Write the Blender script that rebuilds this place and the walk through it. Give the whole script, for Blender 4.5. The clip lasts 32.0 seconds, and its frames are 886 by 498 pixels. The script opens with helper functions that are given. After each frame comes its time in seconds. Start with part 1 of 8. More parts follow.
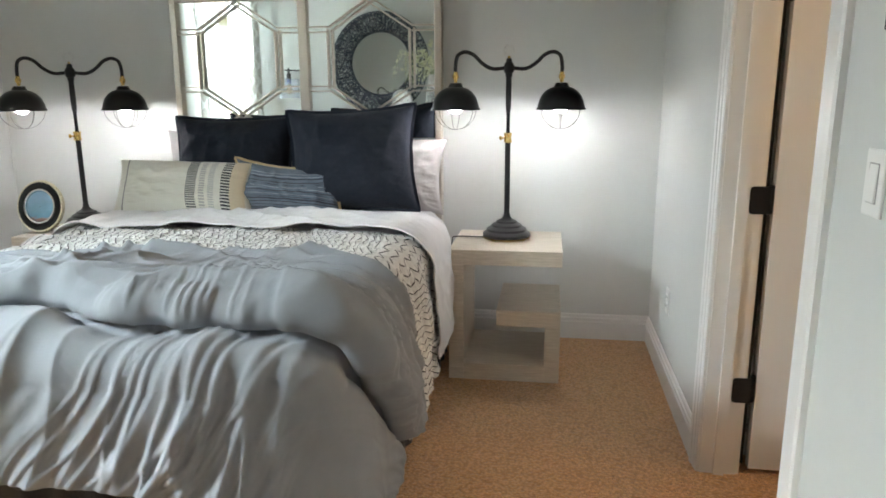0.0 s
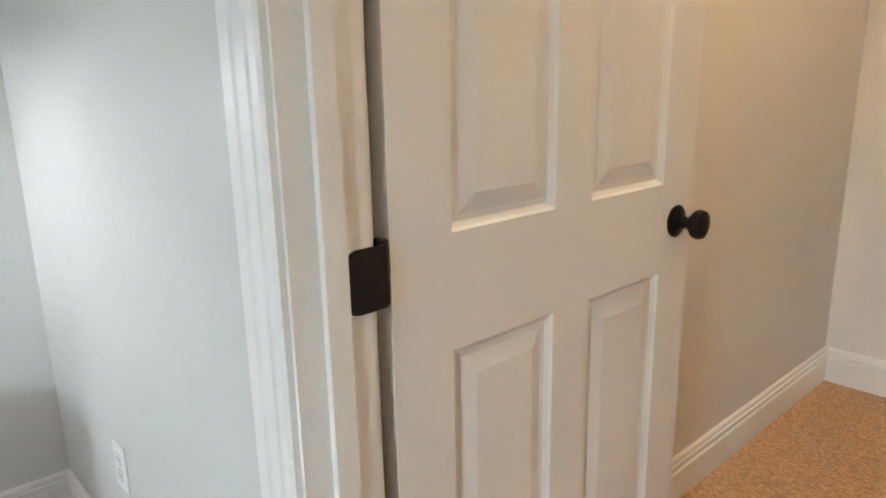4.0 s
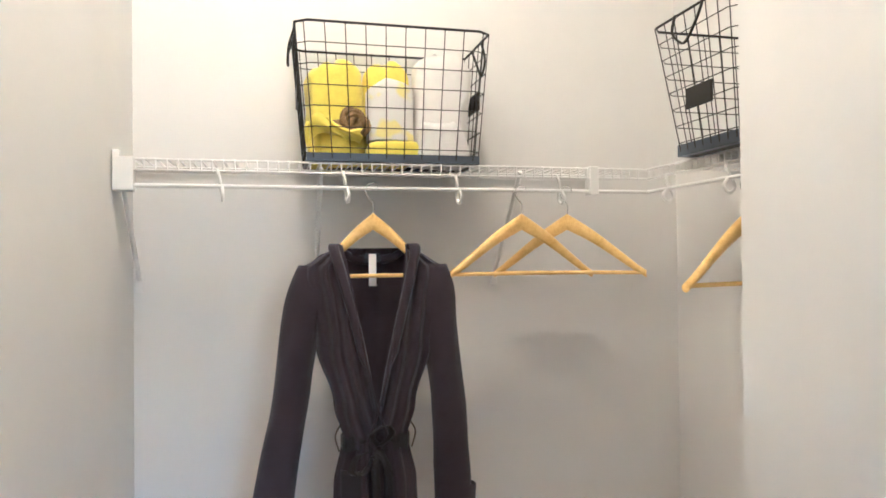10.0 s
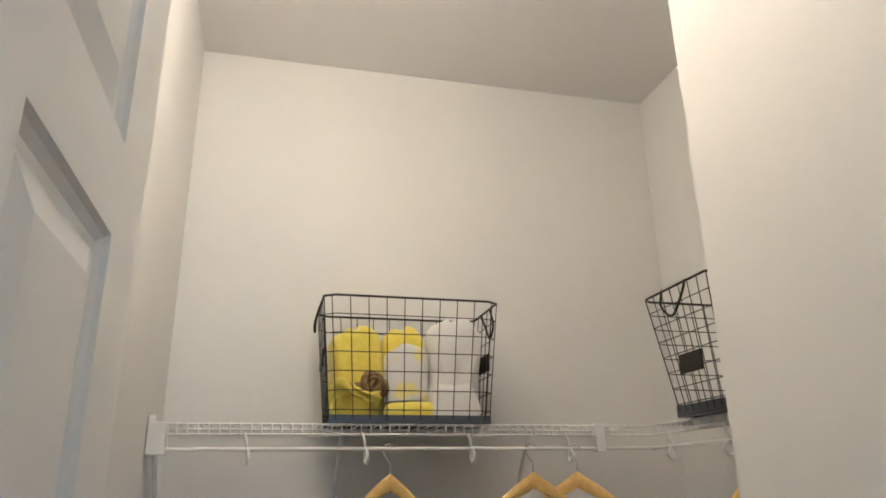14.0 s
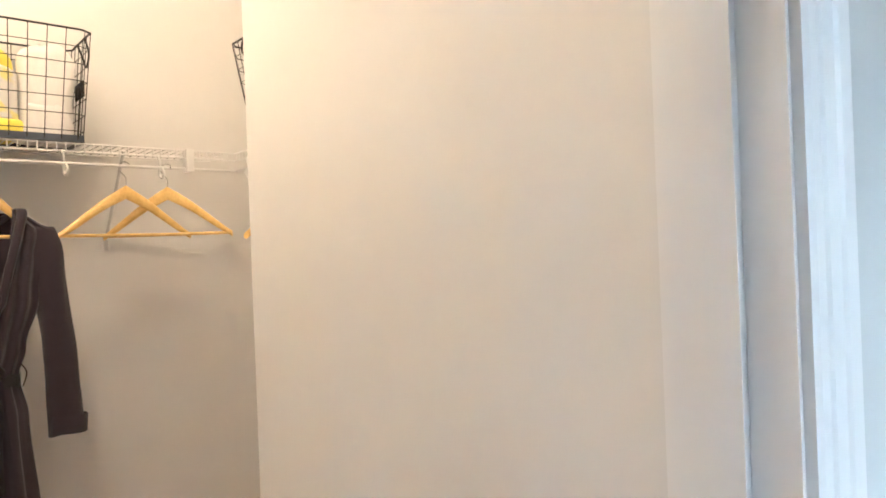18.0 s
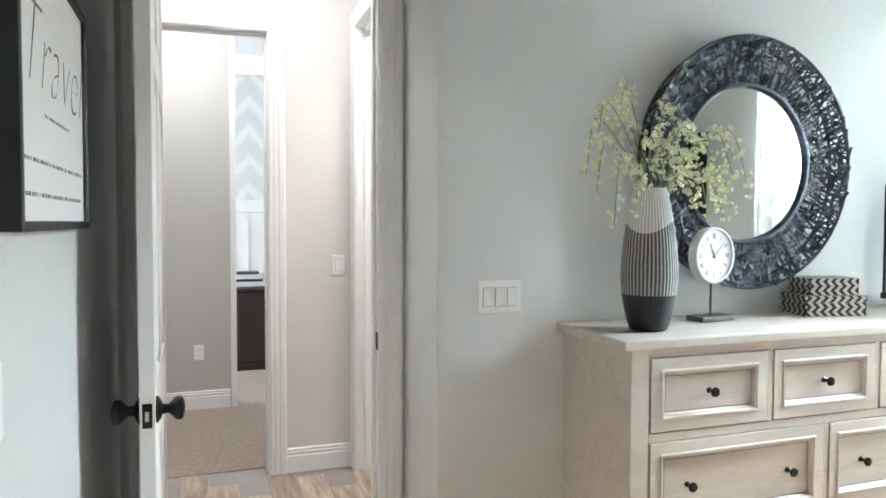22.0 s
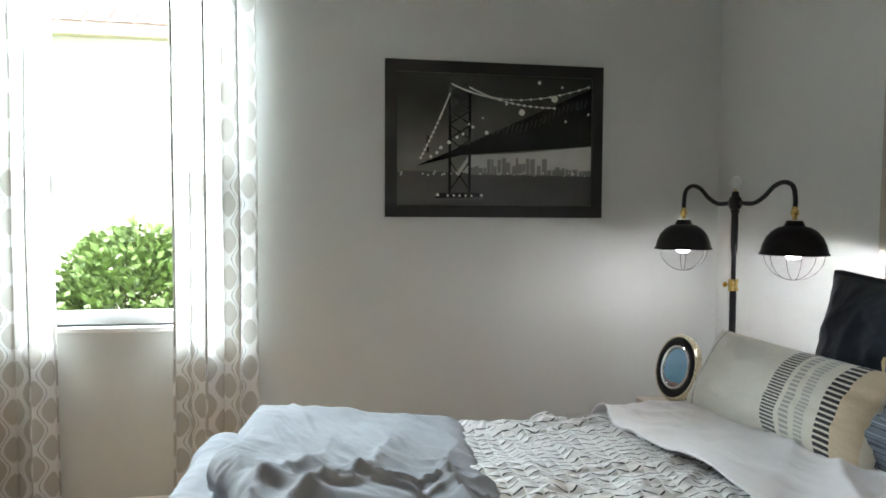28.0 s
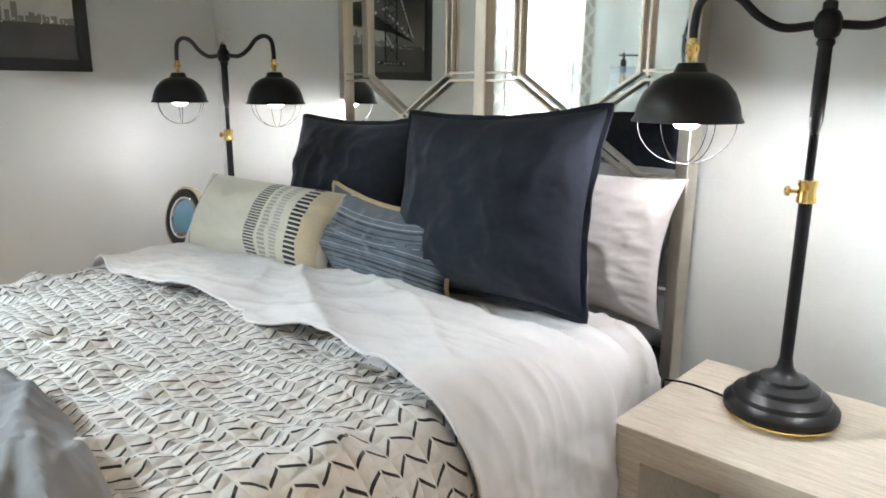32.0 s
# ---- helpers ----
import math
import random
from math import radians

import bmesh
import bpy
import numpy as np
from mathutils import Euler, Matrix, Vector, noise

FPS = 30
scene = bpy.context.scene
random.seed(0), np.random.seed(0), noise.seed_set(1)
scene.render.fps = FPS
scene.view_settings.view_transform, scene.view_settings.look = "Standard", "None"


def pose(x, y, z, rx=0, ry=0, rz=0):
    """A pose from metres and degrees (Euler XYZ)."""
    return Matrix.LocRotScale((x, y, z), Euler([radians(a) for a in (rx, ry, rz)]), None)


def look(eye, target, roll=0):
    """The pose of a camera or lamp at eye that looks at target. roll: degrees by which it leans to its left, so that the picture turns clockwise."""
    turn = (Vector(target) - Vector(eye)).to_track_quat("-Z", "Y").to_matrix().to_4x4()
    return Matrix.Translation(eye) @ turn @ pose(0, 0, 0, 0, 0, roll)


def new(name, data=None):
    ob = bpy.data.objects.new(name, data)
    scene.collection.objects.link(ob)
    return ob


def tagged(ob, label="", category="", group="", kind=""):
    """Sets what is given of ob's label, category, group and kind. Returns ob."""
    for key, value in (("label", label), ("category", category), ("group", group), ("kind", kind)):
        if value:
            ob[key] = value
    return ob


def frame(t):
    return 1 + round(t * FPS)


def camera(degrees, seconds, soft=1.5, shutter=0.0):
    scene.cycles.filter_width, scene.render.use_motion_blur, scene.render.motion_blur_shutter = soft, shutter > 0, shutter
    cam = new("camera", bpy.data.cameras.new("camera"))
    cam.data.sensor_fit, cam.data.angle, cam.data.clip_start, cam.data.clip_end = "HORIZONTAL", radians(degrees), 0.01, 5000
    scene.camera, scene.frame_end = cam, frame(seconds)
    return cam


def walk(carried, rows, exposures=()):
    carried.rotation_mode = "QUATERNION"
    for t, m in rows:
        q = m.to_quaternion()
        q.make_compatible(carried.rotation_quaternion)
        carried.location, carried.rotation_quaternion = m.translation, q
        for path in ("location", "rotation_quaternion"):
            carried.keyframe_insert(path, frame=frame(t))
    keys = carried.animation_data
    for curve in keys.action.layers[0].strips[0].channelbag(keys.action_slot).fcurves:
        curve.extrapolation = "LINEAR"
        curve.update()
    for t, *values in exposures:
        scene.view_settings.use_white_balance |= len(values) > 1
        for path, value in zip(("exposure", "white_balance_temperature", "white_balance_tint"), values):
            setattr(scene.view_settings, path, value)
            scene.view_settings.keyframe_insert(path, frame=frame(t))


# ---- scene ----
cam = camera(65.2, 32.0, soft=1.7)
PATH = [
    (0, (0.118, 0.008, 1.28), (-0.176, 1.937, 0.844), -0.3),
    (0.5, (0.073, 0.161, 1.218), (-0.082, 2.058, 0.602), -0.3),
    (1, (0.062, 0.336, 1.231), (0.054, 2.217, 0.552), -0.7),
    (1.5, (0.059, 0.593, 1.255), (0.177, 2.468, 0.57), -0.3),
    (2, (0.056, 0.802, 1.262), (0.255, 2.677, 0.597), -0.1),
    (2.5, (0.065, 1.016, 1.272), (0.337, 2.887, 0.622), -0.4),
    (3, (0.107, 1.211, 1.248), (0.639, 3.048, 0.663), -0.8),
    (3.5, (0.201, 1.438, 1.233), (1.134, 3.125, 0.699), -0.8),
    (4, (0.265, 1.58, 1.212), (1.573, 3.01, 0.716), -1.1),
    (4.5, (0.29, 1.663, 1.198), (1.89, 2.76, 0.712), -1.6),
    (6.5, (0.452, 2.084, 1.119), (2.269, 2.033, 0.283), -0.6),
    (7, (0.545, 2.137, 1.207), (2.342, 1.957, 0.347), -0.4),
    (7.5, (0.643, 2.189, 1.267), (2.417, 1.882, 0.397), -0.5),
    (8, (0.778, 2.173, 1.297), (2.543, 1.766, 0.45), -0.1),
    (8.5, (0.905, 2.125, 1.372), (2.747, 1.698, 0.721), -0.3),
    (9, (0.994, 2.091, 1.347), (2.922, 1.627, 1.086), -0.4),
    (9.5, (1.021, 2.077, 1.419), (2.962, 1.605, 1.315), -0.5),
    (10, (1.03, 2.071, 1.489), (2.972, 1.594, 1.513), -0.6),
    (10.5, (1.031, 2.082, 1.536), (2.968, 1.601, 1.659), -0.6),
    (11, (1.025, 2.097, 1.578), (2.954, 1.617, 1.796), -0.7),
    (11.5, (1.023, 2.093, 1.605), (2.938, 1.625, 1.941), -0.7),
    (12, (1.022, 2.111, 1.63), (2.913, 1.63, 2.069), -0.8),
    (12.5, (1.007, 2.121, 1.674), (2.874, 1.635, 2.205), -0.9),
    (13, (0.974, 2.097, 1.655), (2.815, 1.648, 2.294), -0.9),
    (13.5, (0.944, 2.106, 1.63), (2.78, 1.653, 2.282), -0.9),
    (14, (0.881, 2.146, 1.571), (2.716, 1.687, 2.22), -0.9),
    (14.5, (0.798, 2.205, 1.51), (2.646, 1.732, 2.11), -0.9),
    (16.5, (0.382, 2.066, 1.309), (2.308, 1.587, 1.554), -0.9),
    (17, (0.331, 2.097, 1.313), (2.189, 1.372, 1.467), -1.2),
    (17.5, (0.394, 2.084, 1.311), (2.126, 1.086, 1.395), -2.1),
    (18, (0.419, 2.122, 1.358), (1.929, 0.81, 1.357), -2.2),
    (18.5, (0.422, 2.15, 1.385), (1.66, 0.58, 1.346), -1.2),
    (19, (0.424, 2.176, 1.396), (1.348, 0.402, 1.335), -0.5),
    (19.5, (0.42, 2.202, 1.407), (1.046, 0.304, 1.328), -0.3),
    (20, (0.416, 2.259, 1.405), (0.74, 0.287, 1.329), -0.3),
    (20.5, (0.426, 2.293, 1.42), (0.504, 0.297, 1.334), 0.1),
    (21, (0.424, 2.323, 1.409), (0.254, 0.332, 1.322), 0.1),
    (21.5, (0.398, 2.354, 1.397), (-0.022, 0.4, 1.315), 0.2),
    (22, (0.379, 2.372, 1.391), (-0.274, 0.483, 1.313), 0.2),
    (22.5, (0.352, 2.36, 1.381), (-0.488, 0.546, 1.306), 0.3),
    (23, (0.31, 2.351, 1.366), (-0.699, 0.625, 1.298), 0.5),
    (23.5, (0.244, 2.319, 1.367), (-0.918, 0.694, 1.287), 0.4),
    (24, (0.181, 2.225, 1.351), (-1.122, 0.712, 1.25), 0.4),
    (24.5, (0.159, 2.112, 1.36), (-1.338, 0.793, 1.224), 0.4),
    (25, (0.172, 2.013, 1.39), (-1.5, 0.928, 1.236), 0.8),
    (25.5, (0.142, 1.965, 1.359), (-1.653, 1.094, 1.22), 0.3),
    (26, (0.101, 1.897, 1.359), (-1.789, 1.257, 1.223), 0.4),
    (26.5, (0.069, 1.798, 1.343), (-1.899, 1.466, 1.22), 0.0),
    (28.5, (0.156, 1.694, 1.34), (-1.768, 2.23, 1.229), 0.4),
    (29, (0.174, 1.665, 1.36), (-1.683, 2.394, 1.218), 0.3),
    (29.5, (0.208, 1.677, 1.345), (-1.578, 2.56, 1.177), 0.3),
    (30, (0.233, 1.699, 1.328), (-1.48, 2.71, 1.115), 0.3),
    (30.5, (0.257, 1.731, 1.31), (-1.381, 2.844, 1.034), 0.4),
    (31, (0.28, 1.741, 1.309), (-1.262, 2.965, 0.955), 0.4),
    (31.5, (0.308, 1.76, 1.291), (-1.131, 3.09, 0.889), 0.4),
    (32, (0.333, 1.78, 1.279), (-1.001, 3.198, 0.822), 0.3),
]
EXPOSURES = [
    (0.0, 1.60, 6450, 10),
    (1.0, 1.80, 6450, 10),
    (2.0, 1.38, 6500, 10),
    (3.0, 1.52, 6300, 10),
    (4.0, 1.85, 6200, 10),
    (4.5, 2.05, 6000, 10),
    (7.0, 2.82, 4900, 8),
    (8.5, 2.68, 4800, 7),
    (10.0, 2.13, 4420, 5),
    (12.0, 1.26, 4420, 4),
    (13.0, 1.05, 4550, 4),
    (14.5, 1.15, 4550, 4),
    (16.5, 1.85, 4520, 6),
    (18.0, 2.28, 5200, 9),
    (19.0, 2.22, 5600, 10),
    (20.0, 1.90, 5800, 10),
    (22.0, 2.15, 6000, 10),
    (23.0, 1.88, 6150, 10),
    (24.0, 0.34, 6050, 10),
    (25.0, -0.32, 6050, 10),
    (26.5, 0.42, 6150, 10),
    (28.5, 1.50, 6350, 10),
    (30.0, 1.72, 6400, 10),
    (32.0, 1.78, 6400, 10),
]
walk(cam, [(t, look(eye, target, roll)) for t, eye, target, roll in PATH], EXPOSURES)

# ---- light ----
world = bpy.data.worlds.new("sky")
scene.world = world
world.use_nodes = True
wn = world.node_tree.nodes
sky = wn.new("ShaderNodeTexSky")
sky.sky_type = 'NISHITA'
sky.sun_disc = False
sky.sun_elevation, sky.sun_rotation = radians(39), radians(70)
wn["Background"].inputs["Strength"].default_value = 0.15
world.node_tree.links.new(sky.outputs[0], wn["Background"].inputs["Color"])
sun = new("sun", bpy.data.lights.new("sun", 'SUN'))
sun.data.energy, sun.data.angle, sun.data.color = 5.0, radians(0.6), (1.0, 0.95, 0.88)
sun.matrix_basis = look((7, 4.1, 6), (0, 1.6, 0))


def area_light(name, eye, target, w, h, watts, col):
    lamp = new(name, bpy.data.lights.new(name, 'AREA'))
    lamp.data.shape, lamp.data.size, lamp.data.size_y = 'RECTANGLE', w, h
    lamp.data.energy, lamp.data.color = watts, col
    lamp.matrix_basis = look(eye, target)
    return lamp


def bulb_light(name, place, watts, col, r=0.03):
    lamp = new(name, bpy.data.lights.new(name, 'POINT'))
    lamp.data.energy, lamp.data.color, lamp.data.shadow_soft_size = watts, col, r
    lamp.location = place
    return lamp


WARM, COOL = (1.0, 0.66, 0.37), (1.0, 0.97, 0.98)
area_light("window_daylight", (-4.4, 0.30, 3.15), (-0.4, 1.45, 0.95), 2.4, 1.1, 470, (0.84, 0.96, 1.0))
bulb_light("closet_lamp_light", (1.98, 2.02, 2.86), 12, WARM, 0.055)
for lx, ly, turn in ((-0.07, 3.245, 10), (-2.255, 3.255, 20)):
    for arm in (-0.241, 0.241):
        bulb_light("lamp_bulb_light", (lx + arm * math.cos(radians(turn)), ly + arm * math.sin(radians(turn)), 1.188), 1.05, COOL, 0.012)
# Added fill under the hall ceiling; no fitting stands behind it.
area_light("hall_fill", (0.25, -0.80, 2.99), (0.25, -0.80, 0), 0.8, 0.5, 4.6, (1.0, 0.95, 0.92))
# Added lamp that keeps the side room from going black.
area_light("side_room_fill", (-1.1, -0.9, 2.95), (-1.1, -0.9, 0), 0.6, 0.6, 8, (1.0, 0.93, 0.86))
# Added lamp to brighten the floor and wall across the hall.
area_light("far_room_fill", (0.6, -2.3, 2.99), (0.6, -2.3, 0), 0.6, 0.6, 6.5, (1.0, 0.96, 0.92))
# Added lamp from the side; this room has no window opening.
area_light("far_room_side_fill", (1.9, -3.9, 1.7), (-1.0, -3.9, 1.1), 1.4, 1.4, 14, (0.93, 0.97, 1.0))
# ---- materials ----


def nodes_of(name):
    m = bpy.data.materials.new(name)
    m.use_nodes = True
    t = m.node_tree
    return m, t, t.nodes, t.links, t.nodes["Principled BSDF"]


def coords(t, kind="Object"):
    return t.nodes.new("ShaderNodeTexCoord").outputs[kind]


def noise_tex(t, src, scale, detail=3.0, rough=0.55, stretch=None):
    if stretch:
        mp = t.nodes.new("ShaderNodeMapping")
        mp.inputs["Scale"].default_value = stretch
        t.links.new(src, mp.inputs["Vector"])
        src = mp.outputs["Vector"]
    n = t.nodes.new("ShaderNodeTexNoise")
    n.inputs["Scale"].default_value, n.inputs["Detail"].default_value, n.inputs["Roughness"].default_value = scale, detail, rough
    t.links.new(src, n.inputs["Vector"])
    return n.outputs["Fac"]


def ramp(t, fac, stops):
    r = t.nodes.new("ShaderNodeValToRGB")
    el = r.color_ramp.elements
    while len(el) < len(stops):
        el.new(0.5)
    for e, (p, c) in zip(el, stops):
        e.position, e.color = p, (*c, 1) if len(c) == 3 else c
    t.links.new(fac, r.inputs["Fac"])
    return r.outputs["Color"]


def math_node(t, op, a, b=None, c=None):
    n = t.nodes.new("ShaderNodeMath")
    n.operation = op
    for k, v in enumerate((a, b, c)):
        if v is None:
            continue
        if isinstance(v, (int, float)):
            n.inputs[k].default_value = v
        else:
            t.links.new(v, n.inputs[k])
    return n.outputs[0]


def mixed(t, fac, a, b, mode='MIX'):
    n = t.nodes.new("ShaderNodeMix")
    n.data_type, n.blend_type = 'RGBA', mode
    for k, v in ((0, fac), (6, a), (7, b)):
        if isinstance(v, (int, float)):
            n.inputs[k].default_value = v
        elif isinstance(v, tuple):
            n.inputs[k].default_value = (*v, 1)
        else:
            t.links.new(v, n.inputs[k])
    return n.outputs[2]


def bump(t, b, height, strength, distance=0.002):
    n = t.nodes.new("ShaderNodeBump")
    n.inputs["Strength"].default_value, n.inputs["Distance"].default_value = strength, distance
    t.links.new(height, n.inputs["Height"])
    t.links.new(n.outputs["Normal"], b.inputs["Normal"])


def surface(name, col, rough=0.55, metal=0.0, var=0.05, scale=2.5, grain=250, grain_bump=0.15, rough_var=0.08, stretch=None, sheen=0.0, vary=0.0):
    """Paint, plastic, metal: a base colour with slow stains and fine relief."""
    m, t, n, l, b = nodes_of(name)
    src = coords(t)
    slow = noise_tex(t, src, scale, 4, 0.6, stretch)
    dark, light = tuple(c * (1 - var) for c in col), tuple(min(1, c * (1 + var)) for c in col)
    c = ramp(t, slow, ((0.3, dark), (0.7, light)))
    if vary:
        oi = n.new("ShaderNodeObjectInfo")
        hsv = n.new("ShaderNodeHueSaturation")
        l.new(c, hsv.inputs["Color"])
        l.new(math_node(t, 'MULTIPLY_ADD', oi.outputs["Random"], 2 * vary, 1 - vary), hsv.inputs["Value"])
        c = hsv.outputs["Color"]
    l.new(c, b.inputs["Base Color"])
    fine = noise_tex(t, src, grain, 2, 0.5, stretch)
    l.new(math_node(t, 'MULTIPLY_ADD', fine, rough_var, rough - rough_var / 2), b.inputs["Roughness"])
    b.inputs["Metallic"].default_value = metal
    if sheen:
        b.inputs["Sheen Weight"].default_value = sheen
    if grain_bump:
        bump(t, b, fine, grain_bump, 0.0015)
    return m


def cloth(name, col, var=0.06, thread=900, crease=0.35, sheen=0.25, mottled=14):
    """Woven cloth: threads both ways, soft creases, a little sheen."""
    m, t, n, l, b = nodes_of(name)
    src = coords(t)
    slow = noise_tex(t, src, mottled, 5, 0.65)
    dark, light = tuple(c * (1 - var) for c in col), tuple(min(1, c * (1 + var)) for c in col)
    l.new(ramp(t, slow, ((0.25, dark), (0.75, light))), b.inputs["Base Color"])
    b.inputs["Roughness"].default_value = 0.9
    b.inputs["Sheen Weight"].default_value = sheen
    b.inputs["Specular IOR Level"].default_value = 0.25
    a = noise_tex(t, src, thread, 1, 0.5, (1, 0.12, 1))
    c = noise_tex(t, src, thread, 1, 0.5, (0.12, 1, 1))
    w = noise_tex(t, src, 22, 5, 0.6)
    h = math_node(t, 'MULTIPLY_ADD', w, 4.0 * crease, math_node(t, 'ADD', a, c))
    bump(t, b, h, 0.35, 0.002)
    return m


def wood(name, dark, light, rough=0.5, scale=6.0, stretch=(1, 14, 14)):
    m, t, n, l, b = nodes_of(name)
    src = coords(t)
    g = noise_tex(t, src, scale, 6, 0.65, stretch)
    f = noise_tex(t, src, scale * 9, 3, 0.6, stretch)
    s = math_node(t, 'MULTIPLY_ADD', f, 0.45, math_node(t, 'MULTIPLY', g, 0.6))
    l.new(ramp(t, s, ((0.35, dark), (0.62, light))), b.inputs["Base Color"])
    b.inputs["Roughness"].default_value = rough
    bump(t, b, s, 0.2, 0.002)
    return m


def carpet_material(name, a, b_, c_):
    m, t, n, l, b = nodes_of(name)
    src = coords(t)
    v = n.new("ShaderNodeTexVoronoi")
    v.inputs["Scale"].default_value = 95
    l.new(src, v.inputs["Vector"])
    tuft = noise_tex(t, src, 42, 5, 0.78)
    gap = noise_tex(t, src, 75, 2, 0.5)
    lay = noise_tex(t, src, 2.2, 3, 0.6)
    mid = mixed(t, ramp(t, tuft, ((0.40, (0, 0, 0)), (0.60, (1, 1, 1)))), a, b_)
    c = mixed(t, ramp(t, v.outputs["Distance"], ((0.30, (0, 0, 0)), (0.75, (1, 1, 1)))), mid, c_)
    c = mixed(t, ramp(t, gap, ((0.63, (0, 0, 0)), (0.74, (1, 1, 1)))), c, tuple(x * 0.45 for x in c_))
    l.new(mixed(t, math_node(t, 'MULTIPLY', lay, 0.30), c, tuple(x * 0.7 for x in b_)), b.inputs["Base Color"])
    b.inputs["Roughness"].default_value = 1.0
    b.inputs["Specular IOR Level"].default_value = 0.1
    b.inputs["Sheen Weight"].default_value = 0.3
    h = math_node(t, 'SUBTRACT', math_node(t, 'MULTIPLY', tuft, 1.6), v.outputs["Distance"])
    bump(t, b, math_node(t, 'SUBTRACT', h, math_node(t, 'MULTIPLY', gap, 0.8)), 1.0, 0.009)
    return m


def glow(name, col, strength):
    m, t, n, l, b = nodes_of(name)
    b.inputs["Base Color"].default_value = (*col, 1)
    b.inputs["Emission Color"].default_value = (*col, 1)
    b.inputs["Emission Strength"].default_value = strength
    return m


def glass(name, col=(1, 1, 1), rough=0.0, thin=True):
    m, t, n, l, b = nodes_of(name)
    b.inputs["Base Color"].default_value = (*col, 1)
    b.inputs["Roughness"].default_value = rough
    b.inputs["Transmission Weight"].default_value = 1.0
    b.inputs["IOR"].default_value = 1.02 if thin else 1.45
    return m


def mirror_material(name, col=(0.86, 0.90, 0.89)):
    m, t, n, l, b = nodes_of(name)
    b.inputs["Base Color"].default_value = (*col, 1)
    b.inputs["Metallic"].default_value = 1.0
    b.inputs["Roughness"].default_value = 0.02
    return m


M = {
    "wall": surface("grey_wall_paint", (0.63, 0.645, 0.625), 0.6, var=0.02, grain=420, grain_bump=0.10),
    # The bedroom's paint, lightened for the closet: lamp light put into the colour.
    "closet_wall": surface("wall_paint_lightened", (0.74, 0.735, 0.71), 0.6, var=0.02, grain=420, grain_bump=0.10),
    "hall_wall": surface("hall_wall_paint", (0.66, 0.64, 0.61), 0.6, var=0.02, grain=420, grain_bump=0.10),
    "ceiling": surface("ceiling_paint", (0.80, 0.79, 0.77), 0.8, var=0.02, grain=160, grain_bump=0.3),
    "trim": surface("white_trim_paint", (0.80, 0.80, 0.785), 0.35, var=0.02, grain=90, grain_bump=0.05),
    "door": surface("white_door_paint", (0.77, 0.765, 0.745), 0.38, var=0.02, grain=140, grain_bump=0.10, stretch=(1, 1, 0.08)),
    "carpet": carpet_material("tan_carpet", (0.82, 0.500, 0.250), (0.66, 0.380, 0.175), (0.50, 0.270, 0.115)),
    "black": surface("black_metal", (0.008, 0.008, 0.009), 0.36, 0.3, var=0.2, grain=300, grain_bump=0.05),
    "black_gap": surface("hinge_gap_black", (0.008, 0.008, 0.008), 0.8, grain_bump=0),
    "brass": surface("polished_brass", (0.78, 0.56, 0.20), 0.16, 1.0, var=0.08),
    "chrome": surface("brushed_nickel", (0.62, 0.62, 0.61), 0.22, 1.0, var=0.05),
    "plastic": surface("white_plastic", (0.80, 0.80, 0.78), 0.35, var=0.01, grain_bump=0.02),
    "mirror": mirror_material("mirror_silver"),
    "champagne": surface("champagne_metal", (0.52, 0.475, 0.41), 0.34, 1.0, var=0.05, grain=500),
    "pale_wood": wood("whitewashed_oak", (0.47, 0.40, 0.31), (0.70, 0.63, 0.53), 0.5, 5.0, (2.0, 30, 30)),
    "dresser": wood("cream_painted_wood", (0.47, 0.415, 0.355), (0.57, 0.515, 0.45), 0.45, 2.0, (1, 10, 10)),
    "dark_wood": wood("dark_stained_wood", (0.012, 0.010, 0.009), (0.035, 0.028, 0.024), 0.35),
    "dark_taupe": surface("grey_glaze_line", (0.20, 0.18, 0.155), 0.7, var=0.3, grain_bump=0),
    "white_sheet": cloth("white_cotton", (0.76, 0.745, 0.75), 0.02, 900, 0.7),
    "grey_duvet": cloth("grey_cotton", (0.248, 0.262, 0.285), 0.05, sheen=0.15),
    "navy": cloth("navy_linen", (0.016, 0.020, 0.031), 0.18, 700, 1.1, 0.06, 60),
    "grey_linen": cloth("grey_linen", (0.40, 0.38, 0.37), 0.06),
    "charcoal": cloth("charcoal_upholstery", (0.035, 0.035, 0.038), 0.15),
    "skirt": cloth("dark_bed_skirt", (0.02, 0.02, 0.024), 0.15),
}

# ---- building blocks ----


def finish(name, bm, mat, smooth=0.0):
    bmesh.ops.recalc_face_normals(bm, faces=bm.faces)
    me = bpy.data.meshes.new(name)
    bm.to_mesh(me)
    bm.free()
    me.materials.append(M[mat] if isinstance(mat, str) else mat)
    if smooth:
        me.shade_smooth()
        me.set_sharp_from_angle(angle=radians(smooth))
    return me


def part(name, bm, mat, parent, label="", smooth=0.0):
    ob = new(name, finish(name, bm, mat, smooth))
    ob.parent = parent
    return tagged(ob, label)


def whole(name, bm, mat, label, category, kind="", smooth=0.0, group=""):
    return tagged(new(name, finish(name, bm, mat, smooth)), label, category, group, kind)


def thing(name, label, category, m=None, group="", kind=""):
    ob = new(name)
    ob.empty_display_size = 0.1
    if m is not None:
        ob.matrix_basis = m
    return tagged(ob, label, category, group, kind)


def bm_new():
    return bmesh.new()


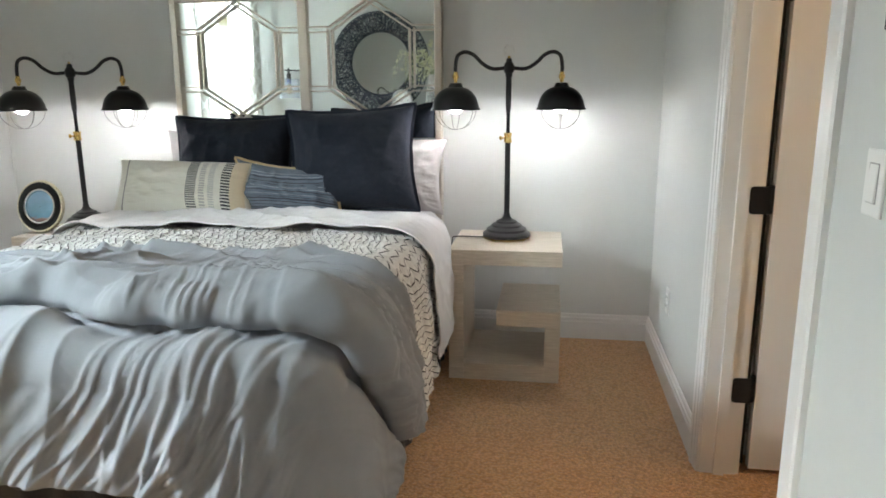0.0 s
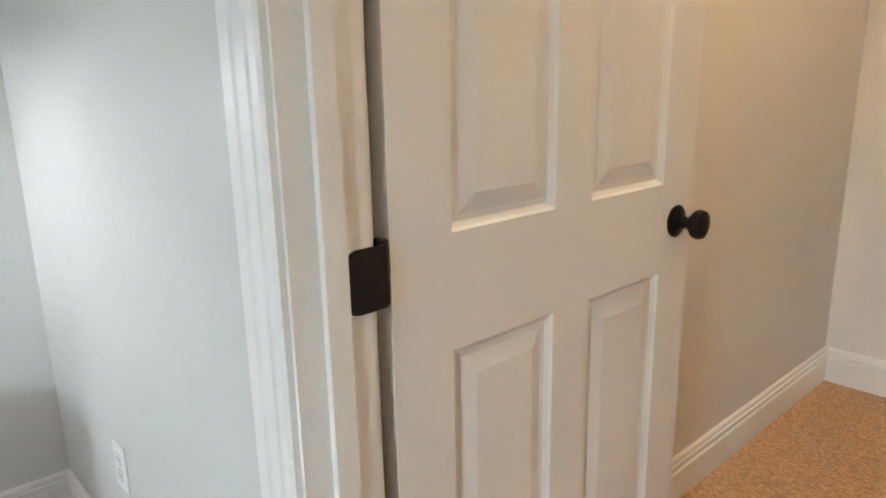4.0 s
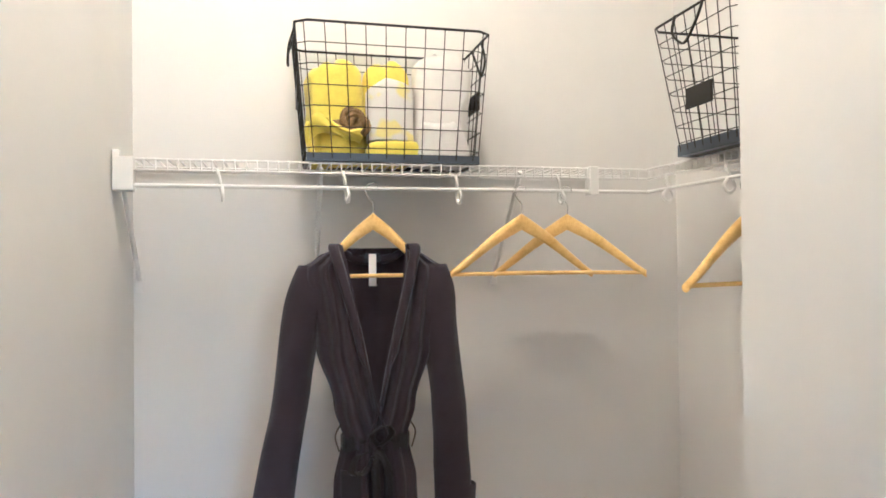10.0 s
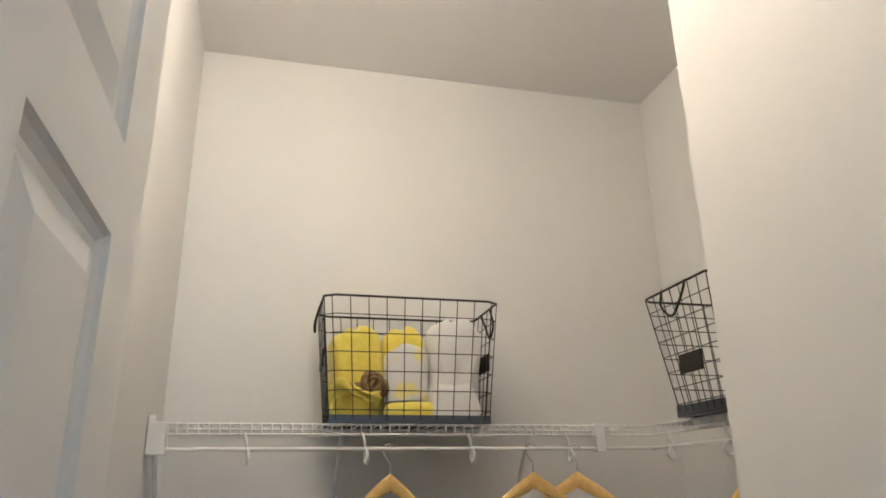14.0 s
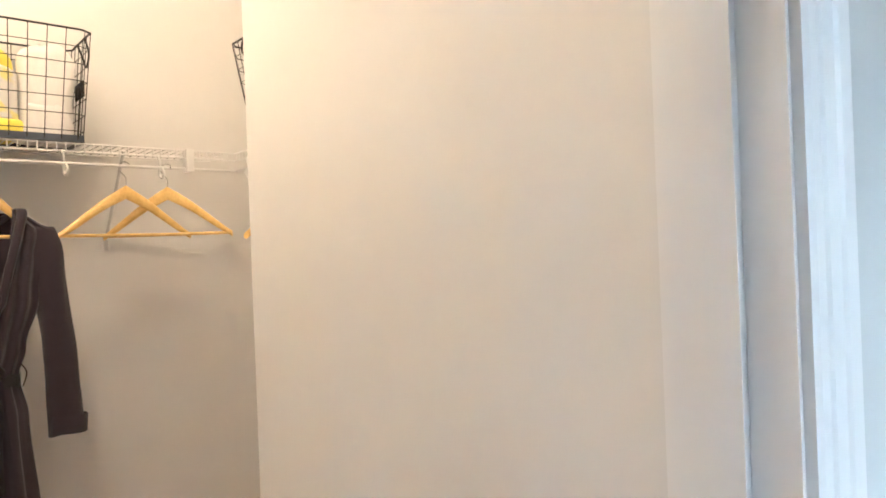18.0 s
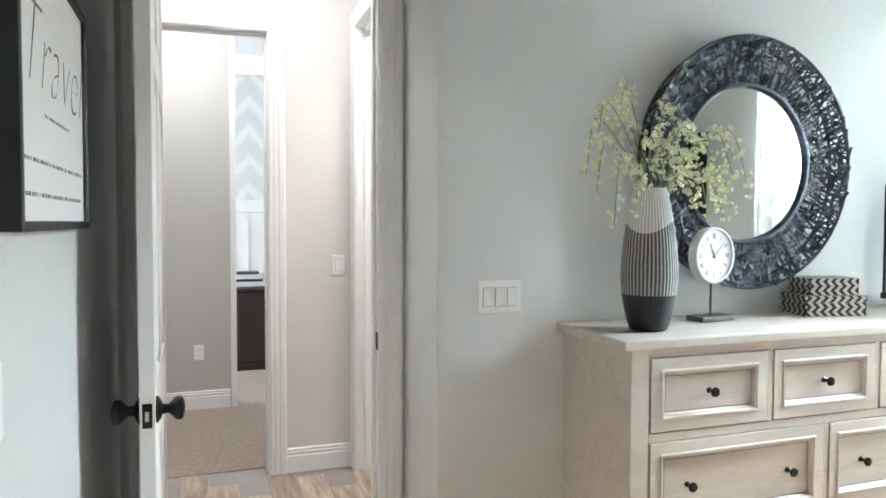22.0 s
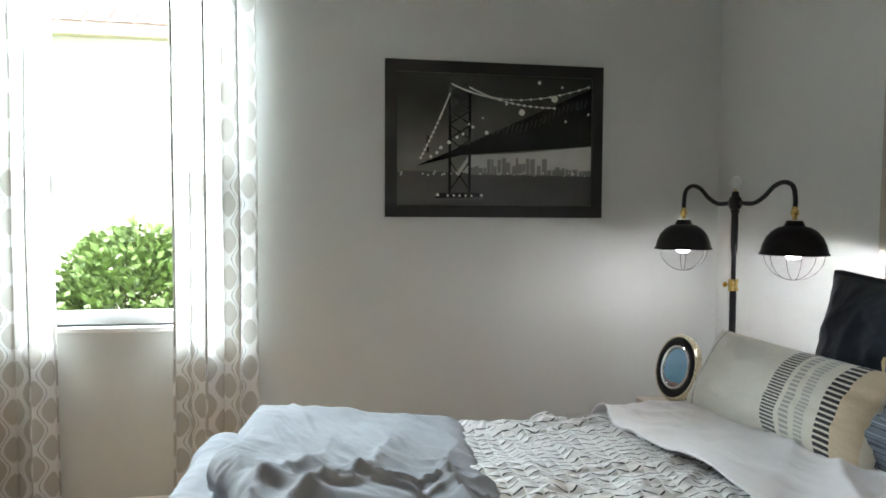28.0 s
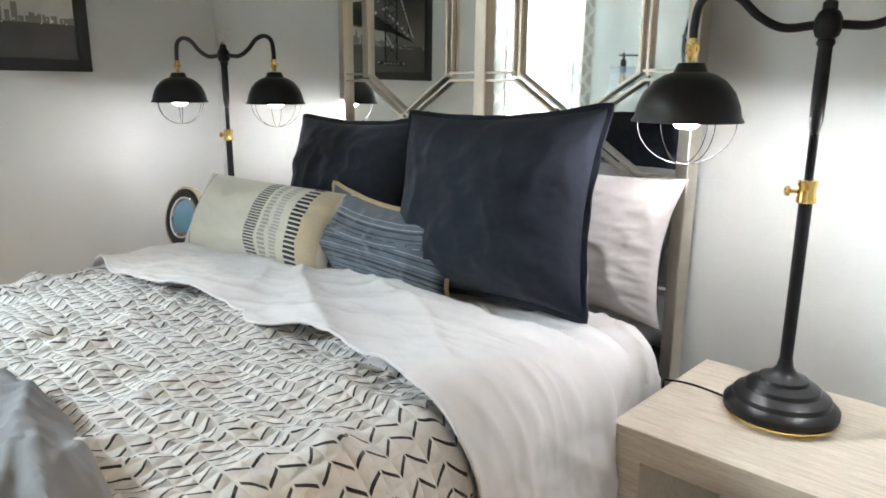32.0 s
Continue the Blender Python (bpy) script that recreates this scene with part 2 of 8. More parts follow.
def box(bm, x0, x1, y0, y1, z0, z1, bevel=0.0, seg=2):
    vs = [bm.verts.new((x, y, z)) for z in (z0, z1) for y in (y0, y1) for x in (x0, x1)]
    fs = [bm.faces.new([vs[i] for i in q]) for q in ((0, 2, 3, 1), (4, 5, 7, 6), (0, 1, 5, 4), (2, 6, 7, 3), (0, 4, 6, 2), (1, 3, 7, 5))]
    if bevel:
        es = list({e for f in fs for e in f.edges})
        bmesh.ops.bevel(bm, geom=es, offset=bevel, segments=seg, affect='EDGES', profile=0.5)
    return bm


def lathe(bm, profile, seg=32, at=(0, 0, 0), m=None, caps=True):
    rings = []
    for r, z in profile:
        ring = []
        for k in range(seg):
            a = 2 * math.pi * k / seg
            p = Vector((r * math.cos(a), r * math.sin(a), z))
            if m is not None:
                p = m @ p
            ring.append(bm.verts.new(p + Vector(at)))
        rings.append(ring)
    for a, b in zip(rings, rings[1:]):
        for k in range(seg):
            bm.faces.new((a[k], a[(k + 1) % seg], b[(k + 1) % seg], b[k]))
    if caps:
        for ring, flip in ((rings[0], True), (rings[-1], False)):
            bm.faces.new(ring[::-1] if flip else ring)
    return bm


def tube(bm, pts, r, seg=8, closed=False):
    """A round bar along points; r is a number or a list."""
    pts = [Vector(p) for p in pts]
    n = len(pts)
    rings, side = [], None
    for i, p in enumerate(pts):
        a = pts[(i - 1) % n] if closed or i > 0 else p
        b = pts[(i + 1) % n] if closed or i < n - 1 else p
        d = (b - a).normalized()
        if side is None:
            side = d.orthogonal().normalized()
        side = (side - d * side.dot(d)).normalized()
        up = d.cross(side)
        rr = r[i] if isinstance(r, (list, tuple)) else r
        rings.append([bm.verts.new(p + rr * (math.cos(2 * math.pi * k / seg) * side + math.sin(2 * math.pi * k / seg) * up)) for k in range(seg)])
    pairs = list(zip(rings, rings[1:])) + ([(rings[-1], rings[0])] if closed else [])
    for a, b in pairs:
        for k in range(seg):
            bm.faces.new((a[k], a[(k + 1) % seg], b[(k + 1) % seg], b[k]))
    if not closed:
        bm.faces.new(rings[0][::-1])
        bm.faces.new(rings[-1])
    return bm


def bent(pts, steps=8):
    """A smooth line through points."""
    pts = [Vector(p) for p in pts]
    out = []
    ext = [2 * pts[0] - pts[1], *pts, 2 * pts[-1] - pts[-2]]
    for i in range(1, len(ext) - 2):
        p0, p1, p2, p3 = ext[i - 1:i + 3]
        for k in range(steps):
            s = k / steps
            out.append(0.5 * ((2 * p1) + (p2 - p0) * s + (2 * p0 - 5 * p1 + 4 * p2 - p3) * s * s + (3 * p1 - p0 - 3 * p2 + p3) * s ** 3))
    return out + [pts[-1]]


def prism(bm, outline, axis, a, b):
    """A profile of (p, q) pushed along x, y or z from a to b. p, q are the other two axes in order."""
    def at(p, q, s):
        return {'x': (s, p, q), 'y': (p, s, q), 'z': (p, q, s)}[axis]
    lo = [bm.verts.new(at(p, q, a)) for p, q in outline]
    hi = [bm.verts.new(at(p, q, b)) for p, q in outline]
    n = len(outline)
    for k in range(n):
        bm.faces.new((lo[k], lo[(k + 1) % n], hi[(k + 1) % n], hi[k]))
    bm.faces.new(lo[::-1])
    bm.faces.new(hi)
    return bm


def sheet(bm, nu, nv, fn, uv=None):
    """A grid of nu x nv points from fn(u, v), u and v from 0 to 1."""
    g = [[bm.verts.new(fn(i / (nu - 1), j / (nv - 1))) for i in range(nu)] for j in range(nv)]
    lay = bm.loops.layers.uv.verify() if uv else None
    for j in range(nv - 1):
        for i in range(nu - 1):
            f = bm.faces.new((g[j][i], g[j][i + 1], g[j + 1][i + 1], g[j + 1][i]))
            if uv:
                for lp, (a, b) in zip(f.loops, ((i, j), (i + 1, j), (i + 1, j + 1), (i, j + 1))):
                    lp[lay].uv = uv(a / (nu - 1), b / (nv - 1))
    return g


def fbm(x, y, z=0.0):
    return noise.fractal(Vector((x, y, z)), 1.0, 2.0, 4)


# ---- structure ----
EAST, NORTH, SOUTH, WEST = 0.662, 3.61, 0.148, -2.945
TOP = 3.03
CLOSET_E, CLOSET_N, CLOSET_S, VEST_X, VEST_Y = 3.09, 2.445, 0.76, 1.89, 1.42
DOOR_N, DOOR_S, DOOR_H = 2.285, 1.525, 2.45
NOOK_X, NOOK_Y = -0.37, -0.265
ENTRY_W, ENTRY_E = -0.265, 0.545
WIN_S, WIN_N, WIN_B, WIN_T = 0.42, 1.32, 0.87, 2.42
HALL_Y, HALL_X = -1.49, -0.42
HDOOR_S, HDOOR_N = -1.40, -0.60
FAR_W, FAR_E, FAR_H = 0.05, 0.90, 2.40


def wall(name, boxes, mat, label):
    bm = bm_new()
    for b in boxes:
        box(bm, *b)
    return whole(name, bm, mat, label, "wall", "structure")


wall("wall_north", [(WEST - 0.12, EAST + 0.12, NORTH, NORTH + 0.12, -0.02, TOP)], "wall", "smooth grey painted bedroom wall")
wall("wall_west", [(WEST - 0.14, WEST, SOUTH - 0.12, WIN_S, -0.02, TOP), (WEST - 0.14, WEST, WIN_N, NORTH, -0.02, TOP),
                   (WEST - 0.14, WEST, WIN_S, WIN_N, -0.02, WIN_B), (WEST - 0.14, WEST, WIN_S, WIN_N, WIN_T, TOP)], "wall", "grey painted bedroom wall with a window")
wall("wall_south", [(WEST, NOOK_X, SOUTH - 0.12, SOUTH, -0.02, TOP), (NOOK_X - 0.12, NOOK_X, NOOK_Y, SOUTH - 0.12, -0.02, TOP)], "wall", "grey painted bedroom wall beside the entry nook")
wall("wall_entry", [(NOOK_X - 0.12, ENTRY_W - 0.02, NOOK_Y - 0.12, NOOK_Y, -0.02, TOP), (ENTRY_E + 0.02, EAST + 0.12, NOOK_Y - 0.12, NOOK_Y, -0.02, TOP),
                    (ENTRY_W - 0.02, ENTRY_E + 0.02, NOOK_Y - 0.12, NOOK_Y, DOOR_H + 0.02, TOP)], "wall", "grey painted wall round the bedroom doorway")
wall("wall_east", [(EAST, EAST + 0.12, NOOK_Y, DOOR_S - 0.02, -0.02, TOP), (EAST, EAST + 0.12, DOOR_N + 0.02, NORTH, -0.02, TOP),
                   (EAST, EAST + 0.12, DOOR_S - 0.02, DOOR_N + 0.02, DOOR_H + 0.02, TOP)], "wall", "grey painted wall with the closet doorway")
CX = EAST + 0.12
wall("wall_closet_north", [(CX, CLOSET_E + 0.1, CLOSET_N, CLOSET_N + 0.1, -0.02, TOP)], "closet_wall", "closet wall, paint lightened for lamp light")
wall("wall_closet_back", [(CLOSET_E, CLOSET_E + 0.1, CLOSET_S - 0.1, CLOSET_N, -0.02, TOP)], "closet_wall", "closet back wall behind the wire shelf, paint lightened for lamp light")
wall("wall_closet_south", [(VEST_X, CLOSET_E, CLOSET_S - 0.1, CLOSET_S, -0.02, TOP)], "closet_wall", "closet end wall, paint lightened for lamp light")
wall("wall_closet_return", [(CX, VEST_X, VEST_Y - 0.12, VEST_Y, -0.02, TOP), (VEST_X - 0.12, VEST_X, CLOSET_S, VEST_Y - 0.12, -0.02, TOP)], "closet_wall", "closet return wall beside the door, paint lightened for lamp light")
# hall and the room beyond
wall("wall_hall_south", [(HALL_X - 0.12, FAR_W - 0.02, HALL_Y - 0.12, HALL_Y, -0.02, TOP), (FAR_E + 0.02, 1.6, HALL_Y - 0.12, HALL_Y, -0.02, TOP),
                         (FAR_W - 0.02, FAR_E + 0.02, HALL_Y - 0.12, HALL_Y, FAR_H + 0.02, TOP)], "hall_wall", "greige hall wall with a cased opening")
wall("wall_hall_west", [(HALL_X - 0.12, HALL_X, HALL_Y, HDOOR_S - 0.02, -0.02, TOP), (HALL_X - 0.12, HALL_X, HDOOR_N + 0.02, NOOK_Y - 0.12, -0.02, TOP),
                        (HALL_X - 0.12, HALL_X, HDOOR_S - 0.02, HDOOR_N + 0.02, DOOR_H + 0.02, TOP)], "hall_wall", "greige hall wall with a white door")
wall("wall_hall_east", [(1.5, 1.6, HALL_Y, NOOK_Y - 0.12, -0.02, TOP), (EAST + 0.12, 1.5, NOOK_Y - 0.24, NOOK_Y - 0.12, -0.02, TOP)], "hall_wall", "plain greige hall end wall")
wall("wall_far_west", [(-1.05, -0.95, -4.6, HALL_Y - 0.12, -0.02, TOP)], "hall_wall", "plain wall of the room across the hall")
wall("wall_far_east", [(2.2, 2.3, -4.6, HALL_Y - 0.12, -0.02, TOP), (1.6, 2.2, HALL_Y - 0.12, HALL_Y, -0.02, TOP)], "hall_wall", "plain wall of the room across the hall")

for name, x0, x1, y0, y1, label in (("ceiling", WEST, EAST + 0.06, NOOK_Y, NORTH, "flat white bedroom ceiling"), ("ceiling_closet", EAST + 0.06, CLOSET_E + 0.1, CLOSET_S - 0.1, CLOSET_N + 0.1, "flat white closet ceiling"),
                             ("ceiling_hall", -0.6, 2.3, -4.7, NOOK_Y - 0.12, "flat white hall ceiling")):
    whole(name, box(bm_new(), x0, x1, y0, y1, TOP, TOP + 0.1), "ceiling", label, "ceiling", "structure")

whole("floor", box(bm_new(), WEST, EAST + 0.12, NOOK_Y - 0.06, NORTH, -0.1, 0.0), "carpet", "tan short-pile bedroom carpet", "carpet", "structure")
whole("floor_closet", box(bm_new(), CX, CLOSET_E, CLOSET_S, CLOSET_N, -0.1, 0.0), "carpet", "tan short-pile closet carpet", "carpet", "structure")

# skirting boards with a stepped top
BASE = ((0, 0), (0.016, 0), (0.016, 0.092), (0.009, 0.096), (0.009, 0.102), (0.014, 0.105), (0.014, 0.114), (0.007, 0.117), (0.007, 0.122), (0.010, 0.124), (0.009, 0.130), (0.004, 0.136), (0, 0.136))


def baseboard(x0, y0, x1, y1, side):
    """A board along the wall from one end to the other; it stands out to the given side (+1: left of the way)."""
    d = Vector((x1 - x0, y1 - y0, 0))
    n = Vector((-d.y, d.x, 0)).normalized() * side
    bm = bm_new()
    ends = []
    for p in (Vector((x0, y0, 0)), Vector((x1, y1, 0))):
        ends.append([bm.verts.new(p + n * a + Vector((0, 0, b))) for a, b in BASE])
    k = len(BASE)
    for i in range(k):
        bm.faces.new((ends[0][i], ends[0][(i + 1) % k], ends[1][(i + 1) % k], ends[1][i]))
    bm.faces.new(ends[0][::-1])
    bm.faces.new(ends[1])
    return whole("baseboard", bm, "trim", "white moulded baseboard along the wall", "baseboard", "structure")


CW = 0.095
baseboard(WEST, NORTH, EAST, NORTH, -1)
baseboard(EAST, DOOR_N + CW, EAST, NORTH - 0.015, 1)
baseboard(EAST, NOOK_Y + 0.02, EAST, DOOR_S - CW, 1)
baseboard(WEST, SOUTH, WEST, NORTH - 0.015, -1)
baseboard(WEST + 0.015, SOUTH, NOOK_X, SOUTH, 1)
baseboard(NOOK_X, NOOK_Y + 0.02, NOOK_X, SOUTH, -1)
baseboard(CX + 0.015, CLOSET_N, CLOSET_E, CLOSET_N, -1)
baseboard(CLOSET_E, CLOSET_S, CLOSET_E, CLOSET_N - 0.015, 1)
baseboard(CX + 0.015, VEST_Y, VEST_X + 0.014, VEST_Y, 1)
baseboard(VEST_X, CLOSET_S, VEST_X, VEST_Y, -1)
baseboard(VEST_X + 0.015, CLOSET_S, CLOSET_E - 0.015, CLOSET_S, 1)
baseboard(HALL_X + 0.015, HALL_Y, FAR_W - CW, HALL_Y, 1)

# casing profile: distance from the opening, depth off the wall
CASE = ((0.006, 0), (0.006, 0.010), (0.014, 0.013), (0.030, 0.013), (0.034, 0.016), (0.058, 0.016), (0.063, 0.019), (0.088, 0.019), (0.095, 0.014), (0.095, 0))


def casing(name, plane, at, out, a0, a1, head, label):
    """Door casing on a wall: plane 'x' or 'y' at a coordinate, standing out by the sign out, round an opening a0..a1 up to head."""
    bm = bm_new()

    def pt(a, z, off):
        return Vector((at + out * off, a, z)) if plane == 'x' else Vector((a, at + out * off, z))
    loops = []
    for d, off in CASE:
        loops.append([bm.verts.new(pt(a0 - d, 0, off)), bm.verts.new(pt(a0 - d, head + d, off)), bm.verts.new(pt(a1 + d, head + d, off)), bm.verts.new(pt(a1 + d, 0, off))])
    k = len(loops)
    for i in range(k):
        p, q = loops[i], loops[(i + 1) % k]
        for j in range(3):
            bm.faces.new((p[j], p[j + 1], q[j + 1], q[j]))
    bm.faces.new([lp[0] for lp in loops])
    bm.faces.new([lp[3] for lp in loops][::-1])
    return whole(name, bm, "trim", label, "door casing", "structure")


def jamb(name, plane, lo, hi, a0, a1, head, stop, label):
    """The lining of a doorway through a wall lo..hi thick, with a stop strip."""
    f = thing(name, label, "door frame", kind="structure")

    def put(nm, p0, p1, q0, q1, z0, z1):
        bm = bm_new()
        if plane == 'x':
            box(bm, p0, p1, q0, q1, z0, z1)
        else:
            box(bm, q0, q1, p0, p1, z0, z1)
        part(nm, bm, "trim", f)
    put("side_lining", lo, hi, a0 - 0.02, a0, 0, head)
    put("side_lining", lo, hi, a1, a1 + 0.02, 0, head)
    put("head_lining", lo, hi, a0 - 0.02, a1 + 0.02, head, head + 0.02)
    put("stop_strip", stop, stop + 0.035, a0, a0 + 0.011, 0, head)
    put("stop_strip", stop, stop + 0.035, a1 - 0.011, a1, 0, head)
    put("stop_strip", stop, stop + 0.035, a0 + 0.011, a1 - 0.011, head - 0.011, head)
    return f


casing("trim_closet_door", 'x', EAST, -1, DOOR_S, DOOR_N, DOOR_H, "white moulded casing round the closet doorway")
jamb("doorframe_closet", 'x', EAST, CX, DOOR_S, DOOR_N, DOOR_H, EAST + 0.043, "white closet door lining with a stop")
casing("trim_closet_inside", 'x', CX, 1, DOOR_S, DOOR_N, DOOR_H, "white casing inside the closet")
casing("trim_entry_door", 'y', NOOK_Y, 1, ENTRY_W, ENTRY_E, DOOR_H, "white moulded casing round the bedroom doorway")
jamb("doorframe_entry", 'y', NOOK_Y - 0.12, NOOK_Y, ENTRY_W, ENTRY_E, DOOR_H, NOOK_Y - 0.08, "white bedroom door lining with a stop")
casing("trim_far_opening", 'y', HALL_Y, 1, FAR_W, FAR_E, FAR_H, "white casing round the opening across the hall")
jamb("doorframe_far", 'y', HALL_Y - 0.12, HALL_Y, FAR_W, FAR_E, FAR_H, HALL_Y - 0.08, "white lining of the opening across the hall")
casing("trim_hall_door", 'x', HALL_X, 1, HDOOR_S, HDOOR_N, DOOR_H, "white casing round a hall door")
jamb("doorframe_hall", 'x', HALL_X - 0.12, HALL_X, HDOOR_S, HDOOR_N, DOOR_H, HALL_X - 0.08, "white lining of a hall door")


def moulded_panel(bm, x0, x1, z0, z1, y, out):
    """A raised panel with a sunk bevelled border on the face y of a door; out: the face's way."""
    rings = []
    for d, dep in ((0, 0), (0.004, -0.005), (0.012, -0.010), (0.022, -0.010), (0.052, -0.002), (0.056, -0.002)):
        rings.append([bm.verts.new((x, y + out * dep, z)) for x, z in ((x0 + d, z0 + d), (x1 - d, z0 + d), (x1 - d, z1 - d), (x0 + d, z1 - d))])
    for a, b in zip(rings, rings[1:]):
        for k in range(4):
            bm.faces.new((a[k], a[(k + 1) % 4], b[(k + 1) % 4], b[k]))
    bm.faces.new(rings[-1])


def knob(parent, x, z, y, out, name="door_knob"):
    m = Matrix.Rotation(radians(-90 * out), 4, 'X')
    k = part(name, lathe(bm_new(), ((0.033, 0), (0.034, 0.004), (0.026, 0.010), (0.013, 0.016), (0.012, 0.028), (0.018, 0.036), (0.028, 0.044), (0.031, 0.053), (0.028, 0.062), (0.016, 0.067), (0.002, 0.068)), 28), "black", parent, "round matt black door knob", 40)
    k.matrix_basis = Matrix.Translation((x, y, z)) @ m
    return k


def panel_door(name, label, width, height, m, rows, kind="structure", stile=0.115, middle=0.10):
    """A white moulded door leaf, hinged at x = 0, faces y = 0 and y = 0.035."""
    d = thing(name, label, "door", m, kind=kind)
    xs = (0, stile, (width - middle) / 2, (width + middle) / 2, width - stile, width)
    zs = [0.0] + [z for r in rows for z in r] + [height]
    bm = bm_new()
    for y, out in ((0.0, -1), (0.035, 1)):
        g = {}

        def v(x, z):
            if (x, z) not in g:
                g[x, z] = bm.verts.new((x, y, z))
            return g[x, z]
        for i in range(5):
            for j in range(len(zs) - 1):
                if i in (1, 3) and j % 2 == 1:
                    moulded_panel(bm, xs[i], xs[i + 1], zs[j], zs[j + 1], y, out)
                else:
                    bm.faces.new((v(xs[i], zs[j]), v(xs[i + 1], zs[j]), v(xs[i + 1], zs[j + 1]), v(xs[i], zs[j + 1])))
    for a, b, c, e in (((0, 0), (0, height), 0, 0), ((width, 0), (width, height), 0, 0)):
        bm.faces.new([bm.verts.new((a[0], y, z)) for y, z in ((0, 0), (0.035, 0), (0.035, height), (0, height))])
    for z in (0, height):
        bm.faces.new([bm.verts.new((x, y, z)) for x, y in ((0, 0), (width, 0), (width, 0.035), (0, 0.035))])
    bmesh.ops.remove_doubles(bm, verts=bm.verts, dist=0.0004)
    part("door_leaf", bm, "door", d)
    return d


def hinge(parent, x, y, z, turn, leaf=0.034):
    """A black butt hinge: a barrel and two rounded leaves, one along x of the door and one folded back by turn."""
    h = part("hinge", tube(bm_new(), [(x, y, z - 0.052), (x, y, z + 0.052)], 0.0065, 10), "black", parent, "matt black door hinge", 40)
    for ang in (0, turn):
        bm = bm_new()
        c = leaf
        pts = [(0.0, -0.05), (c - 0.012, -0.05), (c - 0.003, -0.047), (c, -0.038), (c, 0.038), (c - 0.003, 0.047), (c - 0.012, 0.05), (0, 0.05)]
        prism(bm, pts, 'y', -0.0012, 0.0012)
        lf = part("hinge_leaf", bm, "black", h)
        lf.matrix_basis = Matrix.Translation((x, y, z)) @ Matrix.Rotation(radians(ang), 4, 'Z')
    return h


def butt_hinge(parent, x, y, z):
    """A black butt hinge in the gap of an open door: one leaf on the door's edge, one on the lining."""
    h = part("hinge", tube(bm_new(), [(x, y, z - 0.046), (x, y, z + 0.046)], 0.0075, 10), "black", parent, "matt black door hinge", 40)
    for s, c, px_, py_ in ((1, 0.031, x + 0.0085, y), (-1, 0.060, x - 0.008, y - 0.0185)):
        pts = [(0.0, -0.044), (c - 0.012, -0.044), (c - 0.003, -0.041), (c, -0.032), (c, 0.032), (c - 0.003, 0.041), (c - 0.012, 0.044), (0, 0.044)]
        bm = prism(bm_new(), pts, 'y', -0.0012, 0.0012)
        lf = part("hinge_leaf", bm, "black", h)
        lf.matrix_basis = Matrix.Translation((px_, py_, z)) @ Matrix.Rotation(radians(90 if s > 0 else 180), 4, 'Z')

ROWS6 = ((0.165, 0.78), (0.965, 1.77), (1.86, 2.30))
HINGES = (0.29, 0.93, 1.57, 2.21)
d = panel_door("door_1", "white moulded six-panel closet door standing open", 0.81, 2.42, pose(0.824, 2.298, 0.02, 0, 0, -0.4), ROWS6, stile=0.115, middle=0.103)
knob(d, 0.750, 0.882, 0.0, -1)
knob(d, 0.750, 0.882, 0.035, 1)
# Black strip put in the open hinge gap in place of its shade.
part("gap_shade_strip", box(bm_new(), -0.050, -0.010, 0.031, 0.034, 0.0, 2.42), "black_gap", d, "black strip in place of the shade in the hinge gap")
for z in HINGES:
    butt_hinge(d, -0.010, 0.004, z)
d = panel_door("door_2", "white moulded bedroom door open against the wall", 0.80, 2.42, pose(0.543, -0.225, 0.015, 0, 0, 91), ROWS6)
knob(d, 0.74, 0.905, 0.035, 1)
knob(d, 0.74, 0.905, 0.0, -1)
lp = part("latch_plate", box(bm_new(), 0.8, 0.8025, 0.006, 0.029, 0.875, 0.935, 0.001), "black", d, "black latch plate")
part("latch", box(bm_new(), 0.8, 0.808, 0.012, 0.023, 0.892, 0.918, 0.002), "chrome", lp, "steel latch")
for z in HINGES:
    hinge(d, -0.006, -0.006, z, 90, 0.02)
d = panel_door("door_3", "white moulded hall door opened into a side room", 0.78, 2.42, pose(HALL_X - 0.125, HDOOR_S + 0.004, 0.015, 0, 0, 178), ROWS6)
for z in HINGES:
    hinge(d, -0.012, 0.004, z, -88, 0.03)
for z in HINGES:
    pl = part("jamb_hinge_leaf", box(bm_new(), -0.045, -0.008, -0.0030, -0.0005, z - 0.05, z + 0.05, 0.001), "black", d, "matt black hinge leaf on the lining")
    pl.matrix_basis = d.matrix_basis.inverted() @ pose(HALL_X - 0.055, HDOOR_S + 0.0035, 0.015)
st = whole("strike_plate", box(bm_new(), ENTRY_W - 0.0005, ENTRY_W + 0.0025, NOOK_Y - 0.036, NOOK_Y - 0.006, 0.885, 0.955, 0.001), "black", "black strike plate on the door lining", "strike plate")


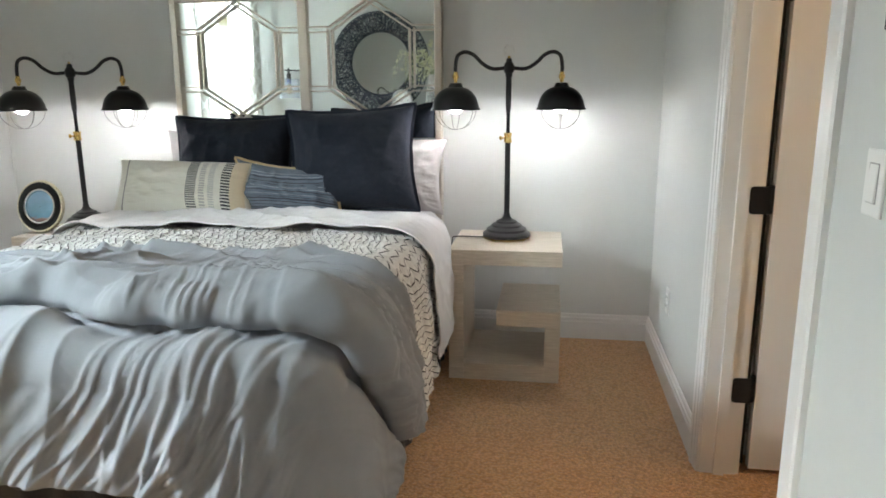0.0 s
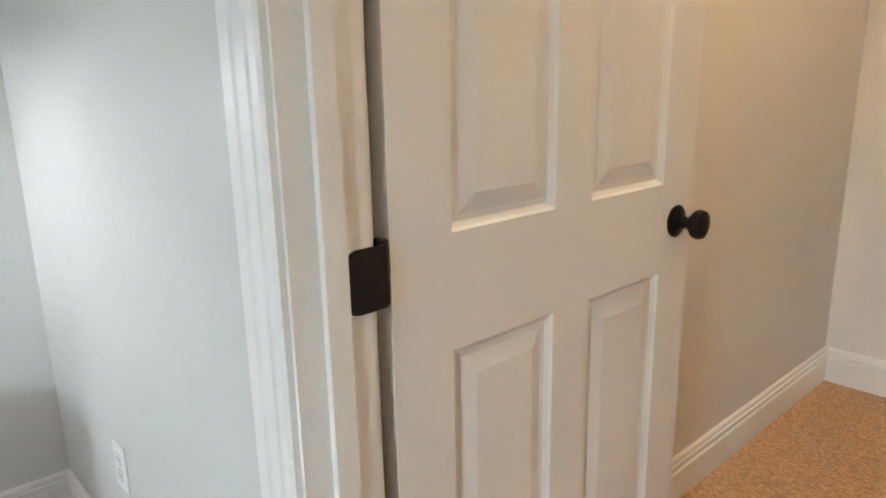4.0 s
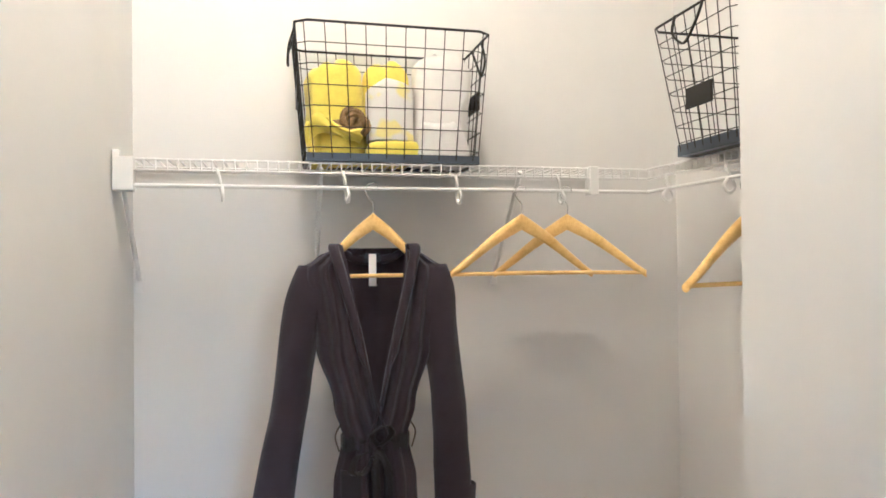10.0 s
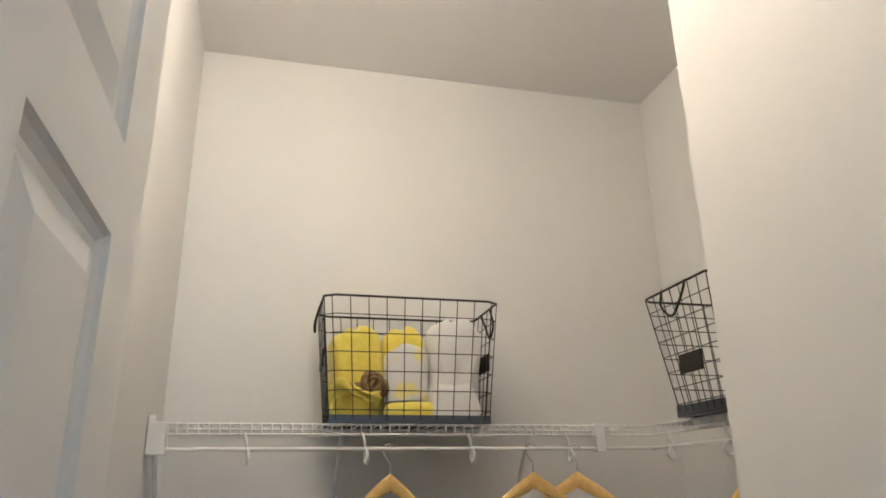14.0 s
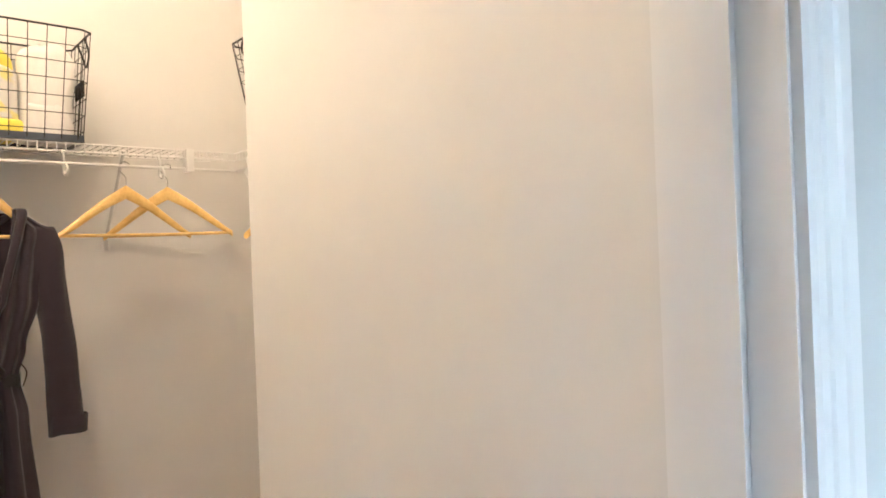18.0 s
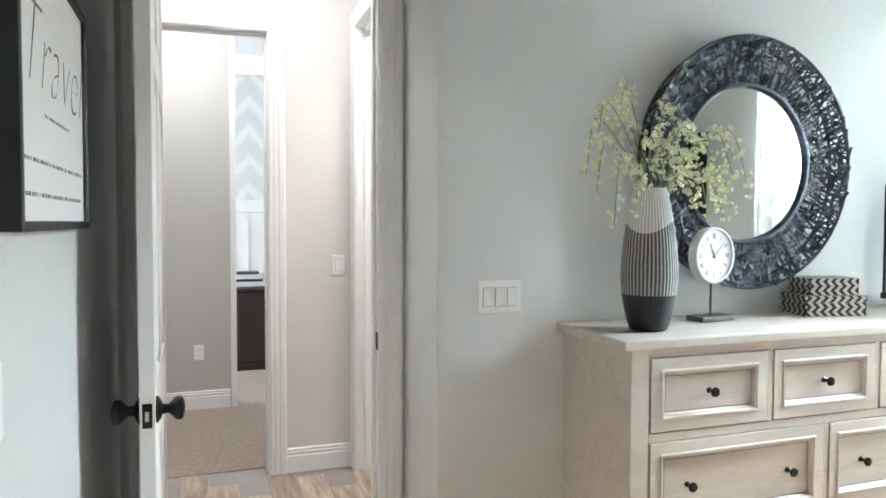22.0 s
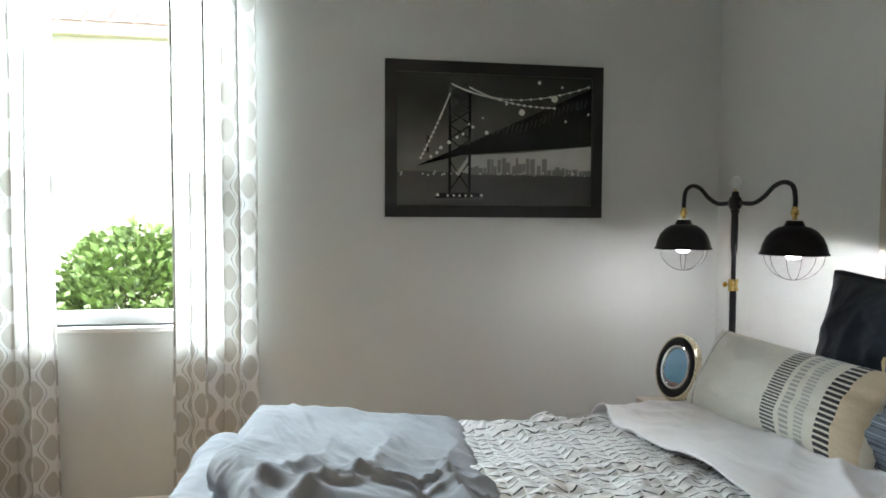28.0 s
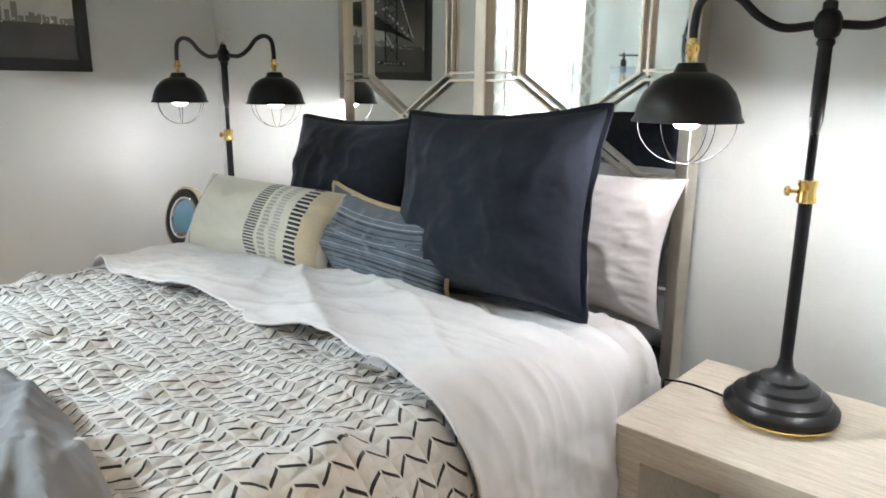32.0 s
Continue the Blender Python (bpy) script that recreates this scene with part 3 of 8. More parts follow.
# ---- bedroom: windows, curtains ----
def window_unit():
    w = thing("window_1", "white single-hung window with a clear pane above and below", "window", kind="structure")
    x = WEST - 0.09
    bm = bm_new()
    for b in ((WIN_S, WIN_S + 0.05, WIN_B, WIN_T), (WIN_N - 0.05, WIN_N, WIN_B, WIN_T), (WIN_S + 0.05, WIN_N - 0.05, WIN_B, WIN_B + 0.055), (WIN_S + 0.05, WIN_N - 0.05, WIN_T - 0.05, WIN_T)):
        box(bm, x - 0.03, x + 0.03, b[0], b[1], b[2], b[3], 0.003)
    part("window_frame", bm, "trim", w, "white aluminium window frame")
    part("meeting_rail", box(bm_new(), x - 0.035, x + 0.012, WIN_S + 0.05, WIN_N - 0.05, 1.60, 1.665, 0.004), "trim", w, "white meeting rail between the sashes")
    for z0, z1, dx in ((WIN_B + 0.055, 1.60, 0.0), (1.665, WIN_T - 0.05, -0.015)):
        g = part("pane", box(bm_new(), x + dx - 0.003, x + dx + 0.001, WIN_S + 0.05, WIN_N - 0.05, z0, z1), "glass", w, "clear window pane")
        g.visible_shadow = False
    part("window_sill", box(bm_new(), WEST - 0.06, WEST + 0.035, WIN_S - 0.03, WIN_N + 0.03, WIN_B - 0.022, WIN_B, 0.006), "trim", w, "white marble-like window sill")
    return w


def ogee_material():
    """Curtain cloth: taupe drops in wavy white bands with a thin grey line."""
    m, t, n, l, b = nodes_of("ogee_curtain")
    uv = n.new("ShaderNodeSeparateXYZ")
    l.new(coords(t, "UV"), uv.inputs[0])
    cx = math_node(t, 'COSINE', math_node(t, 'MULTIPLY', uv.outputs[0], 2 * math.pi / 0.066))
    cy = math_node(t, 'COSINE', math_node(t, 'MULTIPLY', uv.outputs[1], 2 * math.pi / 0.152))
    h = math_node(t, 'ADD', cx, math_node(t, 'MULTIPLY', cy, 0.75))
    ah = math_node(t, 'ABSOLUTE', h)
    drop = ramp(t, ah, ((0.48, (0, 0, 0)), (0.66, (1, 1, 1))))
    line = ramp(t, h, ((0.0, (0, 0, 0)), (0.03, (1, 1, 1)), (0.10, (1, 1, 1)), (0.13, (0, 0, 0))))
    c = mixed(t, drop, (0.78, 0.775, 0.755), (0.52, 0.50, 0.46))
    half = math_node(t, 'GREATER_THAN', math_node(t, 'SINE', math_node(t, 'MULTIPLY', uv.outputs[0], 2 * math.pi / 0.066)), 0.0)
    c = mixed(t, math_node(t, 'MULTIPLY', math_node(t, 'MULTIPLY', line, half), 0.85), c, (0.22, 0.23, 0.24))
    weave = noise_tex(t, coords(t), 700, 2, 0.6)
    c = mixed(t, 0.12, c, ramp(t, weave, ((0.3, (0.3, 0.3, 0.3)), (0.7, (0.9, 0.9, 0.9)))), 'OVERLAY')
    l.new(c, b.inputs["Base Color"])
    b.inputs["Roughness"].default_value = 0.9
    b.inputs["Specular IOR Level"].default_value = 0.15
    bump(t, b, math_node(t, 'MULTIPLY_ADD', drop, 0.6, weave), 0.25, 0.001)
    tr = n.new("ShaderNodeBsdfTranslucent")
    l.new(c, tr.inputs["Color"])
    mix = n.new("ShaderNodeMixShader")
    mix.inputs[0].default_value = 0.28
    l.new(b.outputs[0], mix.inputs[1])
    l.new(tr.outputs[0], mix.inputs[2])
    l.new(mix.outputs[0], n["Material Output"].inputs["Surface"])
    return m


M["curtain"] = ogee_material()
M["glass"] = glass("clear_glass")


def curtain(y0, y1, folds, seed, label):
    c = thing("curtain", label, "curtain", pose(WEST + 0.10, (y0 + y1) / 2, 0.015), "window curtains")
    half, top = (y1 - y0) / 2, 2.62

    def fn(u, v):
        z = v * top
        amp = 0.020 + 0.009 * (1 - v)
        a = 2 * math.pi * folds * u + 0.5 * math.sin(3 * u + seed) + 0.25 * noise.noise(Vector((u * 5, v * 1.3, seed)))
        spread = 1.0 - 0.05 * math.sin(math.pi * v)
        x = amp * math.sin(a) + 0.010 * noise.noise(Vector((u * 6, v * 3, seed + 4)))
        y = (2 * u - 1) * half * spread + 0.018 * math.sin(2 * a) + 0.012 * noise.noise(Vector((u * 3, v * 2.2, seed)))
        return (x, y, z + (0.006 * math.sin(a) if v == 0 else 0))
    width = 2 * half * 1.35
    bm = bm_new()
    sheet(bm, folds * 20 + 1, 60, fn, lambda u, v: (u * width, v * top))
    part("cloth_panel", bm, "curtain", c, "", 60)
    return c


window_unit()
curtain(0.27, 0.69, 3, 1.3, "long taupe and white ogee-patterned curtain hanging in folds")
curtain(1.10, 1.47, 3, 7.7, "long taupe and white ogee-patterned curtain bunched beside the window")
rod = thing("curtain_rod", "dark metal curtain rod above the window", "curtain rod", pose(WEST + 0.10, 0.87, 2.64))
part("rod", tube(bm_new(), [(0, -0.68, 0), (0, 0.68, 0)], 0.012, 12), "black", rod, "", 40)
for y in (-0.66, 0.66):
    part("bracket", tube(bm_new(), [(-0.10, y, -0.02), (-0.05, y, -0.02), (0, y, -0.008)], 0.007, 8), "black", rod, "", 40)

# ---- bedroom: bed ----
BED_X, BED_HALF, BED_TOP, BED_FOOT = -1.125, 0.745, 0.70, 1.44


def drape(u, s, lift, hang_x, hang_foot, foot=True, flare=0.03, half=BED_HALF, top=BED_TOP, foot_y=BED_FOOT):
    """A point of cloth lying on the bed: u metres across from the middle, s metres from the foot edge towards the head; it bends over the edges."""
    r = 0.085
    hx = half - r
    ox = max(0.0, abs(u) - hx)
    oy = max(0.0, r - s) if foot else 0.0
    dist = math.hypot(ox, oy)
    bx = max(-hx, min(hx, u))
    by = max(r, s) if foot else s
    if dist < 1e-6:
        return Vector((BED_X + bx, foot_y + by, top + lift)), Vector((0, 0, 1))
    wx, wy = ox / dist * (1 if u > 0 else -1), -oy / dist
    ang = min(dist / r, math.pi / 2)
    run = r * math.sin(ang)
    fall = r * (1 - math.cos(ang))
    rest = max(0.0, dist - r * math.pi / 2)
    run += flare * (1 - math.exp(-rest * 5))
    nrm = Vector((wx * math.sin(ang), wy * math.sin(ang), math.cos(ang)))
    p = Vector((BED_X + bx + wx * run, foot_y + by + wy * run, top - fall - rest))
    return p + nrm * lift, nrm


def spread(name, mat, label, parent, u0, u1, s0, s1, nu, nv, lift, relief, foot, skew=None, uvs=False, flare=0.03):
    bm = bm_new()

    def at(a, b):
        u = u0 + (u1 - u0) * a
        s = s0 + (s1 - s0) * b
        if skew:
            s = skew(u, b, s)
        return u, s

    def fn(a, b):
        u, s = at(a, b)
        p, nrm = drape(u, s, 0, 0, 0, foot, flare)
        q = p + nrm * (lift + relief(u, s, a, b))
        q.z = max(q.z, 0.012)
        return q
    sheet(bm, nu, nv, fn, (lambda a, b: at(a, b)) if uvs else None)
    ob = part(name, bm, mat, parent, label, 80)
    th = ob.modifiers.new("thickness", 'SOLIDIFY')
    th.thickness, th.offset = 0.006, 1.0
    return ob


def quilt_material():
    """White quilted cloth printed with short black dashes in a zigzag."""
    m, t, n, l, b = nodes_of("dash_quilt")
    uv = n.new("ShaderNodeSeparateXYZ")
    l.new(coords(t, "UV"), uv.inputs[0])
    wob = noise_tex(t, coords(t, "UV"), 9, 2, 0.5)
    px, py = 0.031, 0.026
    U = math_node(t, 'MULTIPLY_ADD', uv.outputs[1], 1 / px, math_node(t, 'MULTIPLY', wob, 0.5))
    V = math_node(t, 'MULTIPLY_ADD', uv.outputs[0], 1 / py, math_node(t, 'MULTIPLY', wob, 0.9))
    iu, iv = math_node(t, 'FLOOR', U), math_node(t, 'FLOOR', V)
    fu = math_node(t, 'SUBTRACT', math_node(t, 'FRACT', U), 0.5)
    fv = math_node(t, 'SUBTRACT', math_node(t, 'FRACT', V), 0.5)
    par = math_node(t, 'MULTIPLY_ADD', math_node(t, 'MODULO', math_node(t, 'ABSOLUTE', iu), 2.0), 2.0, -1.0)
    d = math_node(t, 'ABSOLUTE', math_node(t, 'SUBTRACT', fv, math_node(t, 'MULTIPLY', math_node(t, 'MULTIPLY', fu, par), 0.66)))
    rnd = n.new("ShaderNodeTexWhiteNoise")
    rnd.noise_dimensions = '2D'
    cmb = n.new("ShaderNodeCombineXYZ")
    l.new(iu, cmb.inputs[0])
    l.new(iv, cmb.inputs[1])
    l.new(cmb.outputs[0], rnd.inputs["Vector"])
    reach = math_node(t, 'MULTIPLY_ADD', rnd.outputs["Value"], 0.07, 0.40)
    dash = math_node(t, 'MULTIPLY', math_node(t, 'LESS_THAN', d, 0.085), math_node(t, 'LESS_THAN', math_node(t, 'ABSOLUTE', fu), reach))
    l.new(mixed(t, dash, (0.66, 0.655, 0.635), (0.020, 0.020, 0.024)), b.inputs["Base Color"])
    b.inputs["Roughness"].default_value = 0.92
    b.inputs["Sheen Weight"].default_value = 0.2
    pad = math_node(t, 'MULTIPLY', math_node(t, 'COSINE', math_node(t, 'MULTIPLY', fu, math.pi)), math_node(t, 'COSINE', math_node(t, 'MULTIPLY', fv, math.pi)))
    seam = math_node(t, 'GREATER_THAN', math_node(t, 'ABSOLUTE', fu), 0.46)
    pad = math_node(t, 'SUBTRACT', pad, math_node(t, 'MULTIPLY', seam, 0.35))
    h = math_node(t, 'ADD', math_node(t, 'MULTIPLY', pad, 1.3), math_node(t, 'MULTIPLY', noise_tex(t, coords(t), 60, 4, 0.6), 1.2))
    bump(t, b, h, 0.85, 0.005)
    return m


M["quilt"] = quilt_material()


def ridge(x, y, seed, sharp=2.0):
    return (1 - abs(noise.noise(Vector((x, y, seed))))) ** sharp


def gathers(u, s, du, ds, across, along, seed, sharp=5.0, bend=0.35):
    """Sharp cloth creases that run along (du, ds)."""
    wu, ws = u + bend * 0.25 * noise.noise(Vector((u * 3, s * 3, seed))), s + bend * 0.25 * noise.noise(Vector((u * 3, s * 3, seed + 9)))
    a, c = wu * du + ws * ds, -wu * ds + ws * du
    return ridge(a * along, c * across, seed, sharp)


def foot_relief(u, s, a, b):
    """The lower layer: a puffed roll over the foot with creases running down to the hem."""
    puff = 0.046 + 0.014 * fbm(u * 1.6, s * 1.6, 2.0) + 0.022 * math.exp(-((s + 0.02) / 0.16) ** 2)
    still = 1 / (1 + math.exp((u + 0.42) * 14)) * max(0.0, min(1.0, (s + 0.06) / 0.12))
    low = (0.22 + min(1.0, max(0.0, 0.14 - s) * 2.8)) * (1 - 0.93 * still)
    low *= max(0.25, min(1.3, 0.7 + 1.3 * noise.noise(Vector((u * 2.6, s * 2.0, 4.2)))))
    g = 0.024 * gathers(u, s, 0.48, 0.88, 7.0, 0.9, 3.1, 5, 0.22) * low
    g += 0.016 * gathers(u, s, 0.28, 0.96, 12.0, 1.1, 8.2, 5, 0.22) * low
    g += 0.009 * gathers(u, s, 0.62, 0.78, 21.0, 1.8, 1.2, 5, 0.25) * (0.3 + low)
    g += 0.016 * gathers(u, s, 0.95, 0.2, 11.0, 1.2, 5.7, 6, 0.5) * min(1.0, max(0.0, u - 0.6) * 3)
    g -= 0.046 * math.exp(-((s - fold_edge(u) + 0.008) / 0.030) ** 2)
    hem = max(0.0, -s - 0.14)
    corner = math.exp(-(max(0.0, abs(u) - 0.62) * max(0.0, 0.08 - s)) * 60)
    return puff + g * corner + 0.025 * corner * hem * math.sin(u * 44 + 3 * fbm(u * 2, 0, 3)) * (1 if u > -0.4 else 0.3)


def fold_edge(u):
    return 0.055 + 0.06 * math.exp(-((u + 0.01) / 0.16) ** 2) + 0.03 * fbm(u * 3.0, 0.3, 7.0) + 1.0 * max(0.0, u - 0.78) + 0.10 * max(0.0, -u - 0.4)


def fold_relief(u, s, a, b):
    """The folded-back layer: a rolled lip, heaped creases in the middle, long creases down the sides."""
    edge = s - fold_edge(u)
    lip = math.sqrt(max(0.0, min(1.0, edge / 0.034)))
    body = 0.040 + 0.062 * lip - 0.050 * min(1.0, max(0.0, edge - 0.06) / 0.45)
    flat = 1.0 / (1 + math.exp((u + 0.42) * 14))
    body += 0.008 * flat
    calm = 1 - 0.92 * flat
    side = min(1.0, max(0.0, abs(u) - 0.30) * 2.4) * calm
    mid = math.exp(-((u - 0.04) / 0.38) ** 2) * calm
    g = (0.032 - 0.016 * min(1.0, max(0.0, u - 0.25) * 3)) * gathers(u, s, 0.92, 0.38, 9.0, 0.9, 4.4, 5, 0.25) * (0.15 + side)
    g += (0.020 - 0.013 * min(1.0, max(0.0, u - 0.25) * 3)) * gathers(u, s, 0.84, 0.54, 17.0, 1.6, 6.9, 5, 0.3) * (0.2 * calm + side)
    right = min(1.0, max(0.0, u - 0.25) * 3.2)
    g += 0.044 * gathers(u, s, 0.97, -0.22, 11.0, 0.8, 11.3, 5, 0.22) * right * max(0.0, min(1.0, 3.4 - 3 * abs(u)))
    g += 0.022 * gathers(u, s, 0.93, -0.10, 20.0, 1.2, 12.6, 5, 0.25) * right * max(0.0, min(1.0, 3.4 - 3 * abs(u)))
    g += 0.040 * gathers(u, s, 0.95, -0.25, 7.0, 1.8, 1.7, 4, 0.6) * mid
    g += 0.026 * gathers(u, s, 0.30, 0.95, 9.0, 2.2, 2.9, 4, 0.6) * mid
    g += 0.011 * gathers(u, s, 0.70, 0.70, 16.0, 2.2, 7.7, 5, 0.8) * mid
    g += 0.010 * gathers(u, s, 0.10, 0.99, 22.0, 2.0, 9.4, 5, 0.6) * max(0.0, 1 - edge / 0.14) * calm
    dip = 0.045 * math.exp(-(((u - 0.30) / 0.06) ** 2 + ((s - 0.40) / 0.022) ** 2)) + 0.035 * math.exp(-(((u + 0.02) / 0.10) ** 2 + ((s - 0.47) / 0.020) ** 2))
    end = math.sqrt(max(0.0, 1 - max(0.0, (b - 0.86) / 0.14) ** 2))
    return end * (body + g * min(1.0, 0.35 + lip) - dip + 0.012 * fbm(u * 3.2, s * 3.2, 2.0) + 0.002 * fbm(u * 14, s * 14, 1)) * (1 - 0.25 * max(0.0, abs(u) - 0.8))


def quilt_relief(u, s, a, b):
    """Puckers: short crossing creases, a little deeper where the quilt bends over the side."""
    g = 0.018 * gathers(u, s, 0.8, 0.6, 8.0, 2.6, 7.3, 3, 0.5) + 0.012 * gathers(u, s, 0.3, -0.95, 13.0, 4.0, 1.3, 2.2, 0.6)
    g += 0.003 * gathers(u, s, 0.95, 0.2, 22.0, 6.0, 3.9, 2, 0.5) + 0.006 * ridge(u * 3 + s * 5, s * 4 - u * 4, 6.0, 4)
    return 0.022 + g + 0.010 * fbm(u * 6, s * 8, 2.5) + 0.008 * math.sin(s * 46 + 5 * fbm(u * 2, s * 2, 1)) * max(0, u - 0.60) / 0.3


def sheet_relief(u, s, a, b):
    """Crumpled cotton: long soft folds and fine creases at slants to one another, calmer over the side."""
    calm = 1 - 0.55 * min(1.0, max(0.0, abs(u) - 0.6) * 5)
    g = 0.022 * gathers(u, s, 0.85, -0.5, 5.0, 1.0, 3.8, 4, 0.4) + 0.013 * gathers(u, s, 0.55, 0.83, 7.0, 1.6, 5.1, 3, 0.4)
    g += 0.0035 * gathers(u, s, 0.9, 0.3, 19.0, 3.0, 8.8, 3, 0.5) + 0.003 * gathers(u, s, 0.2, -0.97, 17.0, 3.0, 9.6, 3, 0.5)
    return 0.050 + calm * g + 0.012 * fbm(u * 4, s * 5, 4.5) + 0.010 * ridge(u * 2.5 - s * 4, s * 2.2 + u * 1.5, 2.0, 5)


def smooth_relief(u, s, a, b):
    return 0.012 + 0.016 * gathers(u, s, 0.8, -0.6, 11.0, 1.4, 2.2, 7, 0.8) + 0.006 * fbm(u * 5, s * 5, 9) + 0.008 * gathers(u, s, 0.3, 0.95, 14.0, 2.0, 6.4, 4, 0.6) + 0.007 * gathers(u, s, 0.7, 0.7, 9.0, 1.5, 4.1, 4, 0.6)


bed = thing("bed", "made bed with grey duvet, dashed quilt and turned-down white sheets", "bed", pose(0, 0, 0))
bm = bm_new()
box(bm, BED_X - 0.735, BED_X + 0.735, BED_FOOT + 0.01, 3.285, 0.48, 0.70, 0.06, 4)
part("mattress", bm, "white_sheet", bed, "white fitted sheet on a thick mattress", 60)
bm = bm_new()
box(bm, BED_X - 0.74, BED_X + 0.74, BED_FOOT, 3.43, 0.10, 0.48, 0.012)
part("bed_base", bm, "charcoal", bed, "charcoal upholstered bed base")
for x in (BED_X - 0.66, BED_X + 0.66):
    for y in (BED_FOOT + 0.08, 3.34):
        part("leg", lathe(bm_new(), ((0.03, 0), (0.035, 0.10)), 16, (x, y, 0)), "black", bed, "", 40)


def skirt_wave(u, v):
    s = u * (2 * 1.95 + 1.50)
    if s < 1.95:
        p, n_ = Vector((BED_X + 0.745, 3.40 - s, 0)), Vector((1, 0, 0))
    elif s < 3.45:
        p, n_ = Vector((BED_X + 0.745 - (s - 1.95), BED_FOOT - 0.005, 0)), Vector((0, -1, 0))
    else:
        p, n_ = Vector((BED_X - 0.745, BED_FOOT + (s - 3.45), 0)), Vector((-1, 0, 0))
    q = p + n_ * (0.012 + 0.010 * math.sin(s * 60) * (1 - v) + 0.012 * noise.noise(Vector((s * 4, v, 1.0))))
    q.z = 0.014 + v * 0.46
    return q


bm = bm_new()
sheet(bm, 340, 6, skirt_wave)
part("bed_skirt", bm, "skirt", bed, "dark gathered bed skirt", 70)

spread("flat_sheet", "white_sheet", "white top sheet drawn over the mattress", bed, -0.90, 0.93, 1.05, 1.82, 180, 110, 0.0, smooth_relief, False, flare=0.01)


def sheet_edge(u, b, s):
    return s + (1 - b) * (0.03 * math.sin(u * 4.0 + 0.6) + 0.05 * max(0.0, 1 - abs(u - 0.16) / 0.10) * -1.0 + 0.05 * fbm(u * 2, 0.2, 1) - 0.05 * max(0, u - 0.75))


def quilt_edge(u, b, s):
    return s + (1 - b) * 0.02 * math.sin(u * 5 + 1) + b * 0.01 * math.sin(u * 7)


def duvet_edge(u, b, s):
    return s + b * (0.015 * math.sin(u * 6) + 0.02 * fbm(u * 3, 0, 2))


spread("quilt", "quilt", "white quilt printed with black dashes", bed, -1.10, 1.22, 0.56, 1.22, 380, 130, 0.0, quilt_relief, False, quilt_edge, True, 0.035)
spread("turned_sheet", "white_sheet", "white sheet turned back in soft creases", bed, -1.02, 1.14, 1.13, 1.53, 330, 120, 0.0, sheet_relief, False, sheet_edge, False, 0.045)
spread("duvet", "grey_duvet", "puffy grey cotton duvet over the foot", bed, -1.16, 1.22, -0.30, 0.34, 560, 190, 0.0, foot_relief, True, None, False, 0.05)


def lip_line(u, b, s):
    return fold_edge(u) * (1 - b) + (0.67 - 0.06 * max(0.0, u - 0.3) + 0.015 * math.sin(u * 6) + 0.02 * fbm(u * 3, 0, 2)) * b


spread("folded_duvet", "grey_duvet", "grey duvet folded back on itself in heaped creases", bed, -1.16, 1.12, 0.0, 1.0, 560, 210, 0.0, fold_relief, True, lip_line, False, 0.045)


# ---- pillows ----
def pillow(name, w, h, thick, mat, label, m, flange=0.0, ears=0.05, seed=1.0, uvs=False, wrinkle=0.008, sag=0.0, edge_mat=None, edge_label=""):
    p = thing(name, label, "pillow", m)
    bm = bm_new()
    lay = None

    def outline(a, c):
        """a, c from -1 to 1: the flat shape, drawn in along the sides so that the corners stand out."""
        x = a * w / 2 * (1 - ears * (1 - c * c))
        z = c * h / 2 * (1 - ears * (1 - a * a))
        return x + sag * 0.02 * math.sin(3 * c + seed), z - sag * 0.03 * (1 - a * a) * (1 if c > 0 else 0)

    for side in (-1, 1):
        def fn(u, v, side=side):
            a, c = 2 * u - 1, 2 * v - 1
            x, z = outline(a, c)
            full = (max(0.0, 1 - abs(a) ** 2.6) * max(0.0, 1 - abs(c) ** 2.6)) ** 0.55
            y = side * (0.003 + thick / 2 * full)
            wr = wrinkle * (fbm(a * 2.3 + seed, c * 2.3, side * 3.0) + 0.9 * (ridge(a * 3 + seed, c * 1.4 + a, seed, 3) - 0.5)) * (0.25 + full)
            low = max(0.0, -c - 0.1) + max(0.0, abs(a) - 0.55)
            wr += wrinkle * 0.8 * low * (ridge(a * 5 + seed, c * 9 + a * 2, seed + 3, 4) - 0.4) * (0.2 + full)
            return (x, y + side * wr, z + h / 2)
        sheet(bm, 72, 72, fn, (lambda u, v: (u * w, v * h)) if uvs else None)
    bmesh.ops.remove_doubles(bm, verts=bm.verts, dist=0.0001)
    part("cover", bm, mat, p, "", 75)
    if flange:
        bm = bm_new()
        n = 160
        lo, hi = [], []
        for k in range(n):
            q = 4 * k / n
            e, f = int(q), 2 * (q - int(q)) - 1
            a, c = ((f, -1), (1, f), (-f, 1), (-1, -f))[e]
            x, z = outline(a, c)
            r = flange * (1 + 0.25 * noise.noise(Vector((k * 0.21, seed, 0))))
            n_ = Vector((a if abs(a) == 1 or abs(a) > 0.96 else 0, 0, c if abs(c) == 1 or abs(c) > 0.96 else 0)).normalized()
            yy = 0.008 * noise.noise(Vector((k * 0.17, seed, 4)))
            lo.append(bm.verts.new((x, 0, z + h / 2)))
            hi.append(bm.verts.new((x + n_.x * r, yy, z + n_.z * r + h / 2)))
        for k in range(n):
            bm.faces.new((lo[k], lo[(k + 1) % n], hi[(k + 1) % n], hi[k]))
        fl = part("flange", bm, edge_mat or mat, p, edge_label)
        th = fl.modifiers.new("thickness", 'SOLIDIFY')
        th.thickness, th.offset = 0.005, 0
    return p


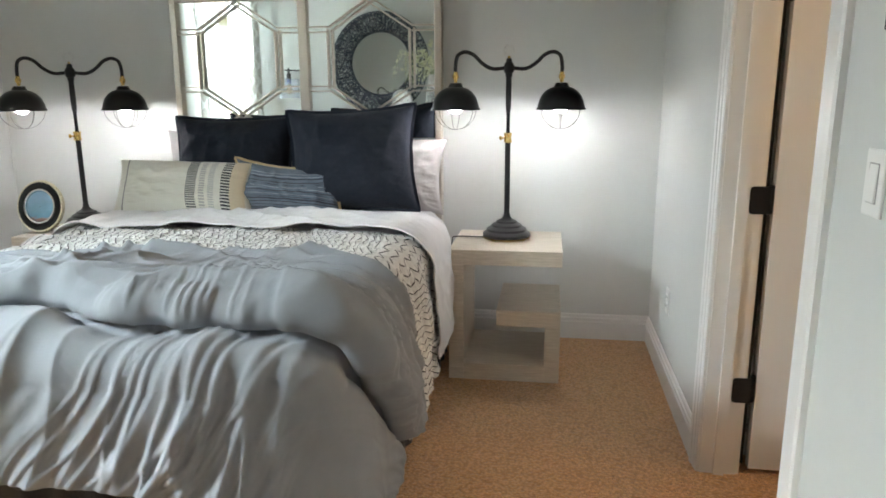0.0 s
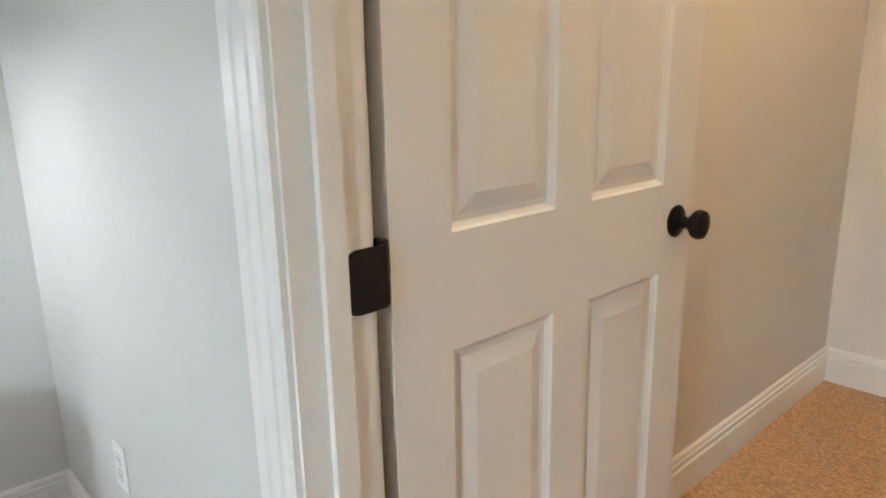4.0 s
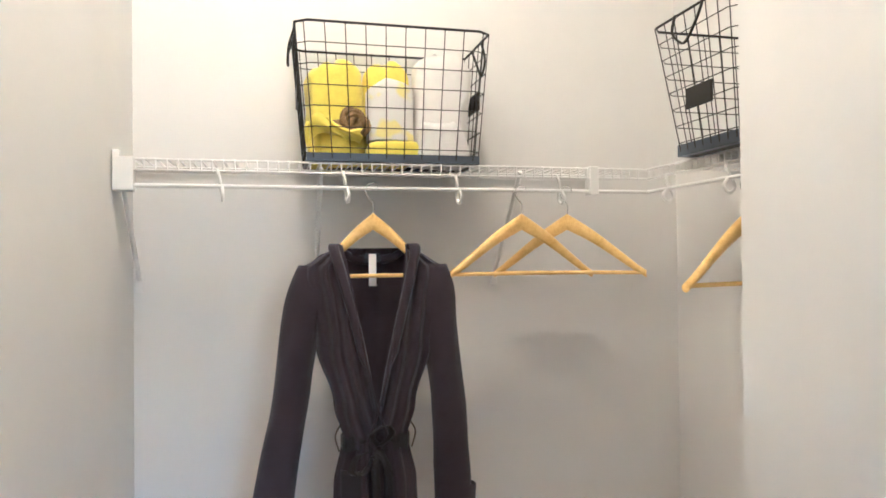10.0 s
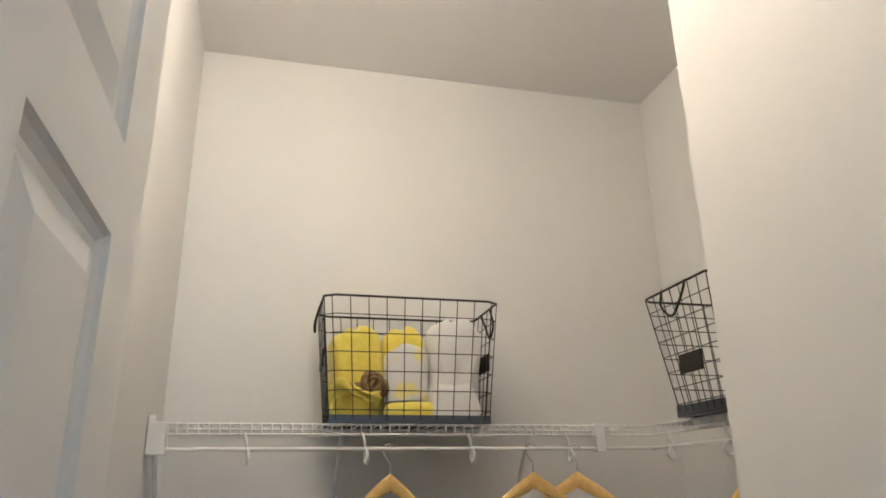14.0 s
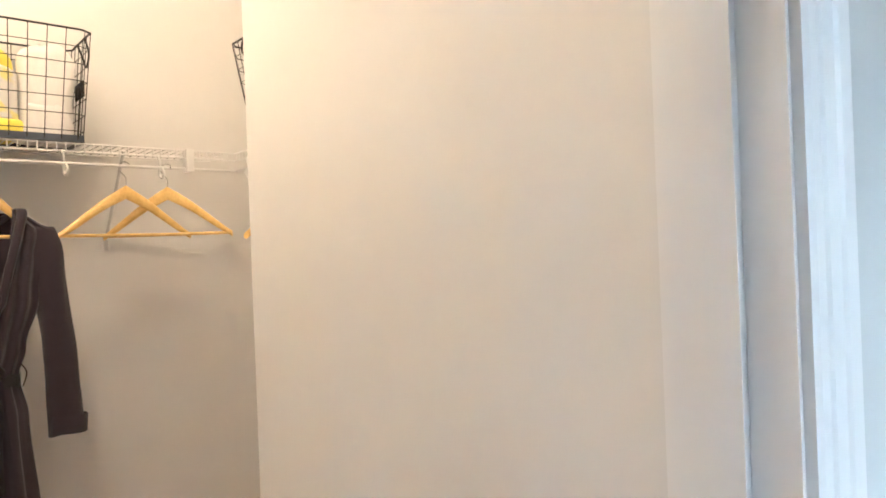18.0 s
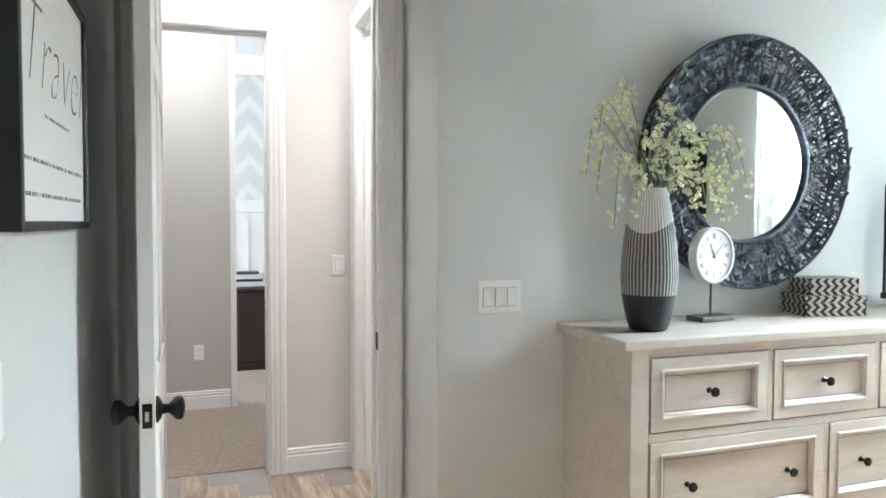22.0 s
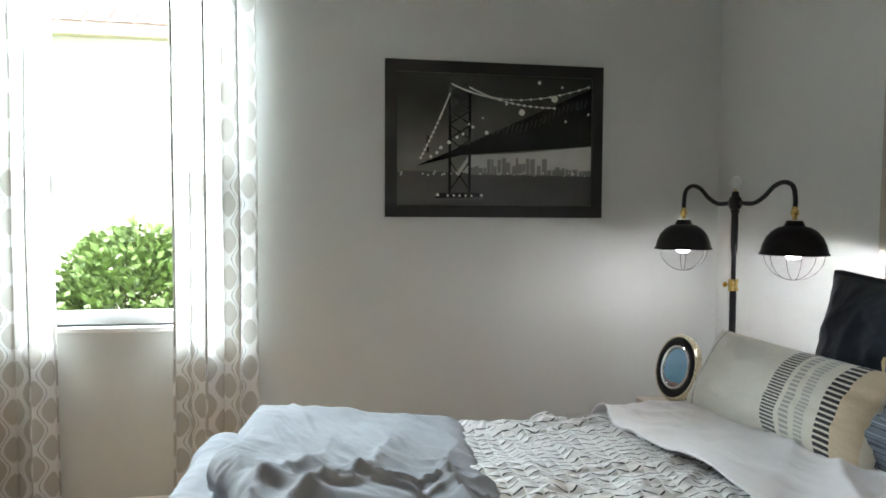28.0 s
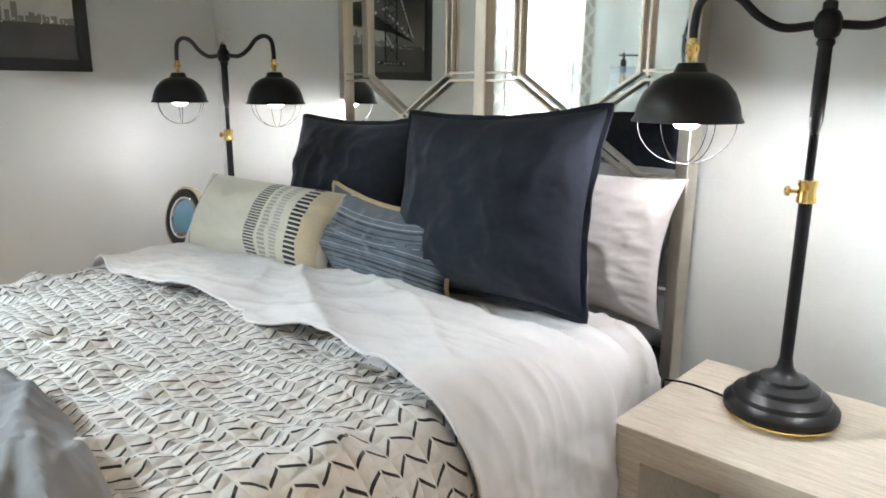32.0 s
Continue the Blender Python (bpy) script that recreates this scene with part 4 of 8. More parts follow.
def stripe_material(name, base, stripes, axis, bump_scale=160):
    """Cloth with woven stripes: (from, to, colour, dashed) in metres along u or v."""
    m, t, n, l, b = nodes_of(name)
    uv = n.new("ShaderNodeSeparateXYZ")
    l.new(coords(t, "UV"), uv.inputs[0])
    s, o = uv.outputs[axis], uv.outputs[1 - axis]
    c = base
    for a, z, col, dashed in stripes:
        f = math_node(t, 'MULTIPLY', math_node(t, 'GREATER_THAN', s, a), math_node(t, 'LESS_THAN', s, z))
        if dashed:
            f = math_node(t, 'MULTIPLY', f, math_node(t, 'GREATER_THAN', math_node(t, 'SINE', math_node(t, 'MULTIPLY', o, 2 * math.pi / dashed)), -0.35))
        c = mixed(t, f, c, col)
    w = noise_tex(t, coords(t), 500, 2, 0.6)
    l.new(mixed(t, 0.2, c, ramp(t, w, ((0.3, (0.25, 0.25, 0.25)), (0.7, (0.85, 0.85, 0.85)))), 'OVERLAY'), b.inputs["Base Color"])
    b.inputs["Roughness"].default_value = 0.95
    b.inputs["Sheen Weight"].default_value = 0.2
    bump(t, b, w, 0.4, 0.002)
    return m


CREAM, INK = (0.66, 0.64, 0.56), (0.035, 0.035, 0.038)
M["lumbar"] = stripe_material("cream_striped_weave", CREAM, (
    (0.045, 0.052, (0.25, 0.25, 0.24), 0), (0.34, 0.385, (0.10, 0.10, 0.105), 0.009), (0.40, 0.425, (0.36, 0.36, 0.34), 0.012),
    (0.44, 0.465, (0.42, 0.42, 0.40), 0.010), (0.495, 0.535, INK, 0.014), (0.535, 0.60, (0.62, 0.52, 0.37), 0)), 0)
bands = []
rs = random.Random(4)
z = 0.0
while z < 0.30:
    bands.append((z, z + rs.choice((0.002, 0.003, 0.006)), rs.choice(((0.02, 0.022, 0.03), (0.035, 0.04, 0.055), (0.30, 0.33, 0.37))), 0))
    z += rs.uniform(0.010, 0.018)
M["blue_stripe"] = stripe_material("slate_striped_cloth", (0.115, 0.14, 0.175), bands[:16], 1)
M["tan_fringe"] = cloth("tan_fringe", (0.52, 0.40, 0.22), 0.15, 500)

pillow("euro_sham", 0.60, 0.49, 0.25, "navy", "large navy linen sham propped on the headboard", pose(-0.765, 3.075, 0.745, -15, -3.0, 5), 0.014, 0.10, 2.0, wrinkle=0.010)
pillow("euro_sham", 0.60, 0.46, 0.24, "navy", "large navy linen sham propped on the headboard", pose(-1.375, 3.12, 0.735, -15, -1.0, 2), 0.014, 0.10, 5.0, wrinkle=0.010)
pillow("bed_pillow", 0.64, 0.37, 0.17, "grey_linen", "pale grey linen pillow leaning behind the shams", pose(-0.70, 3.295, 0.715, -12, 2, 3), 0.0, 0.10, 3.0, wrinkle=0.015)
pillow("bed_pillow", 0.66, 0.40, 0.14, "grey_linen", "pale grey linen pillow leaning on the headboard", pose(-1.50, 3.30, 0.715, -12, 0, 0), 0.0, 0.10, 8.0, wrinkle=0.015)
pillow("lumbar_pillow", 0.62, 0.265, 0.19, "lumbar", "cream lumbar cushion with black and tan woven stripes", pose(-1.50, 2.865, 0.752, -30, 2, 10), 0.0, 0.05, 4.0, True, 0.006)
pillow("striped_cushion", 0.54, 0.25, 0.14, "blue_stripe", "slate blue striped cushion with a tan fringe", pose(-1.06, 2.975, 0.752, -24, 3, 4), 0.012, 0.07, 6.0, True, 0.012, 1.0, "tan_fringe", "tan edging")


# ---- headboard ----
def headboard():
    h = thing("headboard", "mirrored headboard with champagne metal lattice", "headboard", pose(-1.125, 3.490, 0, -0.4, 0, -0.8) @ pose(1.125, 0, 0))
    x0, x1, xm, z0, z1 = -1.835, -0.415, -1.122, 0.30, 1.78
    bm = bm_new()
    for a, b_ in ((x0, x0 + 0.034), (x1 - 0.034, x1)):
        box(bm, a, b_, -0.012, 0.05, z0, z1, 0.004)
    box(bm, xm - 0.024, xm + 0.024, -0.010, 0.05, z0, z1 - 0.034, 0.004)
    box(bm, x0 + 0.034, x1 - 0.034, -0.012, 0.05, z1 - 0.034, z1, 0.004)
    part("outer_frame", bm, "champagne", h, "brushed champagne metal frame")
    for a, b_ in ((x0 + 0.034, xm - 0.024), (xm + 0.024, x1 - 0.034)):
        part("mirror_panel", box(bm_new(), a, b_, 0.012, 0.03, z0, z1 - 0.034), "mirror", h, "plain mirror glass")
        w = b_ - a
        l_, r_ = a + 0.115, b_ - 0.115
        c = (a + b_) / 2
        bars = []
        for zu, zl in ((1.60, 1.310), (1.040, 0.75)):
            for x in (l_, r_):
                bars.append(((x, zl), (x, zu)))
                e = a if x == l_ else b_
                bars += [((x, zu), (e, zu)), ((x, zl), (e, zl))]
        k = (1.310 - 1.040) / (r_ - l_)
        top = z1 - 0.034
        reach = (top - 1.60) / k
        bars += [((l_, 1.310), (r_, 1.040)), ((r_, 1.310), (l_, 1.040)), ((l_, 1.60), (l_ + reach, top)), ((r_, 1.60), (r_ - reach, top)), ((l_, 0.75), (r_, 0.48)), ((r_, 0.75), (l_, 0.48))]
        for p, q in bars:
            p, q = Vector((p[0], 0, p[1])), Vector((q[0], 0, q[1]))
            t_ = (q - p).normalized()
            n_ = Vector((-t_.z, 0, t_.x))
            bm = bm_new()
            for off in (-0.012, 0.012):
                vs = []
                for end in (p, q):
                    for dn, y in ((-0.0035, 0.011), (0.0035, 0.011), (0.0035, -0.004), (-0.0035, -0.004)):
                        vs.append(bm.verts.new(end + n_ * (off + dn) + Vector((0, y, 0))))
                for f in ((0, 1, 5, 4), (1, 2, 6, 5), (2, 3, 7, 6), (3, 0, 4, 7), (3, 2, 1, 0), (4, 5, 6, 7)):
                    bm.faces.new([vs[i] for i in f])
            part("lattice_bar", bm, "champagne", h)
    return h


headboard()


# ---- nightstands and their lamps ----
def nightstand(m, label):
    n_ = thing("nightstand", label, "nightstand", m, "nightstands")
    w, dp, hh, th = 0.50, 0.47, 0.608, 0.068
    for nm, b in (("top", (0, w, 0, dp, hh - th, hh)), ("side_panel", (0, th, 0, dp, 0.0, hh - th)), ("bottom_shelf", (th, w - th, 0, dp, 0.0, 0.078)),
                  ("short_side_panel", (w - th, w, 0, dp, 0.0, 0.262)), ("middle_shelf", (0.215, w, 0, dp, 0.262, 0.335))):
        part(nm, box(bm_new(), *b, 0.002), "pale_wood", n_)
    return n_


NS_E, NS_W = (-0.310, 2.975), (-2.475, 2.975)
nightstand(pose(*NS_E, 0), "whitewashed oak nightstand built as one stepped spiral of panels")
nightstand(pose(*NS_W, 0), "whitewashed oak nightstand by the far side of the bed")
M["chrome_black"] = surface("glossy_black_metal", (0.02, 0.02, 0.022), 0.12, 0.8, grain_bump=0)
M["bulb"] = glow("lit_bulb", (1.0, 0.97, 0.98), 30.0)
M["clear_ring"] = glass("clear_finial", thin=False)


def table_lamp(m, label):
    l_ = thing("table_lamp", label, "table lamp", m, "bedside lamps")
    base = part("base", lathe(bm_new(), ((0.105, 0.012), (0.112, 0.016), (0.112, 0.028), (0.104, 0.036), (0.096, 0.040), (0.094, 0.050), (0.080, 0.058), (0.074, 0.061), (0.071, 0.069), (0.058, 0.076), (0.051, 0.079), (0.048, 0.086), (0.034, 0.092), (0.024, 0.098), (0.016, 0.110), (0.0135, 0.125)), 48), "black", l_, "stepped matt black base", 35)
    part("brass_ring", lathe(bm_new(), ((0.106, 0.006), (0.110, 0.008), (0.110, 0.012), (0.104, 0.012)), 48), "brass", base, "thin brass ring", 40)
    for k in range(4):
        a = radians(45 + 90 * k)
        part("foot", lathe(bm_new(), ((0.006, 0), (0.010, 0.002), (0.010, 0.006), (0.004, 0.0075)), 16, (0.095 * math.cos(a), 0.095 * math.sin(a), 0)), "brass", base, "small brass foot", 40)
    part("lower_pole", tube(bm_new(), [(0, 0, 0.10), (0, 0, 0.455)], 0.0125, 20), "black", l_, "", 40)
    cl = part("collar", lathe(bm_new(), ((0.0135, 0.45), (0.0185, 0.452), (0.0185, 0.462), (0.0165, 0.465), (0.0165, 0.482), (0.0185, 0.485), (0.0185, 0.496), (0.012, 0.498)), 24), "brass", l_, "polished brass collar", 35)
    part("thumbscrew", lathe(bm_new(), ((0.004, 0), (0.004, 0.012), (0.010, 0.014), (0.011, 0.020), (0.006, 0.024)), 16, (-0.016, -0.004, 0.473), Matrix.Rotation(radians(-90), 4, 'Y')), "brass", cl, "", 40)
    part("slide_pole", tube(bm_new(), [(0, 0, 0.49), (0, 0, 0.60)], 0.0085, 16), "chrome_black", l_, "shiny black sliding pole", 40)
    part("upper_pole", lathe(bm_new(), ((0.0085, 0.585), (0.0125, 0.61), (0.0135, 0.66), (0.0125, 0.745), (0.016, 0.75), (0.016, 0.756), (0.012, 0.762)), 20), "black", l_, "", 40)
    hub = part("hub", lathe(bm_new(), ((0.012, 0.758), (0.020, 0.764), (0.024, 0.775), (0.024, 0.795), (0.019, 0.806), (0.013, 0.812), (0.013, 0.824), (0.009, 0.828)), 20), "black", l_, "", 40)
    part("finial_stem", lathe(bm_new(), ((0.006, 0.826), (0.006, 0.836), (0.003, 0.838)), 12), "brass", hub, "", 40)
    part("finial_ring", tube(bm_new(), [(0.022 * math.cos(2 * math.pi * k / 24), 0, 0.860 + 0.022 * math.sin(2 * math.pi * k / 24)) for k in range(24)], 0.004, 8, True), "clear_ring", hub, "clear glass ring finial", 60)
    for s in (-1, 1):
        pts = bent([(s * 0.018, 0, 0.785), (s * 0.075, 0, 0.782), (s * 0.120, 0, 0.805), (s * 0.160, 0, 0.842), (s * 0.200, 0, 0.855), (s * 0.232, 0, 0.838), (s * 0.241, 0, 0.795), (s * 0.241, 0, 0.765)], 6)
        part("arm", tube(bm_new(), pts, 0.0085, 12), "black", l_, "curved black arm", 60)
        x = s * 0.241
        part("swivel", lathe(bm_new(), ((0.008, 0.722), (0.009, 0.735), (0.014, 0.742), (0.014, 0.754), (0.010, 0.758), (0.010, 0.768)), 18, (x, 0, 0)), "brass", l_, "brass swivel", 40)
        dome = [(r_ * (1.14 if r_ > 0.04 else 1.0), 0.600 + (z_ - 0.600) * 0.94) for r_, z_ in ((0.020, 0.728), (0.026, 0.727), (0.031, 0.716), (0.034, 0.708), (0.046, 0.702), (0.064, 0.688), (0.080, 0.665), (0.090, 0.636), (0.094, 0.612), (0.099, 0.604), (0.099, 0.600), (0.095, 0.600), (0.090, 0.612), (0.086, 0.636), (0.076, 0.662), (0.060, 0.684), (0.044, 0.697), (0.020, 0.706))]
        sh = part("shade", lathe(bm_new(), dome, 48, (x, 0, 0)), "black", l_, "domed black metal shade", 50)
        for k in range(3):
            a = math.pi * k / 3 + 0.3
            loop = [(x + 0.100 * math.cos(q) * math.cos(a), 0.100 * math.cos(q) * math.sin(a), 0.602 - 0.090 * math.sin(q)) for q in [math.pi * i / 16 for i in range(17)]]
            part("cage_wire", tube(bm_new(), loop, 0.0011, 6), "chrome_black", sh, "thin bulb cage wire", 60)
        part("bulb", lathe(bm_new(), ((0.014, 0.668), (0.016, 0.652), (0.027, 0.634), (0.033, 0.614), (0.030, 0.598), (0.018, 0.587), (0.002, 0.585)), 24, (x, 0, 0)), "bulb", sh, "lit white bulb", 60)
    cord = bent([(-0.100, 0.0, 0.010), (-0.140, 0.030, 0.004), (-0.190, 0.045, 0.0035), (-0.238, 0.040, 0.0035), (-0.256, 0.050, -0.02), (-0.258, 0.10, -0.20), (-0.256, 0.20, -0.40)], 6)
    part("cord", tube(bm_new(), cord, 0.0028, 6), "black", l_, "thin dark lamp cord", 60)
    return l_


table_lamp(pose(-0.07, 3.245, 0.609, 0, 0, 10), "two-armed black table lamp with brass fittings, both bulbs lit")
table_lamp(pose(-2.255, 3.255, 0.609, 0, 0, 20), "lit two-armed black table lamp with brass fittings beside a photo")


# ---- dresser and what stands on it ----
def dresser():
    d = thing("dresser", "cream painted dresser with seven recessed drawers and dark knobs", "dresser", pose(-1.67, 0.152, 0))
    w, dp, h = 0.81, 0.418, 1.0
    part("top", box(bm_new(), -w - 0.035, w + 0.035, 0, dp + 0.013, h, h + 0.03, 0.004), "dresser", d)
    for s in (-1, 1):
        part("side_panel", box(bm_new(), min(s * w, s * (w - 0.03)), max(s * w, s * (w - 0.03)), 0, dp - 0.012, 0.0, h, 0.002), "dresser", d)
        part("corner_post", box(bm_new(), min(s * (w + 0.003), s * (w - 0.062)), max(s * (w + 0.003), s * (w - 0.062)), dp - 0.012, dp, 0.0, h, 0.002), "dresser", d)
    # Carcass in a dark colour, so the drawer gaps carry painted shade.
    bm = bm_new()
    box(bm, -w + 0.03, w - 0.03, 0.01, dp - 0.03, 0.06, h)
    part("carcass", bm, "dark_taupe", d, "carcass coloured dark for the shade in the drawer gaps")
    rails = ((0.972, 1.0), (0.705, 0.733), (0.385, 0.405), (0.03, 0.075))
    for a, b in rails:
        part("rail", box(bm_new(), -w + 0.062, w - 0.062, dp - 0.024, dp - 0.001, a, b, 0.0015), "dresser", d)
    for x in (0.272, -0.208):
        part("stile", box(bm_new(), x - 0.010, x + 0.010, dp - 0.024, dp - 0.001, 0.733, 0.972, 0.001), "dresser", d)
    for a, b in ((0.405, 0.705), (0.075, 0.385)):
        part("stile", box(bm_new(), 0.012, 0.032, dp - 0.024, dp - 0.001, a, b, 0.001), "dresser", d)

    def drawer(x0, x1, z0, z1, knobs):
        g = 0.0035
        x0, x1, z0, z1 = x0 + g, x1 - g, z0 + g, z1 - g
        dr = part("drawer", box(bm_new(), x0 + 0.01, x1 - 0.01, dp - 0.028, dp - 0.020, z0 + 0.01, z1 - 0.01), "dresser", d)
        bm = bm_new()
        rings = []
        for off, dep in ((0, -0.022), (0, 0.001), (0.002, 0.002), (0.036, 0.002), (0.038, 0.005), (0.044, 0.005), (0.047, -0.001), (0.052, -0.003), (0.056, -0.010), (0.060, -0.010)):
            rings.append([bm.verts.new((x, dp + dep, z)) for x, z in ((x0 + off, z0 + off), (x1 - off, z0 + off), (x1 - off, z1 - off), (x0 + off, z1 - off))])
        for a, b in zip(rings, rings[1:]):
            for k in range(4):
                bm.faces.new((a[k], a[(k + 1) % 4], b[(k + 1) % 4], b[k]))
        bm.faces.new(rings[-1])
        part("drawer_front", bm, "dresser", dr)
        # Thin dark lines along two steps of the drawer moulding.
        bm = bm_new()
        for off, t_ in ((0.0585, 0.0022), (0.0365, 0.0014)):
            y = dp - 0.0095 if off > 0.05 else dp + 0.0024
            a0, a1, c0, c1 = x0 + off, x1 - off, z0 + off, z1 - off
            for q in ((a0, a1, c0, c0 + t_), (a0, a1, c1 - t_, c1), (a0, a0 + t_, c0 + t_, c1 - t_), (a1 - t_, a1, c0 + t_, c1 - t_)):
                box(bm, q[0], q[1], y, y + 0.0004, q[2], q[3])
        part("moulding_line", bm, "dark_taupe", dr, "thin dark taupe lines along the moulding")
        for kx in knobs:
            kb = part("knob", lathe(bm_new(), ((0.010, 0), (0.010, 0.003), (0.006, 0.006), (0.006, 0.020), (0.014, 0.025), (0.0165, 0.029), (0.015, 0.034), (0.004, 0.037)), 12, (0, 0, 0), Matrix.Rotation(radians(-90), 4, 'X')), "bronze", dr, "dark bronze knob", 30)
            kb.location = (x0 + (x1 - x0) * kx, dp - 0.010, (z0 + z1) / 2)
    for x0, x1 in ((0.282, 0.745), (-0.198, 0.262), (-0.745, -0.218)):
        drawer(x0, x1, 0.733, 0.972, (0.5,))
    for z0, z1 in ((0.405, 0.705), (0.075, 0.385)):
        drawer(0.032, 0.745, z0, z1, (0.21, 0.79))
        drawer(-0.745, 0.012, z0, z1, (0.21, 0.79))
    return d


M["bronze"] = surface("dark_bronze", (0.035, 0.030, 0.027), 0.35, 0.8, var=0.2, grain_bump=0.05)
dresser()
TABLE = 1.0305


def vase_material():
    m, t, n, l, b = nodes_of("ribbed_vase_glaze")
    xyz = n.new("ShaderNodeSeparateXYZ")
    l.new(coords(t), xyz.inputs[0])
    ang = math_node(t, 'ARCTAN2', xyz.outputs[1], xyz.outputs[0])
    wob = noise_tex(t, coords(t), 7, 3, 0.6)
    fine = noise_tex(t, coords(t), 60, 2, 0.5, (1, 1, 0.05))
    s = math_node(t, 'SINE', math_node(t, 'MULTIPLY_ADD', ang, 46.0, math_node(t, 'MULTIPLY', wob, 3.0)))
    lines = ramp(t, math_node(t, 'MULTIPLY_ADD', fine, 0.5, s), ((0.35, (0, 0, 0)), (0.85, (1, 1, 1))))
    dark = mixed(t, lines, (0.065, 0.064, 0.062), (0.42, 0.415, 0.40))
    pale = mixed(t, lines, (0.50, 0.495, 0.485), (0.74, 0.735, 0.72))
    hh = math_node(t, 'MULTIPLY_ADD', math_node(t, 'SINE', math_node(t, 'MULTIPLY', ang, 2.0)), 0.020, xyz.outputs[2])
    c = mixed(t, math_node(t, 'GREATER_THAN', hh, 0.345), dark, pale)
    l.new(mixed(t, math_node(t, 'GREATER_THAN', xyz.outputs[2], 0.121), (0.006, 0.006, 0.007), c), b.inputs["Base Color"])
    b.inputs["Roughness"].default_value = 0.5
    bump(t, b, lines, 0.35, 0.002)
    return m


M["vase"] = vase_material()
M["stem"] = surface("green_stem", (0.22, 0.29, 0.09), 0.6, var=0.2)
M["blossom"] = surface("cream_blossom", (0.78, 0.79, 0.54), 0.6, var=0.16, scale=40, grain=400, sheen=0.2)


def vase():
    v = thing("vase", "tall ribbed grey and white vase with a black base", "vase", pose(-1.040, 0.395, TABLE))
    prof = [(r_ * 0.83, z_) for r_, z_ in ((0.066, 0.0), (0.074, 0.004), (0.086, 0.030), (0.099, 0.075), (0.108, 0.120), (0.113, 0.175), (0.111, 0.230), (0.103, 0.300), (0.090, 0.370), (0.076, 0.430), (0.066, 0.472), (0.064, 0.476), (0.060, 0.474), (0.062, 0.430), (0.060, 0.40))]
    seg = 184
    for nm, lo, hi, lb in (("base", 0, 4, "black dipped base"), ("body", 4, 11, "grey body with fine upright lines"), ("rim", 11, len(prof), "pale rim")):
        bm = bm_new()
        cut = []
        for r, z in prof[lo:min(hi + 1, len(prof))]:
            cut.append([bm.verts.new(((r + (0.0012 * math.cos(46 * 2 * math.pi * k / seg) if 0.122 < z < 0.46 else 0)) * math.cos(2 * math.pi * k / seg), (r + (0.0012 * math.cos(46 * 2 * math.pi * k / seg) if 0.122 < z < 0.46 else 0)) * math.sin(2 * math.pi * k / seg), z)) for k in range(seg)])
        for a, b in zip(cut, cut[1:]):
            for k in range(seg):
                bm.faces.new((a[k], a[(k + 1) % seg], b[(k + 1) % seg], b[k]))
        if nm != "body":
            bm.faces.new(cut[0][::-1] if nm == "base" else cut[-1])
        part(nm, bm, "vase", v, lb, 50)
    return v


def petal_cup(bm, c, aim, size, rs_):
    """A small open blossom of four cupped petals."""
    aim = aim.normalized()
    s = aim.orthogonal().normalized()
    t_ = aim.cross(s)
    rot = rs_.uniform(0, 6.28)
    for k in range(4):
        a = rot + k * math.pi / 2
        o = math.cos(a) * s + math.sin(a) * t_
        q = aim.cross(o)
        p0 = c - aim * size * 0.25
        p1 = c + o * size * 0.75 + q * size * 0.55 + aim * size * 0.25
        p2 = c + o * size * 0.95 + aim * size * (0.45 + 0.3 * rs_.random())
        p3 = c + o * size * 0.75 - q * size * 0.55 + aim * size * 0.25
        mid = c + o * size * 0.5 - aim * size * 0.05
        vs = [bm.verts.new(p) for p in (p0, p1, p2, p3, mid)]
        for f in ((0, 1, 4), (1, 2, 4), (2, 3, 4), (3, 0, 4)):
            bm.faces.new([vs[i] for i in f])


